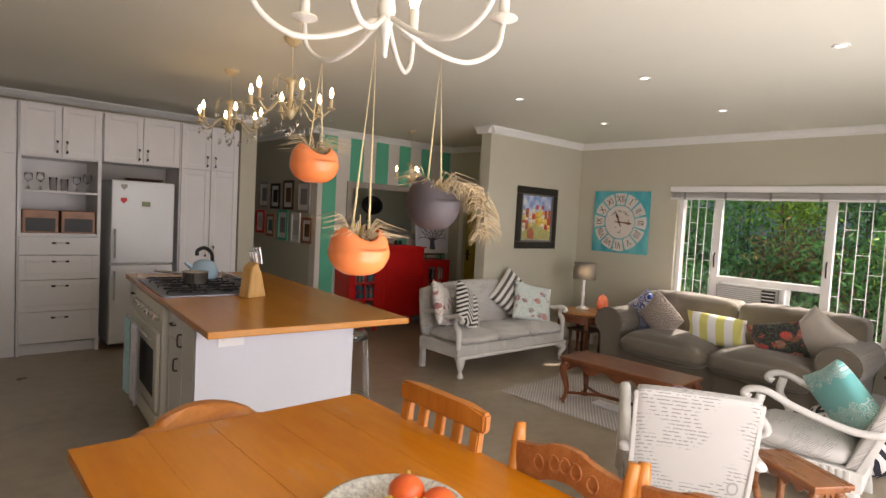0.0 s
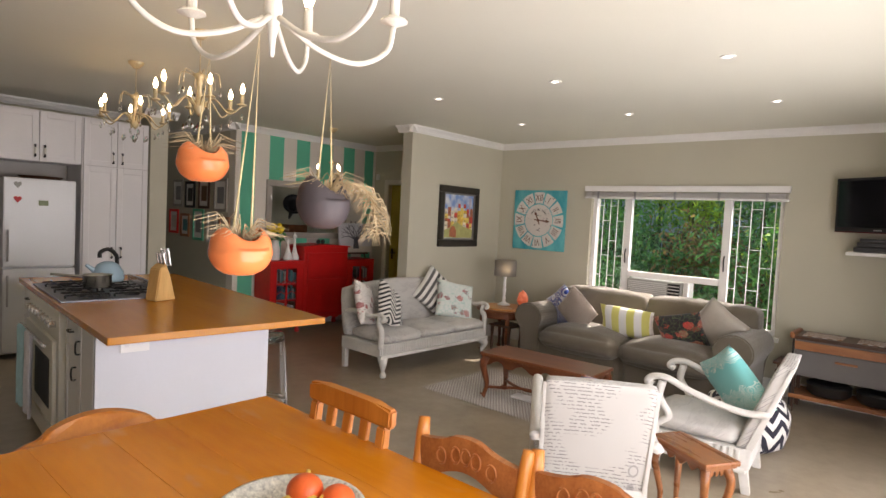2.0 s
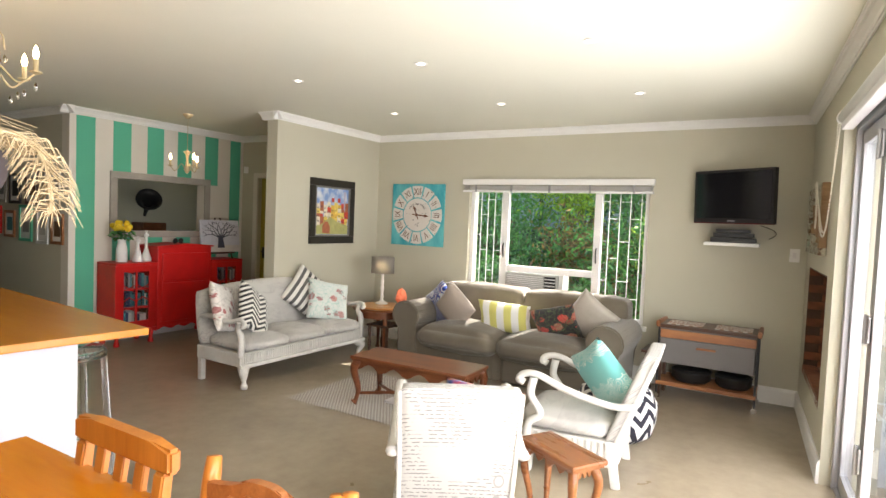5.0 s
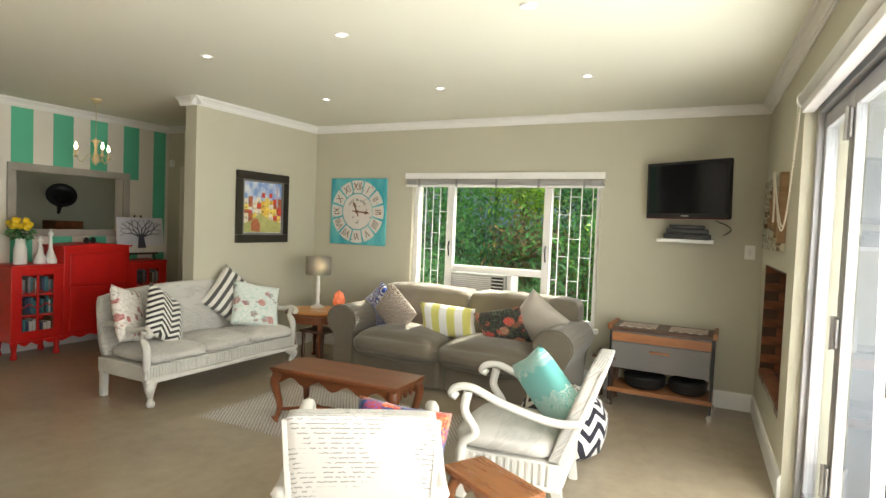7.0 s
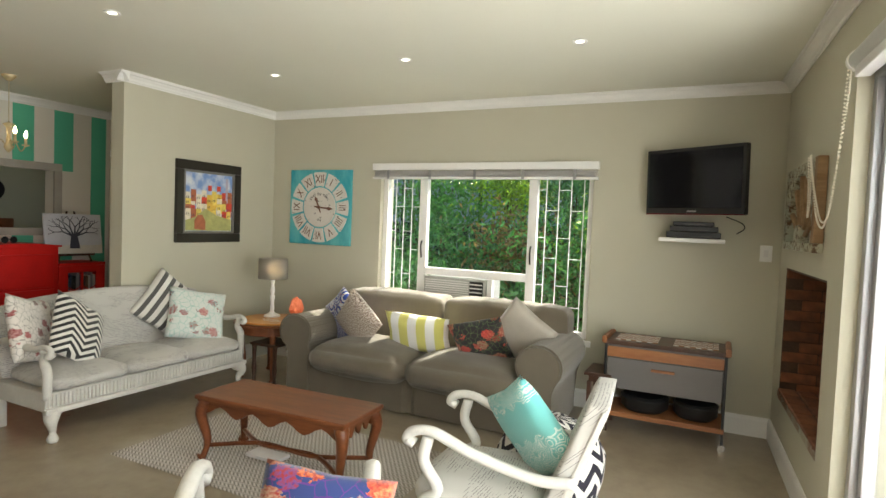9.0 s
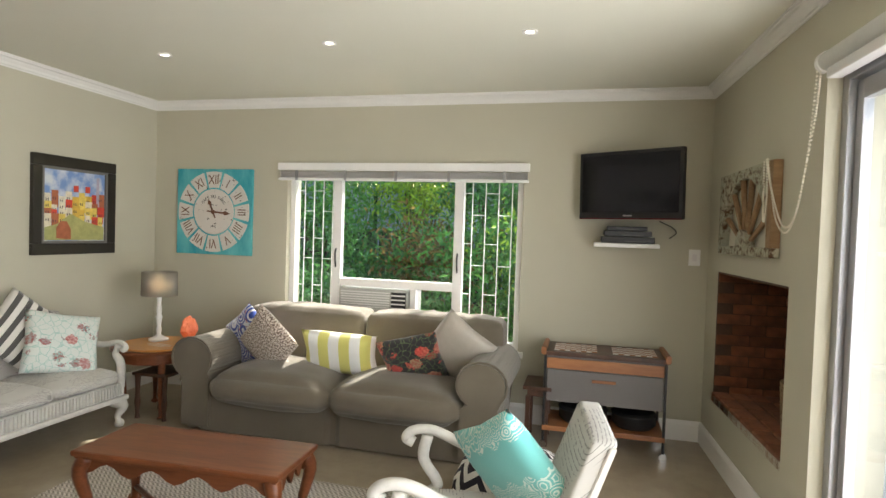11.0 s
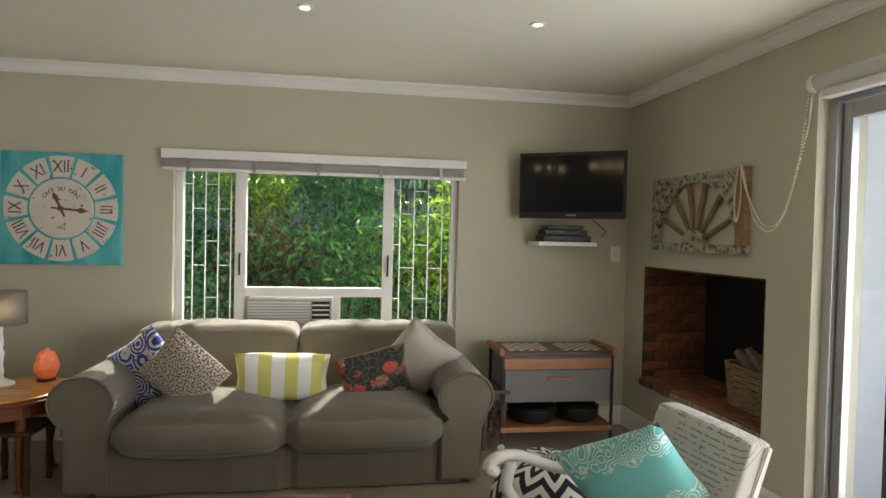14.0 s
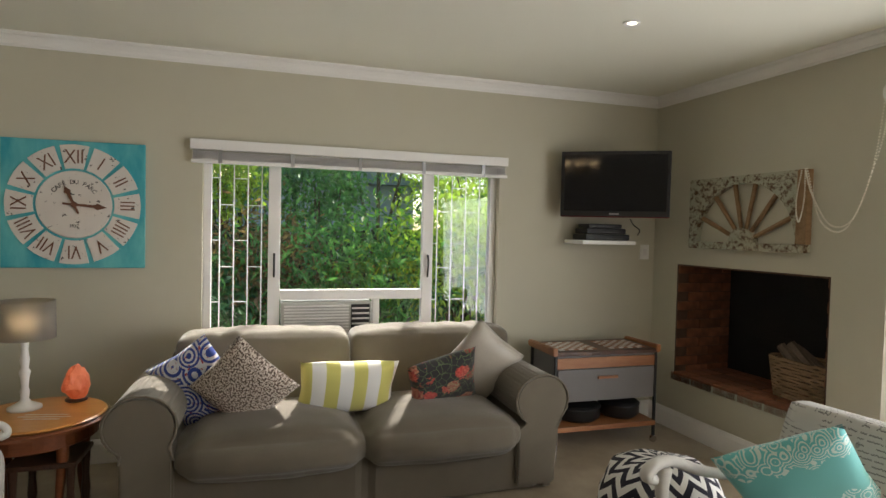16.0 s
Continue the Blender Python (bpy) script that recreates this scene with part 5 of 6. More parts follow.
for x, y in ((4.91, 1.82), (4.95, 3.0), (5.0, 4.19), (6.31, 1.847), (6.33, 3.045), (6.395, 4.255)):
    if first is None:
        first = thing("downlight", "small round recessed ceiling downlight, lit", "downlight", pose(x, y, H), "ceiling downlights")
        part("trim_ring", lathe([(0.026, -0.001), (0.044, -0.001), (0.043, -0.008), (0.026, -0.006)], 24), WHITE, first)
        part("lens", lathe([(0, -0.0045), (0.016, -0.004), (0.025, -0.0025)], 20), SPOT, first)
    else:
        copy_thing(first, pose(x, y, H))

# ---- kitchen units along the wall ----
KY = 7.55
PULL = plain("porcelain", (0.7, 0.66, 0.6), 0.3)


def pull(parent, x, y, z, upright=True, ln=0.11):
    """A bar handle of black ends and a pale grip, standing off the front."""
    hd = bmesh.new()
    d = Vector((0, 0, 1)) if upright else Vector((1, 0, 0))
    c = Vector((x, y, z))
    for s in (-1, 1):
        tube([c + d * s * ln / 2, c + d * s * ln / 2 + Vector((0, -0.03, 0))], 0.007, 8, hd)
        tube([c + d * s * ln / 2 + Vector((0, -0.028, 0)), c + d * s * ln * 0.27 + Vector((0, -0.034, 0))], [0.011, 0.006], 8, hd)
    h = part("handle", hd, BLACK, parent, "black metal handle with pale grip")
    part("grip", tube([c - d * ln * 0.28 + Vector((0, -0.033, 0)), c + d * ln * 0.28 + Vector((0, -0.033, 0))], 0.008, 8), PULL, h)


def front(name, x0, x1, z0, z1, parent, y=KY, shaker=True):
    bm = box(x0 + 0.003, x1 - 0.003, y - 0.02, y, z0 + 0.003, z1 - 0.003, 0.003)
    if shaker and z1 - z0 > 0.2:
        w = 0.06
        for b in [(x0 + 0.003, x0 + w, z0 + 0.003, z1 - 0.003), (x1 - w, x1 - 0.003, z0 + 0.003, z1 - 0.003), (x0 + w, x1 - w, z0 + 0.003, z0 + w), (x0 + w, x1 - w, z1 - w, z1 - 0.003)]:
            box(b[0], b[1], y - 0.026, y - 0.0195, b[2], b[3], 0.002, bm, seg=1)
    return part(name, bm, KITCHEN, parent)


BACK = 8.15
u = thing("kitchen_unit", "tall white kitchen unit with drawers and open shelf", "cabinet")
bm = bmesh.new()
for b in [(1.83, 1.86, KY, BACK, 0, 2.43), (2.49, 2.52, KY, BACK, 0, 2.43), (1.86, 2.49, BACK - 0.02, BACK, 0.1, 2.41), (1.86, 2.49, KY, BACK - 0.02, 2.41, 2.43), (1.86, 2.49, KY + 0.01, BACK - 0.02, 1.92, 1.94), (1.86, 2.49, KY + 0.01, BACK - 0.02, 1.16, 1.19), (1.86, 2.49, KY + 0.02, BACK - 0.02, 1.585, 1.605), (1.86, 2.49, KY + 0.05, KY + 0.07, 0, 0.1)]:
    box(*b, bm=bm)
part("body", bm, KITCHEN, u)
for x0, x1, hx in ((1.84, 2.175, 2.135), (2.175, 2.51, 2.215)):
    d = front("door", x0, x1, 1.93, 2.42, u)
    pull(d, hx, KY - 0.026, 2.03)
for z0, z1 in ((0.98, 1.16), (0.74, 0.98), (0.43, 0.74), (0.12, 0.43)):
    d = front("drawer", 1.84, 2.51, z0, z1, u)
    pull(d, 2.175, KY - 0.026, z1 - 0.06, False, 0.13)
gi = None
for i, (r, h) in enumerate(((0.036, 0.16), (0.034, 0.17), (0.036, 0.13), (0.036, 0.12), (0.036, 0.15), (0.04, 0.18))):
    g = thing("wine_glass" if h > 0.14 else "tumbler", "clear drinking glass on the open shelf", "glass", pose(1.93 + i * 0.1, KY + 0.14 + 0.04 * (i % 2), 1.607), "glasses on the shelf")
    part("bowl", lathe([(r * 0.7, 0), (r * 0.75, 0.004), (r * 0.2, 0.01), (r * 0.2, h * 0.4), (r, h * 0.65), (r * 0.9, h), (r * 0.86, h), (r * 0.92, h * 0.66), (0.0, h * 0.45)] if h > 0.14 else [(r * 0.8, 0), (r, h), (r * 0.94, h), (r * 0.75, 0.008), (0, 0.008)], 16), THIN_GLASS, g, smooth=True)
for i in range(2):
    cr = thing("storage_crate", "wooden crate with dark slate front", "crate", pose(2.02 + i * 0.315, KY + 0.17, 1.192), "crates on the shelf")
    part("box", box(-0.145, 0.145, -0.13, 0.13, 0, 0.22, 0.005), TEAK, cr)
    part("slate", box(-0.12, 0.12, -0.134, -0.13, 0.015, 0.145), BLACK, cr)
u = thing("fridge_surround", "white kitchen wall unit over the fridge bay", "cabinet")
part("body", box(2.525, 3.265, KY, BACK, 1.93, 2.43), KITCHEN, u)
# Back of the bay in its own grey, shade put into the colour.
part("filler", box(2.525, 3.265, KY + 0.45, BACK, 0.0, 1.929), plain("bay_shadow_grey", (0.4, 0.38, 0.36), 0.7), u)
for x0, x1, hx in ((2.53, 2.895, 2.855), (2.895, 3.26, 2.935)):
    d = front("door", x0, x1, 1.93, 2.42, u)
    pull(d, hx, KY - 0.026, 2.03)
u = thing("larder_unit", "tall white kitchen larder cabinet", "cabinet")
part("body", box(3.27, 3.925, KY, BACK, 0, 2.43), KITCHEN, u)
for x0, x1, hx in ((3.28, 3.6, 3.555), (3.6, 3.92, 3.645)):
    for z0, z1, hz in ((0.12, 1.93, 1.02), (1.93, 2.42, 2.03)):
        d = front("door", x0, x1, z0, z1, u)
        pull(d, hx, KY - 0.026, hz)
u = thing("tall_cupboard", "plain white tall kitchen cupboard", "cabinet")
part("body", box(0.9, 1.825, KY + 0.03, BACK, 0, 2.43), KITCHEN, u)
for z0, z1 in ((0.1, 1.93), (1.93, 2.42)):
    front("door", 1.3, 1.82, z0, z1, u, KY + 0.03, False)
fr = thing("fridge", "white fridge freezer with heart magnets", "fridge")
FRW = plain("fridge_enamel", (0.7, 0.71, 0.73), 0.3, 0, 0.02)
part("body", box(2.6, 3.2, KY - 0.02, KY + 0.44, 0.04, 1.75, 0.01), FRW, fr)
for z0, z1 in ((0.06, 0.88), (0.895, 1.755)):
    d = part("door", box(2.598, 3.202, KY - 0.085, KY - 0.022, z0, z1, 0.014), FRW, fr)
    hz = z1 - 0.06 if z0 < 0.5 else z0 + 0.06
    hb = tube([(2.63, KY - 0.12, hz), (2.63, KY - 0.12, hz + (-0.3 if z0 < 0.5 else 0.3))], 0.009)
    for q in (0.03, 0.27):
        zz = hz + (-q if z0 < 0.5 else q)
        tube([(2.63, KY - 0.12, zz), (2.63, KY - 0.083, zz)], 0.008, 8, hb)
    part("handle", hb, ALU, d)
for x, z, c, nm in ((2.71, 1.69, (0.3, 0.3, 0.28), "grey"), (2.71, 1.55, (0.6, 0.03, 0.03), "red")):
    pts = [(0.026 * math.sin(t) ** 3 * 1.2, 0.0022 * (13 * math.cos(t) - 5 * math.cos(2 * t) - 2 * math.cos(3 * t) - math.cos(4 * t))) for t in [2 * math.pi * k / 24 for k in range(24)]]
    solo("fridge_magnet", prism(pts, 0.008, "y", 0), plain("magnet_%s" % nm, c, 0.5), "%s heart-shaped fridge magnet" % nm, "magnet", pose(x, KY - 0.0935, z))
solo("fridge_magnet", box(-0.04, 0.04, 0, 0.007, -0.025, 0.025, 0.002), plain("magnet_green", (0.2, 0.24, 0.12), 0.5), "small green rectangular fridge magnet", "magnet", pose(2.92, KY - 0.0935, 1.52))
solo("tray_on_fridge", lathe([(0.17, 0), (0.2, 0.03), (0.19, 0.03), (0.16, 0.008), (0, 0.008)], 24, squash=0.6), DARKWOOD, "dark wooden tray on top of the fridge", "tray", pose(2.95, KY + 0.14, 1.757))

# ---- island ----
ISL = Matrix.Translation((2.2, 3.575, 0)) @ pose(0, 0, 0, 0, 0, -5)
wt = solo("worktop", box(0, 1.14, 0, 2.5, 0.918, 0.955, 0.006), BUTCHER, "orange oak island worktop", "worktop", ISL)
base = thing("island_unit", "white kitchen island with cupboards and range cooker", "cabinet", ISL)
part("body", box(0.06, 0.95, 0.36, 2.45, 0.08, 0.916, 0.004), KITCHEN, base)
part("end_panel", box(0.03, 0.955, 0.335, 0.358, 0.0, 0.916, 0.003), plain("island_white", (0.62, 0.63, 0.67), 0.5, 0, 0.02), base)
part("plinth", box(0.1, 0.94, 0.37, 2.44, 0, 0.078), KITCHEN, base)
T = pose(0, 0, 0, 0, 0, -90)


def side_front(name, y0, y1, z0, z1, parent):
    """A door or drawer on the island's long side, which faces -x."""
    bm = box(0.035, 0.058, y0 + 0.003, y1 - 0.003, z0, z1, 0.003)
    for b in [(y0 + 0.003, y0 + 0.045), (y1 - 0.045, y1 - 0.003)]:
        box(0.029, 0.0355, b[0], b[1], z0, z1, 0.002, bm, seg=1)
    return part(name, bm, KITCHEN, parent)


def side_pull(parent, y, z, upright):
    hd = bmesh.new()
    d = Vector((0, 0, 1)) if upright else Vector((0, 1, 0))
    c = Vector((0.03, y, z))
    tube(curve_pts([c - d * 0.035, c - d * 0.03 + Vector((-0.022, 0, 0)), c + d * 0.03 + Vector((-0.022, 0, 0)), c + d * 0.035], 4), 0.005, 8, hd)
    part("handle", hd, BLACK, parent)


d = side_front("door", 0.37, 0.68, 0.1, 0.9, base)
side_pull(d, 0.64, 0.78, True)
d = side_front("door", 0.68, 0.99, 0.1, 0.74, base)
side_pull(d, 0.73, 0.62, True)
d = side_front("drawer", 0.68, 0.99, 0.75, 0.9, base)
side_pull(d, 0.83, 0.84, False)
for k in range(4):
    d = side_front("drawer", 2.03, 2.44, 0.1 + k * 0.2, 0.29 + k * 0.2, base)
    side_pull(d, 2.23, 0.23 + k * 0.2, False)
ENAMEL = plain("cream_enamel", (0.72, 0.69, 0.6), 0.3, 0, 0.03)
rc = thing("range_cooker", "cream range cooker with black gas hob", "cooker", ISL)
part("body", box(0.0, 0.055, 1.02, 2.0, 0.08, 0.916, 0.005), ENAMEL, rc)
ov = part("oven_door", box(-0.025, -0.002, 1.06, 1.96, 0.24, 0.74, 0.006), ENAMEL, rc)
part("oven_window", box(-0.028, -0.025, 1.14, 1.6, 0.32, 0.62, 0.001), PLASTIC, ov)
part("oven_rail", tube([(-0.06, 1.1, 0.71), (-0.06, 1.92, 0.71)], 0.01, 8), STEEL, ov)
part("storage_drawer", box(-0.022, -0.002, 1.06, 1.96, 0.1, 0.22, 0.006), ENAMEL, rc)
for k in range(8):
    part("knob", tube([(0.0, 1.12 + k * 0.11, 0.83), (-0.035, 1.12 + k * 0.11, 0.83)], 0.02, 14), STEEL, rc)
part("hob_plate", box(0.02, 0.62, 1.1, 2.02, 0.956, 0.966, 0.003), plain("brushed_hob_steel", (0.24, 0.24, 0.25), 0.35, 0.8), rc)
for i in range(2):
    for j in range(3):
        cx, cy = 0.18 + i * 0.27, 1.26 + j * 0.3
        bn = lathe([(0.045, 0.966), (0.045, 0.976), (0.03, 0.982), (0, 0.982)], 16, (cx, cy, 0))
        part("burner", bn, BLACK, rc)
        gt = bmesh.new()
        for s in (-1, 1):
            tube([(cx - 0.12, cy + s * 0.06, 0.985), (cx + 0.12, cy + s * 0.06, 0.985)], 0.006, 6, gt)
            tube([(cx + s * 0.06, cy - 0.13, 0.985), (cx + s * 0.06, cy + 0.13, 0.985)], 0.006, 6, gt)
            tube([(cx + s * 0.12, cy - 0.06, 0.966), (cx + s * 0.12, cy - 0.06, 0.985)], 0.006, 6, gt)
        part("pan_support", gt, BLACK, rc)
part("splash_rail", box(0.625, 0.64, 1.1, 2.02, 0.956, 1.02, 0.003), STEEL, rc)
for y, w, c, nm in ((1.5, 0.2, (0.72, 0.7, 0.74), "white"), (1.78, 0.18, (0.45, 0.68, 0.74), "pale blue")):
    bm = bmesh.new()
    prev = None
    for z in [0.715 - 0.5 * k / 12 for k in range(13)]:
        row = [bm.verts.new((-0.078 - 0.012 * math.sin(i * 1.3 + y * 9) - 0.01 * (0.715 - z), y - w / 2 + w * i / 12 + 0.008 * math.sin(z * 20), z - (0.03 * math.sin(i * 0.9) if z < 0.25 else 0))) for i in range(13)]
        if prev:
            for i in range(12):
                bm.faces.new((prev[i], prev[i + 1], row[i + 1], row[i]))
        prev = row
    ob = solo("tea_towel", bm, plain("towel_%s" % nm.replace(" ", "_"), c, 0.95, 0, 0.1, 20, 200, 0.4), "%s tea towel hung over the oven rail" % nm, "towel", ISL)
    md = ob.modifiers.new("thick", "SOLIDIFY")
    md.thickness = 0.006
sk2 = thing("wall_socket", "white double power socket on the island end", "socket", ISL)
part("plate", box(0.14, 0.28, 0.328, 0.335, 0.8, 0.88, 0.003), WHITE, sk2)
part("switch", box(0.16, 0.18, 0.325, 0.328, 0.83, 0.85), KITCHEN, sk2)
kn = thing("knife_block", "beech knife block full of steel-handled knives", "knife block", ISL @ pose(0.55, 1.02, 0.957, 0, 0, 20))
part("block", prism([(-0.075, 0), (0.075, 0), (0.045, 0.2), (0.0, 0.235), (-0.03, 0.15)], 0.1, "x", -0.05, bevel=0.006, m=pose(0, 0, 0, 0, 0, 90)), BEECH, kn)
for i in range(3):
    for j in range(2):
        x, y = -0.03 + i * 0.03, -0.03 + j * 0.03
        part("knife_handle", tube([(0.015 + j * 0.03, y * 0 - 0.03 + i * 0.03, 0.19 + j * 0.03), (0.05 + 0.03 * j - 0.06, -0.03 + i * 0.03, 0.3 + j * 0.03)], 0.009, 8), STEEL, kn)
sp = thing("saucepan", "stainless steel saucepan on the hob", "saucepan", ISL @ pose(0.3, 1.5, 0.992))
part("body", lathe([(0.08, 0), (0.085, 0.01), (0.085, 0.08), (0.092, 0.085), (0.082, 0.083), (0.08, 0.01), (0, 0.008)], 28), STEEL, sp, smooth=True)
part("handle", tube([(-0.08, 0.02, 0.07), (-0.25, 0.09, 0.085)], 0.009, 8), STEEL, sp)
kt = thing("kettle", "pale blue stovetop kettle with a black handle", "kettle", ISL @ pose(0.44, 1.82, 0.992))
part("body", lathe([(0.1, 0), (0.105, 0.02), (0.1, 0.07), (0.07, 0.12), (0.035, 0.14), (0, 0.142)], 28), plain("kettle_blue", (0.35, 0.5, 0.62), 0.25, 0, 0.04), kt, smooth=True)
part("handle", tube(curve_pts([(0.06, 0, 0.12), (0.05, 0, 0.19), (0, 0, 0.23), (-0.05, 0, 0.21), (-0.055, 0, 0.17)], 5), 0.014, 8), BLACK, kt)
part("spout", tube([(-0.08, 0, 0.07), (-0.14, 0, 0.12)], [0.02, 0.011], 10), plain("kettle_spout", (0.35, 0.5, 0.62), 0.25), kt)
sto = thing("bar_stool", "clear acrylic ghost bar stool under the worktop", "stool", pose(3.36, 4.22, 0))
part("seat", lathe([(0, 0.74), (0.15, 0.74), (0.165, 0.725), (0.165, 0.69), (0.158, 0.69), (0.155, 0.72), (0, 0.73)], 28), ACRYL, sto, smooth=True)
for a in (45, 135, 225, 315):
    ca, sa = math.cos(radians(a)), math.sin(radians(a))
    part("leg", tube([(0.15 * ca, 0.15 * sa, 0.7), (0.2 * ca, 0.2 * sa, 0)], 0.018, 8), ACRYL, sto)
part("foot_ring", lathe([(0.178, 0.25), (0.192, 0.25), (0.192, 0.27), (0.178, 0.27)], 28), ACRYL, sto)

# ---- dining table and chairs ----
dt = thing("dining_table", "worn orange pine dining table", "table")
PX = [1.5, 1.69, 1.88, 2.06, 2.25, 2.445]
for i, (a, b) in enumerate(zip(PX, PX[1:])):
    part("plank", box(a + 0.0003, b - 0.0003, 1.16, 2.66, 0.838, 0.867 - 0.0003 * (i % 2), 0.0012), PINE, dt)
part("apron", box(1.57, 2.34, 1.23, 2.58, 0.75, 0.836), PINE, dt)
for x in (1.61, 2.3):
    for y in (1.27, 2.54):
        part("leg", lathe([(0.03, 0), (0.04, 0.05), (0.028, 0.1), (0.045, 0.3), (0.05, 0.45), (0.035, 0.5), (0.045, 0.55), (0.045, 0.75)], 14, (x, y, 0)), PINE_Z, dt, smooth=True)


def dining_chair(m, label, style):
    """A chair facing +y; slatted back or carved yoke."""
    ch = thing("dining_chair", label, "chair", m, "chairs round the dining table")
    part("seat", box(-0.2, 0.2, -0.19, 0.21, 0.43, 0.46, 0.01), PINE_Z, ch)
    for sx in (-1, 1):
        part("front_leg", lathe([(0.018, 0), (0.024, 0.2), (0.02, 0.43)], 10, (sx * 0.17, 0.17, 0)), PINE_Z, ch)
        if style == "slat":
            part("back_post", prism([(-0.2, 0), (-0.16, 0), (-0.155, 0.46), (-0.21, 0.84), (-0.24, 0.84), (-0.195, 0.46)], 0.045, "x", sx * 0.2 - 0.0225, bevel=0.005), PINE_Z, ch)
        else:
            part("back_post", tube(curve_pts([(sx * 0.17, -0.18, 0), (sx * 0.18, -0.17, 0.46), (sx * 0.2, -0.21, 0.7), (sx * 0.21, -0.245, 0.89)], 5), [0.022] * 15 + [0.018], 10), PINE_Z, ch, smooth=True)
    part("rail", box(-0.18, 0.18, -0.175, -0.15, 0.36, 0.43, 0.003), PINE_Z, ch)
    if style == "slat":
        part("top_rail", prism([(-0.245, 0.838), (0.245, 0.838), (0.245, 0.893), (0.15, 0.9), (-0.15, 0.9), (-0.245, 0.893)], 0.034, "y", -0.246, bevel=0.008), PINE_Z, ch)
        for i in range(3):
            x = -0.1 + i * 0.1
            part("slat", prism([(-0.175, 0.455), (-0.155, 0.455), (-0.217, 0.842), (-0.235, 0.842)], 0.045, "x", x - 0.0225, bevel=0.003), PINE_Z, ch)
    else:
        top = [(0.195 * k / 10, 0.85 + 0.022 * math.cos(k / 10 * math.pi / 2) ** 2 + (0.008 if abs(k) < 4 else 0)) for k in range(-10, 11)]
        low = [(0.195 * k / 10, 0.745 + 0.05 * math.cos(k / 10 * math.pi / 2) ** 1.5) for k in range(10, -11, -1)]
        yk = part("carved_yoke", prism(top + low, 0.022, "y", -0.235, bevel=0.003), CARVED, ch, "carved oak back yoke")
        for cx in (-0.1, -0.04, 0.0, 0.04, 0.1):
            z = 0.8 + 0.034 * math.cos(cx / 0.195 * math.pi / 2) ** 1.7
            part("carving", tube([(cx + 0.019 * math.cos(t), -0.2125, z + 0.019 * math.sin(t)) for t in [2 * math.pi * k / 14 for k in range(15)]], 0.004, 5), CARVED, yk)
            part("carving", tube([(cx + 0.019 * math.cos(t), -0.2355, z + 0.019 * math.sin(t)) for t in [2 * math.pi * k / 14 for k in range(15)]], 0.004, 5), CARVED, yk)
    return ch


dining_chair(pose(2.225, 2.182, 0, 0, 0, 90) @ Matrix.Diagonal((0.83, 1, 1.105, 1)), "honey pine dining chair with a slatted back", "slat")
dining_chair(pose(2.245, 1.69, 0, 0, 0, 93) @ Matrix.Diagonal((0.83, 1, 1.112, 1)), "honey pine dining chair with a carved yoke back", "yoke")
dining_chair(pose(2.277, 1.335, 0, 0, 0, 90) @ Matrix.Diagonal((0.86, 1, 1.112, 1)), "carved oak backed dining chair at the table corner", "yoke")
cap = thing("captains_chair", "orange pine captain's chair with a curved bow back", "chair", pose(1.878, 2.535, 0, 0, 0, 172) @ Matrix.Diagonal((0.92, 1, 1.15, 1)))
part("seat", box(-0.22, 0.22, -0.18, 0.2, 0.43, 0.465, 0.015), PINE_Z, cap)
bow = curve_pts([(-0.3, 0.12, 0.7), (-0.29, -0.05, 0.705), (-0.2, -0.2, 0.72), (0, -0.255, 0.73), (0.2, -0.2, 0.72), (0.29, -0.05, 0.705), (0.3, 0.12, 0.7)], 5)
b = tube(bow, 0.03, 8)
for v in b.verts:
    v.co.z = 0.7 + (v.co.z - 0.7) * 0.7
part("bow_arm", b, PINE_Z, cap, smooth=True)
crest = [(0.19 * k / 10, 0.725 + 0.05 * math.cos(k / 10 * math.pi / 2) ** 0.6) for k in range(-10, 11)] + [(0.19, 0.7), (-0.19, 0.7)]
cb = prism(crest, 0.04, "y", -0.28, bevel=0.008)
for v in cb.verts:
    v.co.y += 1.4 * v.co.x ** 2
part("crest", cb, PINE_Z, cap)
for i in range(7):
    a = radians(-150 + i * 20)
    part("spindle", tube([(0.19 * math.cos(a), 0.17 * math.sin(a), 0.46), (0.25 * math.cos(a), 0.23 * math.sin(a), 0.69)], 0.011, 8), PINE_Z, cap)
for sx in (-1, 1):
    for sy in (-1, 1):
        part("leg", tube([(sx * 0.15, sy * 0.14, 0.44), (sx * 0.2, sy * 0.19, 0)], 0.02, 8), PINE_Z, cap)
bw = thing("fruit_bowl", "white patterned fruit bowl on the dining table", "bowl", pose(1.967, 1.789, 0.868) @ Matrix.Diagonal((0.9, 0.9, 0.9, 1)))
part("dish", lathe([(0.08, 0), (0.1, 0.006), (0.17, 0.055), (0.18, 0.07), (0.172, 0.07), (0.16, 0.056), (0.09, 0.014), (0, 0.012)], 36), plain("patterned_glaze", (0.6, 0.58, 0.5), 0.3, 0, 0.45, 70, 160, 0.05), bw, smooth=True)
ORANGE = plain("orange_peel", (0.75, 0.12, 0.02), 0.35, 0, 0.1, 20, 200, 0.2)
for x, y, z, r in ((0.06, 0.03, 0.085, 0.042), (0.1, -0.05, 0.075, 0.04), (0.02, -0.09, 0.07, 0.038)):
    bm = bmesh.new()
    bmesh.ops.create_uvsphere(bm, u_segments=18, v_segments=12, radius=r, matrix=Matrix.Diagonal((1, 1, 0.9, 1)))
    solo("tomato", bm, ORANGE, "ripe orange-red tomato in the fruit bowl", "fruit", pose(1.967 + 0.9 * x, 1.789 + 0.9 * y, 0.868 + z - 0.014), "fruit in the bowl", smooth=True)
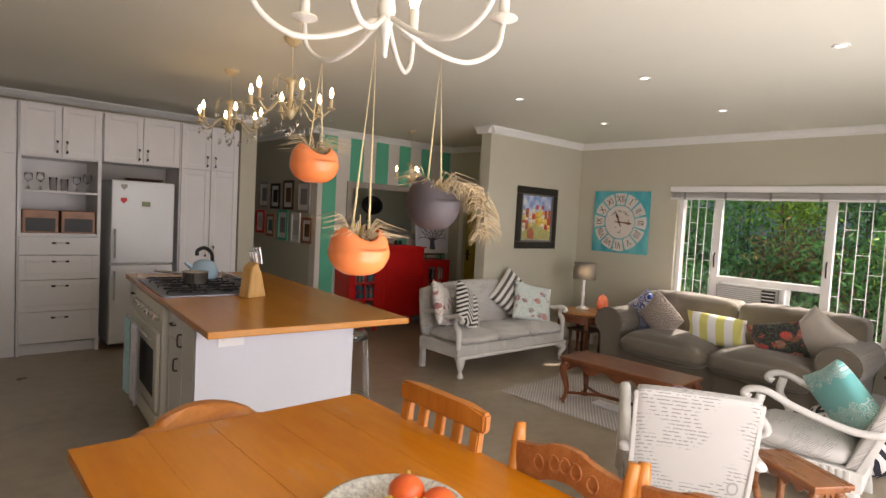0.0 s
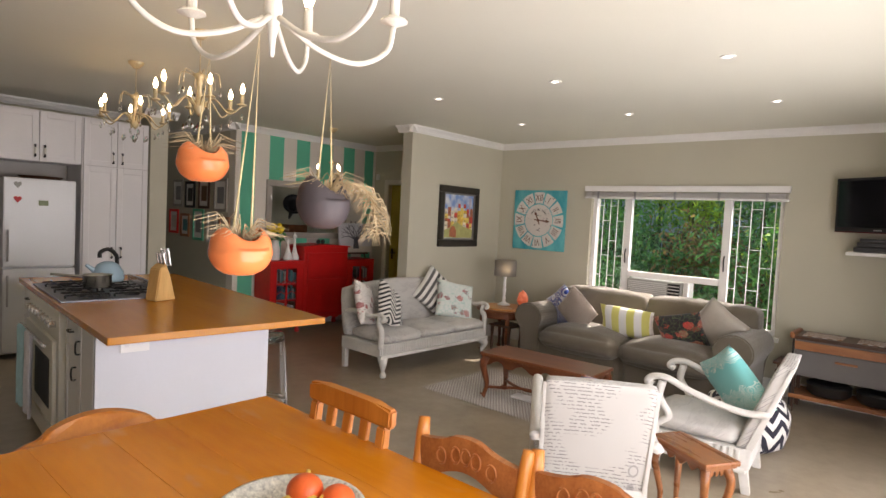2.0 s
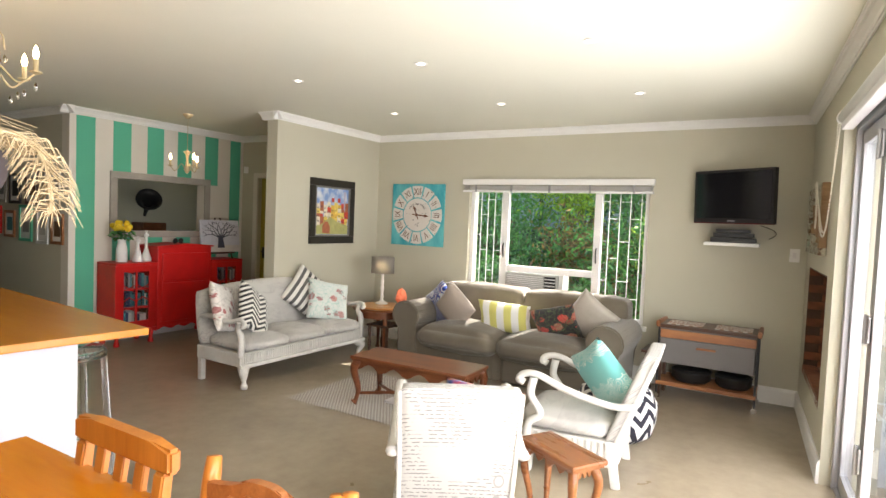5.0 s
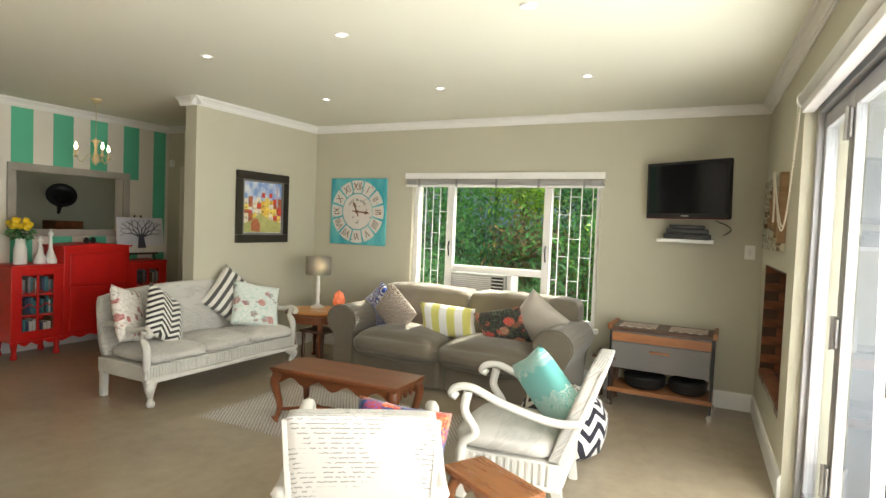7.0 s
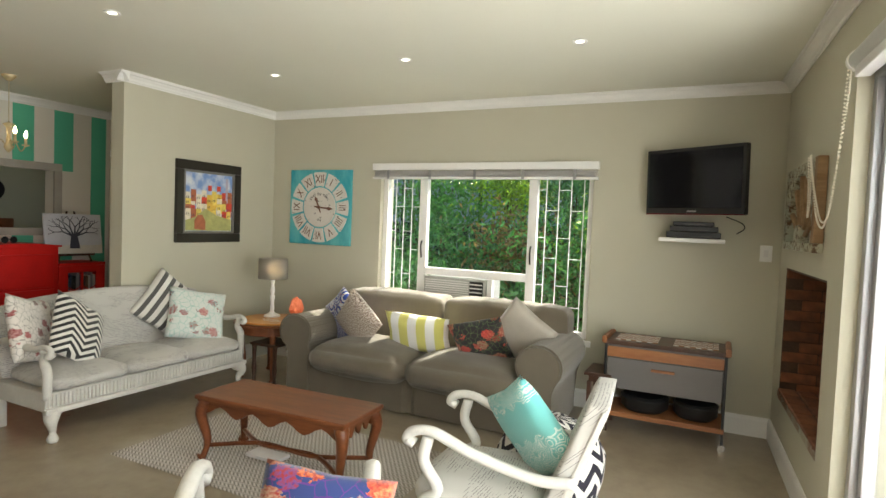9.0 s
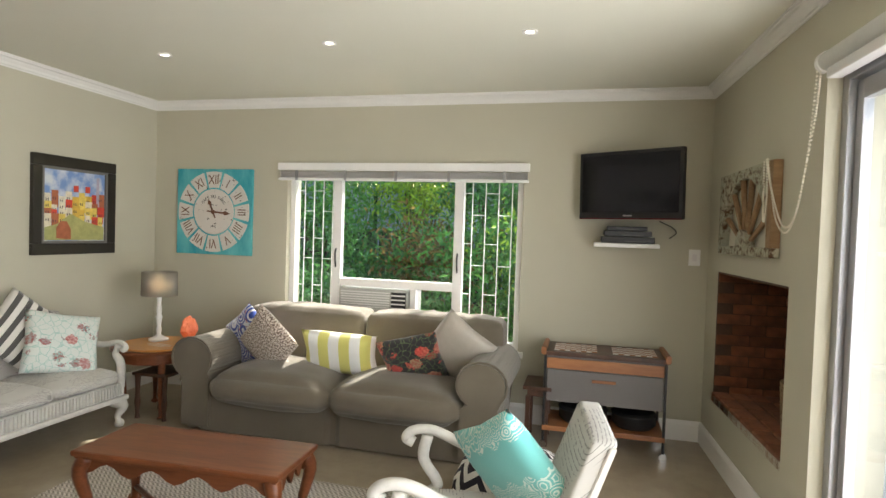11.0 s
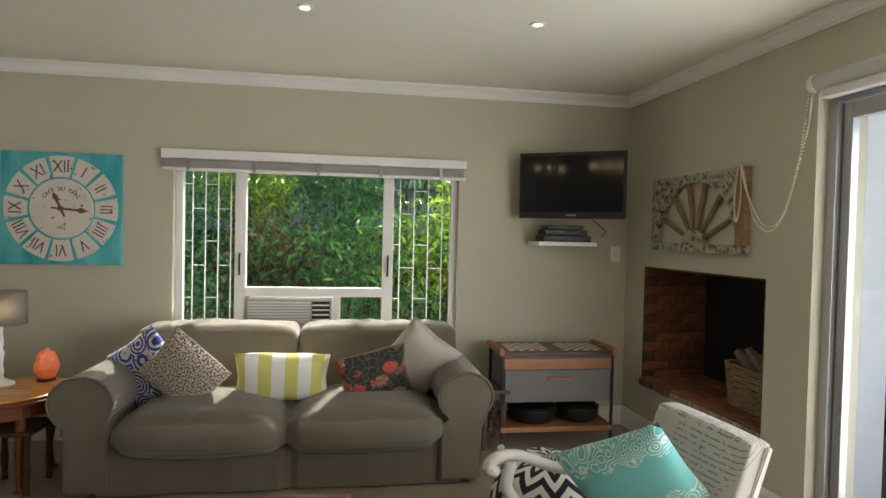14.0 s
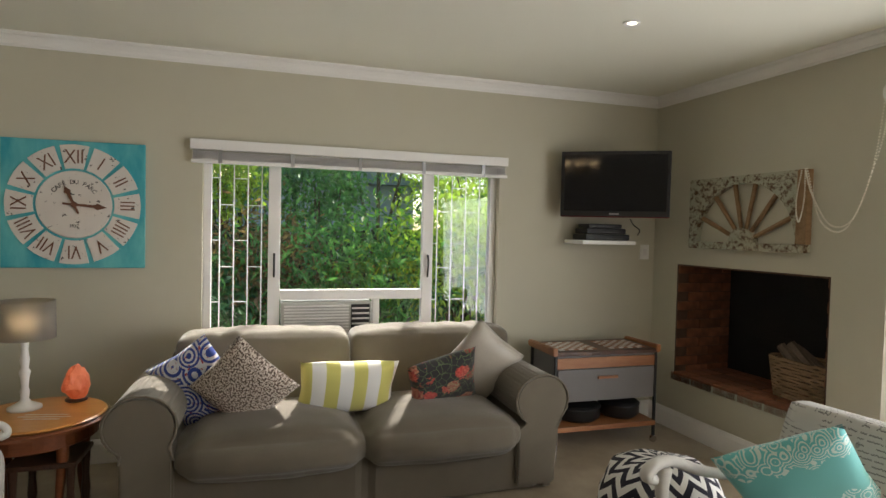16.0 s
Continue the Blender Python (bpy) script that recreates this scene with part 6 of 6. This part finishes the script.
BAN = plain("banana_skin", (0.65, 0.45, 0.08), 0.5, 0, 0.2, 18)
for k in range(6):
    solo("banana", tube(curve_pts([(-0.11, 0.02, 0.02), (-0.05, -0.03, 0.0), (0.04, -0.035, 0.0), (0.11, 0.01, 0.03)], 4), [0.006, 0.013, 0.017, 0.019, 0.02, 0.02, 0.02, 0.02, 0.019, 0.017, 0.014, 0.009, 0.006], 8), BAN, "ripe yellow banana in the fruit bowl", "fruit", pose(1.905 + 0.013 * k, 1.735 + 0.023 * k, 0.912 + 0.003 * k, 0, 0, -35 + 8 * k) @ Matrix.Diagonal((0.9, 0.9, 0.9, 1)), "fruit in the bowl", smooth=True)

# ---- white chandelier over the table with hanging pots ----
IVORY = plain("ivory_metal", (0.68, 0.66, 0.6), 0.4, 0, 0.05, 8)
CX, CYY, CH = 1.86, 1.753, 1.92
wc = thing("chandelier", "white metal six-armed candle chandelier", "chandelier", pose(CX, CYY, CH) @ Matrix.Diagonal((0.9, 0.9, 0.9, 1)))
part("stem", lathe([(0, -0.07), (0.005, -0.066), (0.008, -0.03), (0.014, 0.0), (0.02, 0.03), (0.016, 0.06), (0.02, 0.1), (0.01, 0.13), (0.01, 0.75)], 14), IVORY, wc, smooth=True)


def bulb_candle(parent, p, s=1.0, ring=0.035):
    cn = part("candle", lathe([(0.005, -0.012), (ring, 0.0), (ring * 0.9, 0.006), (0.012 * s, 0.004), (0.012 * s, 0.07 * s), (0, 0.07 * s)], 14, p), IVORY, parent)
    part("bulb", lathe([(0.0, 0.07 * s), (0.009 * s, 0.075 * s), (0.015 * s, 0.095 * s), (0.008 * s, 0.125 * s), (0, 0.14 * s)], 10, p), BULB, cn)


for k in range(6):
    a = radians(40 + 60 * k)
    ca, sa = math.cos(a), math.sin(a)
    part("arm", tube(curve_pts([(0.02 * ca, 0.02 * sa, 0.01), (0.1 * ca, 0.1 * sa, -0.035), (0.19 * ca, 0.19 * sa, -0.05), (0.26 * ca, 0.26 * sa, -0.01), (0.275 * ca, 0.275 * sa, 0.05)], 5), 0.0062, 8), IVORY, wc, smooth=True)
    bulb_candle(wc, (0.275 * ca, 0.275 * sa, 0.06), 1.0, 0.033)
part("ceiling_rose", lathe([(0.02, 0.71), (0.045, 0.73), (0.05, 0.757), (0, 0.758)], 20), IVORY, wc)
TWINE = plain("jute_twine", (0.6, 0.48, 0.26), 0.9, 0, 0.15, 30, 200, 0.4)
STRAW = plain("dried_airplant", (0.44, 0.34, 0.2), 0.85, 0, 0.2, 20)
GOURDS = {"orange": plain("glazed_orange", (0.78, 0.22, 0.07), 0.16, 0, 0.1, 9, 60, 0.05), "slate": plain("matt_slate", (0.06, 0.048, 0.052), 0.6, 0, 0.1, 6)}
rng = random.Random(11)
for x, y, z, r, c, ax, ay, tilt in ((1.815, 1.924, 1.655, 0.0486, "orange", 1.828, 1.933, 0), (1.733, 1.618, 1.497, 0.0475, "orange", 1.797, 1.69, 12), (1.94, 1.681, 1.583, 0.0495, "slate", 1.967, 1.713, 0)):
    pl = thing("hanging_planter", "%s round planter with dried air plant hung by twine" % ("glossy orange" if c == "orange" else "matt slate grey"), "planter", pose(x, y, z), "planters under the chandelier")
    bm = lathe([(max(0.0, p.x), p.z) for p in curve_pts([(u, 0, h) for u, h in [(0, -0.72 * r), (0.45 * r, -0.7 * r), (0.85 * r, -0.45 * r), (1.05 * r, 0), (0.95 * r, 0.4 * r), (0.72 * r, 0.66 * r), (0.64 * r, 0.62 * r), (0.8 * r, 0.3 * r), (0, -0.3 * r)]], 4)], 40)
    for v in bm.verts:
        if v.co.z > 0.3 * r:
            v.co.z += 0.22 * r * math.cos(2 * math.atan2(v.co.y, v.co.x))
    if c == "slate":
        for v in bm.verts:
            v.co.z *= 1.25
    part("pot", bm, GOURDS[c], pl, smooth=True)
    part("cord", tube([(0.26 * r, -0.16 * r, 0.2 * r), (ax - x, ay - y, CH - z - 0.04), (-0.26 * r, 0.16 * r, 0.2 * r)], 0.0024, 6), TWINE, pl)
    pb = bmesh.new()
    for k in range(80):
        a, l = rng.uniform(0, 6.28), r * rng.uniform(0.7, 1.7)
        up = rng.uniform(0.1, 0.9)
        tube([(0, 0, 0.35 * r), (0.5 * l * math.cos(a), 0.5 * l * math.sin(a), 0.55 * r + up * l * 0.6), (l * math.cos(a), l * math.sin(a), 0.45 * r + up * l * 0.5)], [0.001, 0.0008, 0.0003], 4, pb)
    if c == "slate":
        spine = curve_pts([(0, 0, 0.5 * r), (0.04, -0.04, 0.045), (0.066, -0.066, 0.015), (0.074, -0.074, -0.05)], 10)
        for i, p in enumerate(spine):
            for q in range(9):
                a = rng.uniform(0, 6.28)
                tube([p, p + Vector((0.022 * math.cos(a), 0.022 * math.sin(a), -0.006 + 0.01 * math.cos(a * 2))), p + Vector((0.034 * math.cos(a), 0.034 * math.sin(a), -0.022))], [0.0009, 0.0008, 0.0003], 4, pb)
        tube(spine, 0.003, 5, pb)
    part("air_plant", pb, STRAW, pl)


# ---- crystal chandeliers over the island ----
def crystal_chandelier(m, label, arms, r, drop, crystals=True):
    ch = thing("chandelier", label, "chandelier", m)
    z0 = -drop
    part("ceiling_rose", lathe([(0.055, -0.002), (0.05, -0.02), (0.02, -0.05), (0.004, -0.055)], 18), IVORY, ch)
    part("rod", tube([(0, 0, -0.05), (0, 0, z0 + 0.18)], 0.003, 6), IVORY, ch)
    part("stem", lathe([(0, -0.06), (0.02, -0.04), (0.035, -0.01), (0.02, 0.03), (0.012, 0.1), (0.02, 0.16), (0.045, 0.185), (0.01, 0.2), (0, 0.22)], 14, (0, 0, z0)), IVORY, ch, smooth=True)
    for k in range(arms):
        a = 2 * math.pi * k / arms + 0.3
        ca, sa = math.cos(a), math.sin(a)
        part("arm", tube(curve_pts([(0.02 * ca, 0.02 * sa, z0), (0.35 * r * ca, 0.35 * r * sa, z0 + 0.05), (0.7 * r * ca, 0.7 * r * sa, z0 - 0.03), (r * ca, r * sa, z0 + 0.02)], 6), 0.005, 6), IVORY, ch, smooth=True)
        bulb_candle(ch, (r * ca, r * sa, z0 + 0.025), 0.95, 0.03)
        if crystals:
            part("upper_hook", tube(curve_pts([(0, 0, z0 + 0.17), (0.4 * r * ca, 0.4 * r * sa, z0 + 0.2), (0.48 * r * ca, 0.48 * r * sa, z0 + 0.12)], 5), 0.003, 5), IVORY, ch)
            for rr, zz in ((0.48 * r, 0.1), (r, -0.02), (0.7 * r, -0.07), (0.35 * r, -0.1)):
                part("crystal_drop", lathe([(0, 0.02), (0.004, 0.014), (0.01, -0.005), (0.006, -0.02), (0, -0.026)], 6, (rr * ca, rr * sa, z0 + zz - 0.02)), GLASS, ch)
    if crystals:
        part("crystal_drop", lathe([(0, 0.03), (0.008, 0.02), (0.018, -0.01), (0, -0.04)], 8, (0, 0, z0 - 0.12)), GLASS, ch)
    return ch


GILT = plain("antique_cream_gilt", (0.55, 0.45, 0.27), 0.4, 0.3, 0.15, 12)
IVORY = GILT
crystal_chandelier(pose(2.96, 5.35, H), "antique cream chandelier with glass drops and lit candles", 6, 0.24, 0.435)
crystal_chandelier(pose(2.88, 4.18, H), "antique cream crystal chandelier hanging over the island", 6, 0.25, 0.445)
crystal_chandelier(pose(5.7, 6.55, H), "small cream three-armed chandelier with lit bulbs", 3, 0.17, 0.6, False)

# ---- alcove: hatch, red cabinet and what stands on it ----
FRAME_G = plain("grey_wash_wood", (0.36, 0.33, 0.29), 0.7, 0, 0.12, 6)
ht = tagged(new("hatch_frame"), "wide grey-washed wooden frame round the wall hatch", "frame", kind="structure")
for b in [(HX0 - 0.07, HX1 + 0.07, HZ1 - 0.01, HZ1 + 0.07), (HX0 - 0.07, HX1 + 0.07, HZ0 - 0.07, HZ0 + 0.01), (HX0 - 0.07, HX0 + 0.01, HZ0 + 0.01, HZ1 - 0.01), (HX1 - 0.01, HX1 + 0.07, HZ0 + 0.01, HZ1 - 0.01)]:
    part("frame_board", box(b[0], b[1], SY - 0.035, SY - 0.006, b[2], b[3], 0.006), FRAME_G, ht)
gp = thing("gramophone", "old gramophone with a black horn on a wooden box", "gramophone", pose(6.5, 8.7, 0))
part("cabinet", box(-0.25, 0.35, -0.2, 0.25, 0.0, 1.15, 0.01), DARKWOOD, gp)
part("box", box(-0.05, 0.3, -0.15, 0.15, 1.15, 1.35, 0.01), MAHOGANY, gp)
part("horn", lathe([(0.02, 0), (0.03, 0.15), (0.06, 0.3), (0.11, 0.42), (0.17, 0.48), (0.165, 0.485), (0.1, 0.43), (0.05, 0.3), (0.0, 0.1)], 28, m=pose(0.12, 0.1, 1.45, 62, 0, -25)), BLACK, gp, smooth=True)
solo("tall_white_panel", box(5.62, 5.7, 8.0, 8.05, 0, 2.05, 0.005), WHITE, "white painted door edge in the back room", "door")

RC = thing("red_cabinet", "glossy red antique cabinet with glazed side doors", "cabinet", pose(6.06, 7.05, 0) @ Matrix.Diagonal((0.86, 1, 1, 1)))
# local x from -0.99 to 0.99, front at y 0, back at 0.36
part("centre_body", box(-0.42, 0.42, 0.0, 0.37, 0.17, 1.1, 0.008), RED, RC)
part("flap", box(-0.36, 0.36, -0.018, -0.001, 0.7, 1.03, 0.01), RED, RC)
part("centre_door", box(-0.36, 0.36, -0.018, -0.001, 0.22, 0.68, 0.01), RED, RC)
part("crown", prism([(-0.45, 1.1), (0.45, 1.1), (0.45, 1.115), (0.25, 1.13), (0, 1.14), (-0.25, 1.13), (-0.45, 1.115)], 0.4, "y", -0.02, bevel=0.004), RED, RC)
for sx in (-1, 1):
    x0, x1 = (0.425, 0.99) if sx > 0 else (-0.99, -0.425)
    part("back_panel", box(x0, x1, 0.34, 0.36, 0.17, 0.9), RED, RC)
    for px0 in (x0, x1 - 0.02):
        part("side_panel", box(px0, px0 + 0.02, 0.02, 0.339, 0.17, 0.9), RED, RC)
    for z0, z1 in ((0.17, 0.2), (0.41, 0.425), (0.62, 0.635)):
        part("shelf", box(x0 + 0.021, x1 - 0.021, 0.025, 0.339, z0, z1), RED, RC)
    part("side_top", box(x0 - 0.0, x1 + 0.0, -0.01, 0.37, 0.9, 0.93, 0.008), RED, RC)
    bm = bmesh.new()
    for b in [(x0, x0 + 0.11, 0.2, 0.9), (x1 - 0.11, x1, 0.2, 0.9), (x0 + 0.11, x1 - 0.11, 0.2, 0.27), (x0 + 0.11, x1 - 0.11, 0.83, 0.9), ((x0 + x1) / 2 - 0.012, (x0 + x1) / 2 + 0.012, 0.27, 0.83)]:
        box(b[0], b[1], 0.0, 0.019, b[2], b[3], 0.003, bm)
    gd = part("glazed_door", bm, RED, RC)
    for q in (0, 1):
        a = x0 + 0.11 if q == 0 else (x0 + x1) / 2 + 0.012
        e = (x0 + x1) / 2 - 0.012 if q == 0 else x1 - 0.11
        bar = tube([(a, 0.01, 0.5), ((a + e) / 2, 0.01, 0.54), (e, 0.01, 0.5)], 0.006, 6)
        part("glazing_bar", bar, RED, gd)
        part("glazing_bar", tube([(a, 0.01, 0.68), ((a + e) / 2, 0.01, 0.64), (e, 0.01, 0.68)], 0.006, 6), RED, gd)
        part("pane", box(a, e, 0.012, 0.015, 0.27, 0.83), GLASS, gd).visible_shadow = False
    part("apron", prism(scallop(x0, x1, 0.175, 0.05), 0.02, "y", 0.0), RED, RC)
    for lx in ((x0 + 0.05, x1 - 0.05) if sx > 0 else (x0 + 0.05, x1 - 0.05)):
        for ly in (0.04, 0.32):
            part("leg", lathe([(0.03, 0), (0.036, 0.02), (0.022, 0.06), (0.032, 0.12), (0.04, 0.18)], 12, (lx, ly, 0)), RED, RC, smooth=True)
part("apron", prism(scallop(-0.42, 0.42, 0.175, 0.04), 0.02, "y", -0.004), RED, RC)
part("keyhole", lathe([(0.012, 0), (0.012, 0.006), (0, 0.006)], 12, m=pose(0.33, -0.018, 0.5, 90, 0, 0)), STEEL, RC)
BOOKS = [plain("book_%s" % n, c, 0.6, 0, 0.1) for n, c in (("navy", (0.03, 0.05, 0.12)), ("white", (0.6, 0.58, 0.54)), ("black", (0.02, 0.02, 0.02)), ("teal", (0.05, 0.2, 0.22)), ("brown", (0.15, 0.08, 0.04)), ("grey", (0.25, 0.25, 0.26)))]
rng = random.Random(5)
for x0 in (-0.95, 0.46):
    for sh_z in (0.202, 0.427, 0.637):
        x = x0
        while x < x0 + 0.46:
            w, h = rng.uniform(0.02, 0.045), rng.uniform(0.12, 0.185)
            bkk = solo("book", box(0, w - 0.002, 0, 0.14, 0, h, 0.002, seg=1), rng.choice(BOOKS), "book standing in the red cabinet", "book", pose(6.06 + 0.86 * x, 7.05 + 0.09, sh_z) @ Matrix.Diagonal((0.86, 1, 1, 1)), "books in the red cabinet")
            x += w
vs = thing("flower_vase", "white enamel jug of yellow roses on the red cabinet", "vase", pose(5.36, 7.2, 0.932))
part("jug", lathe([(0.055, 0), (0.06, 0.01), (0.058, 0.15), (0.045, 0.2), (0.04, 0.23), (0.048, 0.26), (0.042, 0.26), (0.03, 0.22), (0, 0.1)], 20), WHITE, vs, smooth=True)
fl, lf = bmesh.new(), bmesh.new()
YEL = plain("yellow_petals", (0.8, 0.55, 0.02), 0.6, 0, 0.15, 30)
for k in range(14):
    a, rr = rng.uniform(0, 6.28), rng.uniform(0.0, 0.13)
    p = Vector((rr * math.cos(a), 0.7 * rr * math.sin(a), 0.4 + rng.uniform(-0.03, 0.04)))
    fb = bmesh.new()
    bmesh.ops.create_icosphere(fb, subdivisions=2, radius=0.034, matrix=Matrix.Translation(p))
    for v in fb.verts:
        v.co = p + (v.co - p) * (1 + 0.3 * noise.noise(v.co * 60))
    part("rose", fb, YEL, vs)
for k in range(90):
    a, rr = rng.uniform(0, 6.28), rng.uniform(0.02, 0.13)
    p = Vector((rr * math.cos(a), 0.8 * rr * math.sin(a), 0.3 + rng.uniform(-0.05, 0.08)))
    q = Euler((rng.uniform(-1, 1), rng.uniform(-1, 1), a)).to_matrix()
    vv = [lf.verts.new(p + q @ Vector(c)) for c in ((-0.035, 0, 0), (0, 0.015, 0.005), (0.035, 0, -0.005), (0, -0.015, 0.005))]
    lf.faces.new(vv)
part("leaves", lf, LEAVES[0], vs)
for x, h in ((5.53, 0.27), (5.63, 0.34)):
    gv = lathe([(0.055, 0), (0.06, 0.03), (0.035, 0.1), (0.018, 0.16), (0.014, h * 0.8), (0.022, h * 0.86), (0.03, h * 0.9), (0.012, h * 0.97), (0, h)], 16)
    for sx in (-1, 1):
        tube([(sx * 0.006, 0, h * 0.95), (sx * 0.01, 0, h + 0.02)], 0.004, 6, gv)
    solo("giraffe_figurine", gv, WHITE, "white ceramic long-necked figurine on the cabinet", "figurine", pose(x, 7.17, 0.932), smooth=True)
ez = thing("tree_painting", "tree painting on pale canvas standing on an easel", "painting", pose(6.64, 7.13, 0.932, -8, 0, -3) @ Matrix.Diagonal((1.2, 1, 1.1, 1)))
part("canvas", box(-0.24, 0.24, -0.012, 0.012, 0.08, 0.46, 0.003), plain("pale_canvas", (0.62, 0.62, 0.68), 0.7, 0, 0.1, 6), ez)
part("snow_band", box(-0.238, 0.238, -0.0135, -0.0122, 0.082, 0.16), plain("pale_ground_paint", (0.66, 0.62, 0.58), 0.7, 0, 0.1, 9), ez)
INK = plain("ink_paint", (0.06, 0.06, 0.09), 0.7)
tb = tube([(0, -0.014, 0.13), (0, -0.014, 0.26)], [0.045, 0.028], 6)


def twig(p, ang, ln, r, depth):
    q = (p[0] + ln * math.sin(ang), p[1], p[2] + ln * math.cos(ang))
    if abs(q[0]) > 0.225 or q[2] > 0.445:
        return
    tube([p, q], [r, r * 0.65], 4, tb)
    if depth:
        for s in (-1, 1):
            twig(q, ang + s * rng.uniform(0.25, 0.7), ln * rng.uniform(0.6, 0.85), r * 0.6, depth - 1)


for a in (-1.1, -0.7, -0.3, 0.1, 0.45, 0.8, 1.2):
    twig((0.02 * math.sin(a), -0.014, 0.25), a, 0.085, 0.011, 3)
for v in tb.verts:
    v.co.y = -0.0145 + (v.co.y + 0.014) * 0.06
part("painted_tree", tb, INK, ez)
for sx in (-1, 1):
    part("easel_leg", tube([(sx * 0.14, 0.0, 0.0), (sx * 0.03, 0.03, 0.49)], 0.008, 6), DARKWOOD, ez)
part("easel_ledge", box(-0.16, 0.16, -0.03, 0.014, 0.06, 0.079, 0.002), DARKWOOD, ez)
gl = thing("sunglasses", "black sunglasses on top of the red cabinet", "sunglasses", pose(6.02, 7.15, 1.142))
for sx in (-1, 1):
    part("lens", lathe([(0.03, 0), (0.033, 0.006), (0.03, 0.01), (0, 0.008)], 16, m=pose(sx * 0.038, 0, 0.028, 90, 0, 0)), PLASTIC, gl)
part("bridge", tube([(-0.012, -0.004, 0.034), (0.012, -0.004, 0.034)], 0.004, 6), PLASTIC, gl)

# ---- alcove door and passage ----
dr = tagged(new("door_1"), "olive yellow door in a white frame", "door", kind="structure")
bm = bmesh.new()
for b in [(7.12, 7.2, 0, 2.1), (6.24, 6.32, 0, 2.1), (6.32, 7.12, 2.03, 2.1)]:
    box(7.195, 7.218, b[0], b[1], b[2], b[3], 0.004, bm)
part("door_frame", bm, CREAM, dr)
dl = part("door_leaf", box(7.27, 7.31, 6.325, 7.115, 0.005, 2.025, 0.003), plain("olive_yellow_paint", (0.36, 0.29, 0.03), 0.5, 0, 0.05), dr)
part("door_handle", tube(curve_pts([(7.27, 7.05, 1.02), (7.23, 7.05, 1.02), (7.23, 6.95, 1.02)], 4), 0.009, 8), BLACK, dl)
part("lock_plate", box(7.262, 7.269, 7.03, 7.07, 0.92, 1.08, 0.002), BLACK, dl)
solo("alarm_sensor", box(7.19, 7.22, 7.33, 7.4, 2.1, 2.19, 0.008), WHITE, "small white alarm sensor on the wall", "sensor")
PICS = [(7.66, 1.28, 0.26, 0.34, TEAK), (7.98, 1.3, 0.26, 0.4, WHITE), (8.36, 1.32, 0.3, 0.42, MINT), (8.75, 1.3, 0.26, 0.32, TEAK), (9.1, 1.34, 0.28, 0.34, RED), (7.78, 1.72, 0.34, 0.42, FRAME_G), (8.22, 1.74, 0.3, 0.4, DARKWOOD), (8.62, 1.72, 0.28, 0.36, BLACK), (8.98, 1.74, 0.3, 0.38, FRAME_G)]
for y, z, w, h, mt in PICS:
    pf = thing("picture_frame", "small framed picture on the passage wall", "picture", pose(4.918, y, z, 90, 0, -90), "pictures in the passage")
    bm = bmesh.new()
    for b in [(-w / 2, w / 2, h / 2 - 0.035, h / 2), (-w / 2, w / 2, -h / 2, -h / 2 + 0.035), (-w / 2, -w / 2 + 0.035, -h / 2 + 0.035, h / 2 - 0.035), (w / 2 - 0.035, w / 2, -h / 2 + 0.035, h / 2 - 0.035)]:
        box(*b, 0, 0.02, 0.003, bm, seg=1)
    part("moulding", bm, mt, pf)
    part("mount", box(-w / 2 + 0.035, w / 2 - 0.035, -h / 2 + 0.035, h / 2 - 0.035, 0, 0.008), WHITE, pf)
    part("print", box(-w / 4, w / 4, -h / 4, h / 4, 0.0085, 0.01), BOOKS[int(y * 10) % 6], pf)
pd = tagged(new("door_2"), "white panelled passage door", "door", kind="structure")
part("door_leaf", box(4.125, 4.165, 8.9, 9.7, 0, 2.03, 0.004), WHITE, pd)

# ---- bricks of the fireplace lining, last ----
def brick_mesh(w, d, h):
    bm = box(-w / 2, w / 2, -d / 2, d / 2, -h / 2, h / 2, 0.005, seg=1)
    me = bpy.data.meshes.new("brick")
    bm.to_mesh(me)
    bm.free()
    me.materials.append(BRICK)
    return me


def lay(me, x, y, z):
    ob = new("brick", me)
    ob.parent = fp
    ob.location = (x, y, z)


side = brick_mesh(0.073, 0.209, 0.067)
sole = brick_mesh(0.205, 0.1, 0.073)
for sx in (FX0 - 0.016, FX1 + 0.016):
    for k in range(12):
        for j in range(3):
            lay(side, sx, -0.1 - 0.215 * j + (0.05 if k % 2 else -0.05) - 0.06, FZ0 + 0.03 + k * 0.0715)
for i in range(6):
    for j in range(5):
        lay(sole, FX0 + 0.1 + i * 0.212, -0.05 - j * 0.11, FZ0 - 0.015)
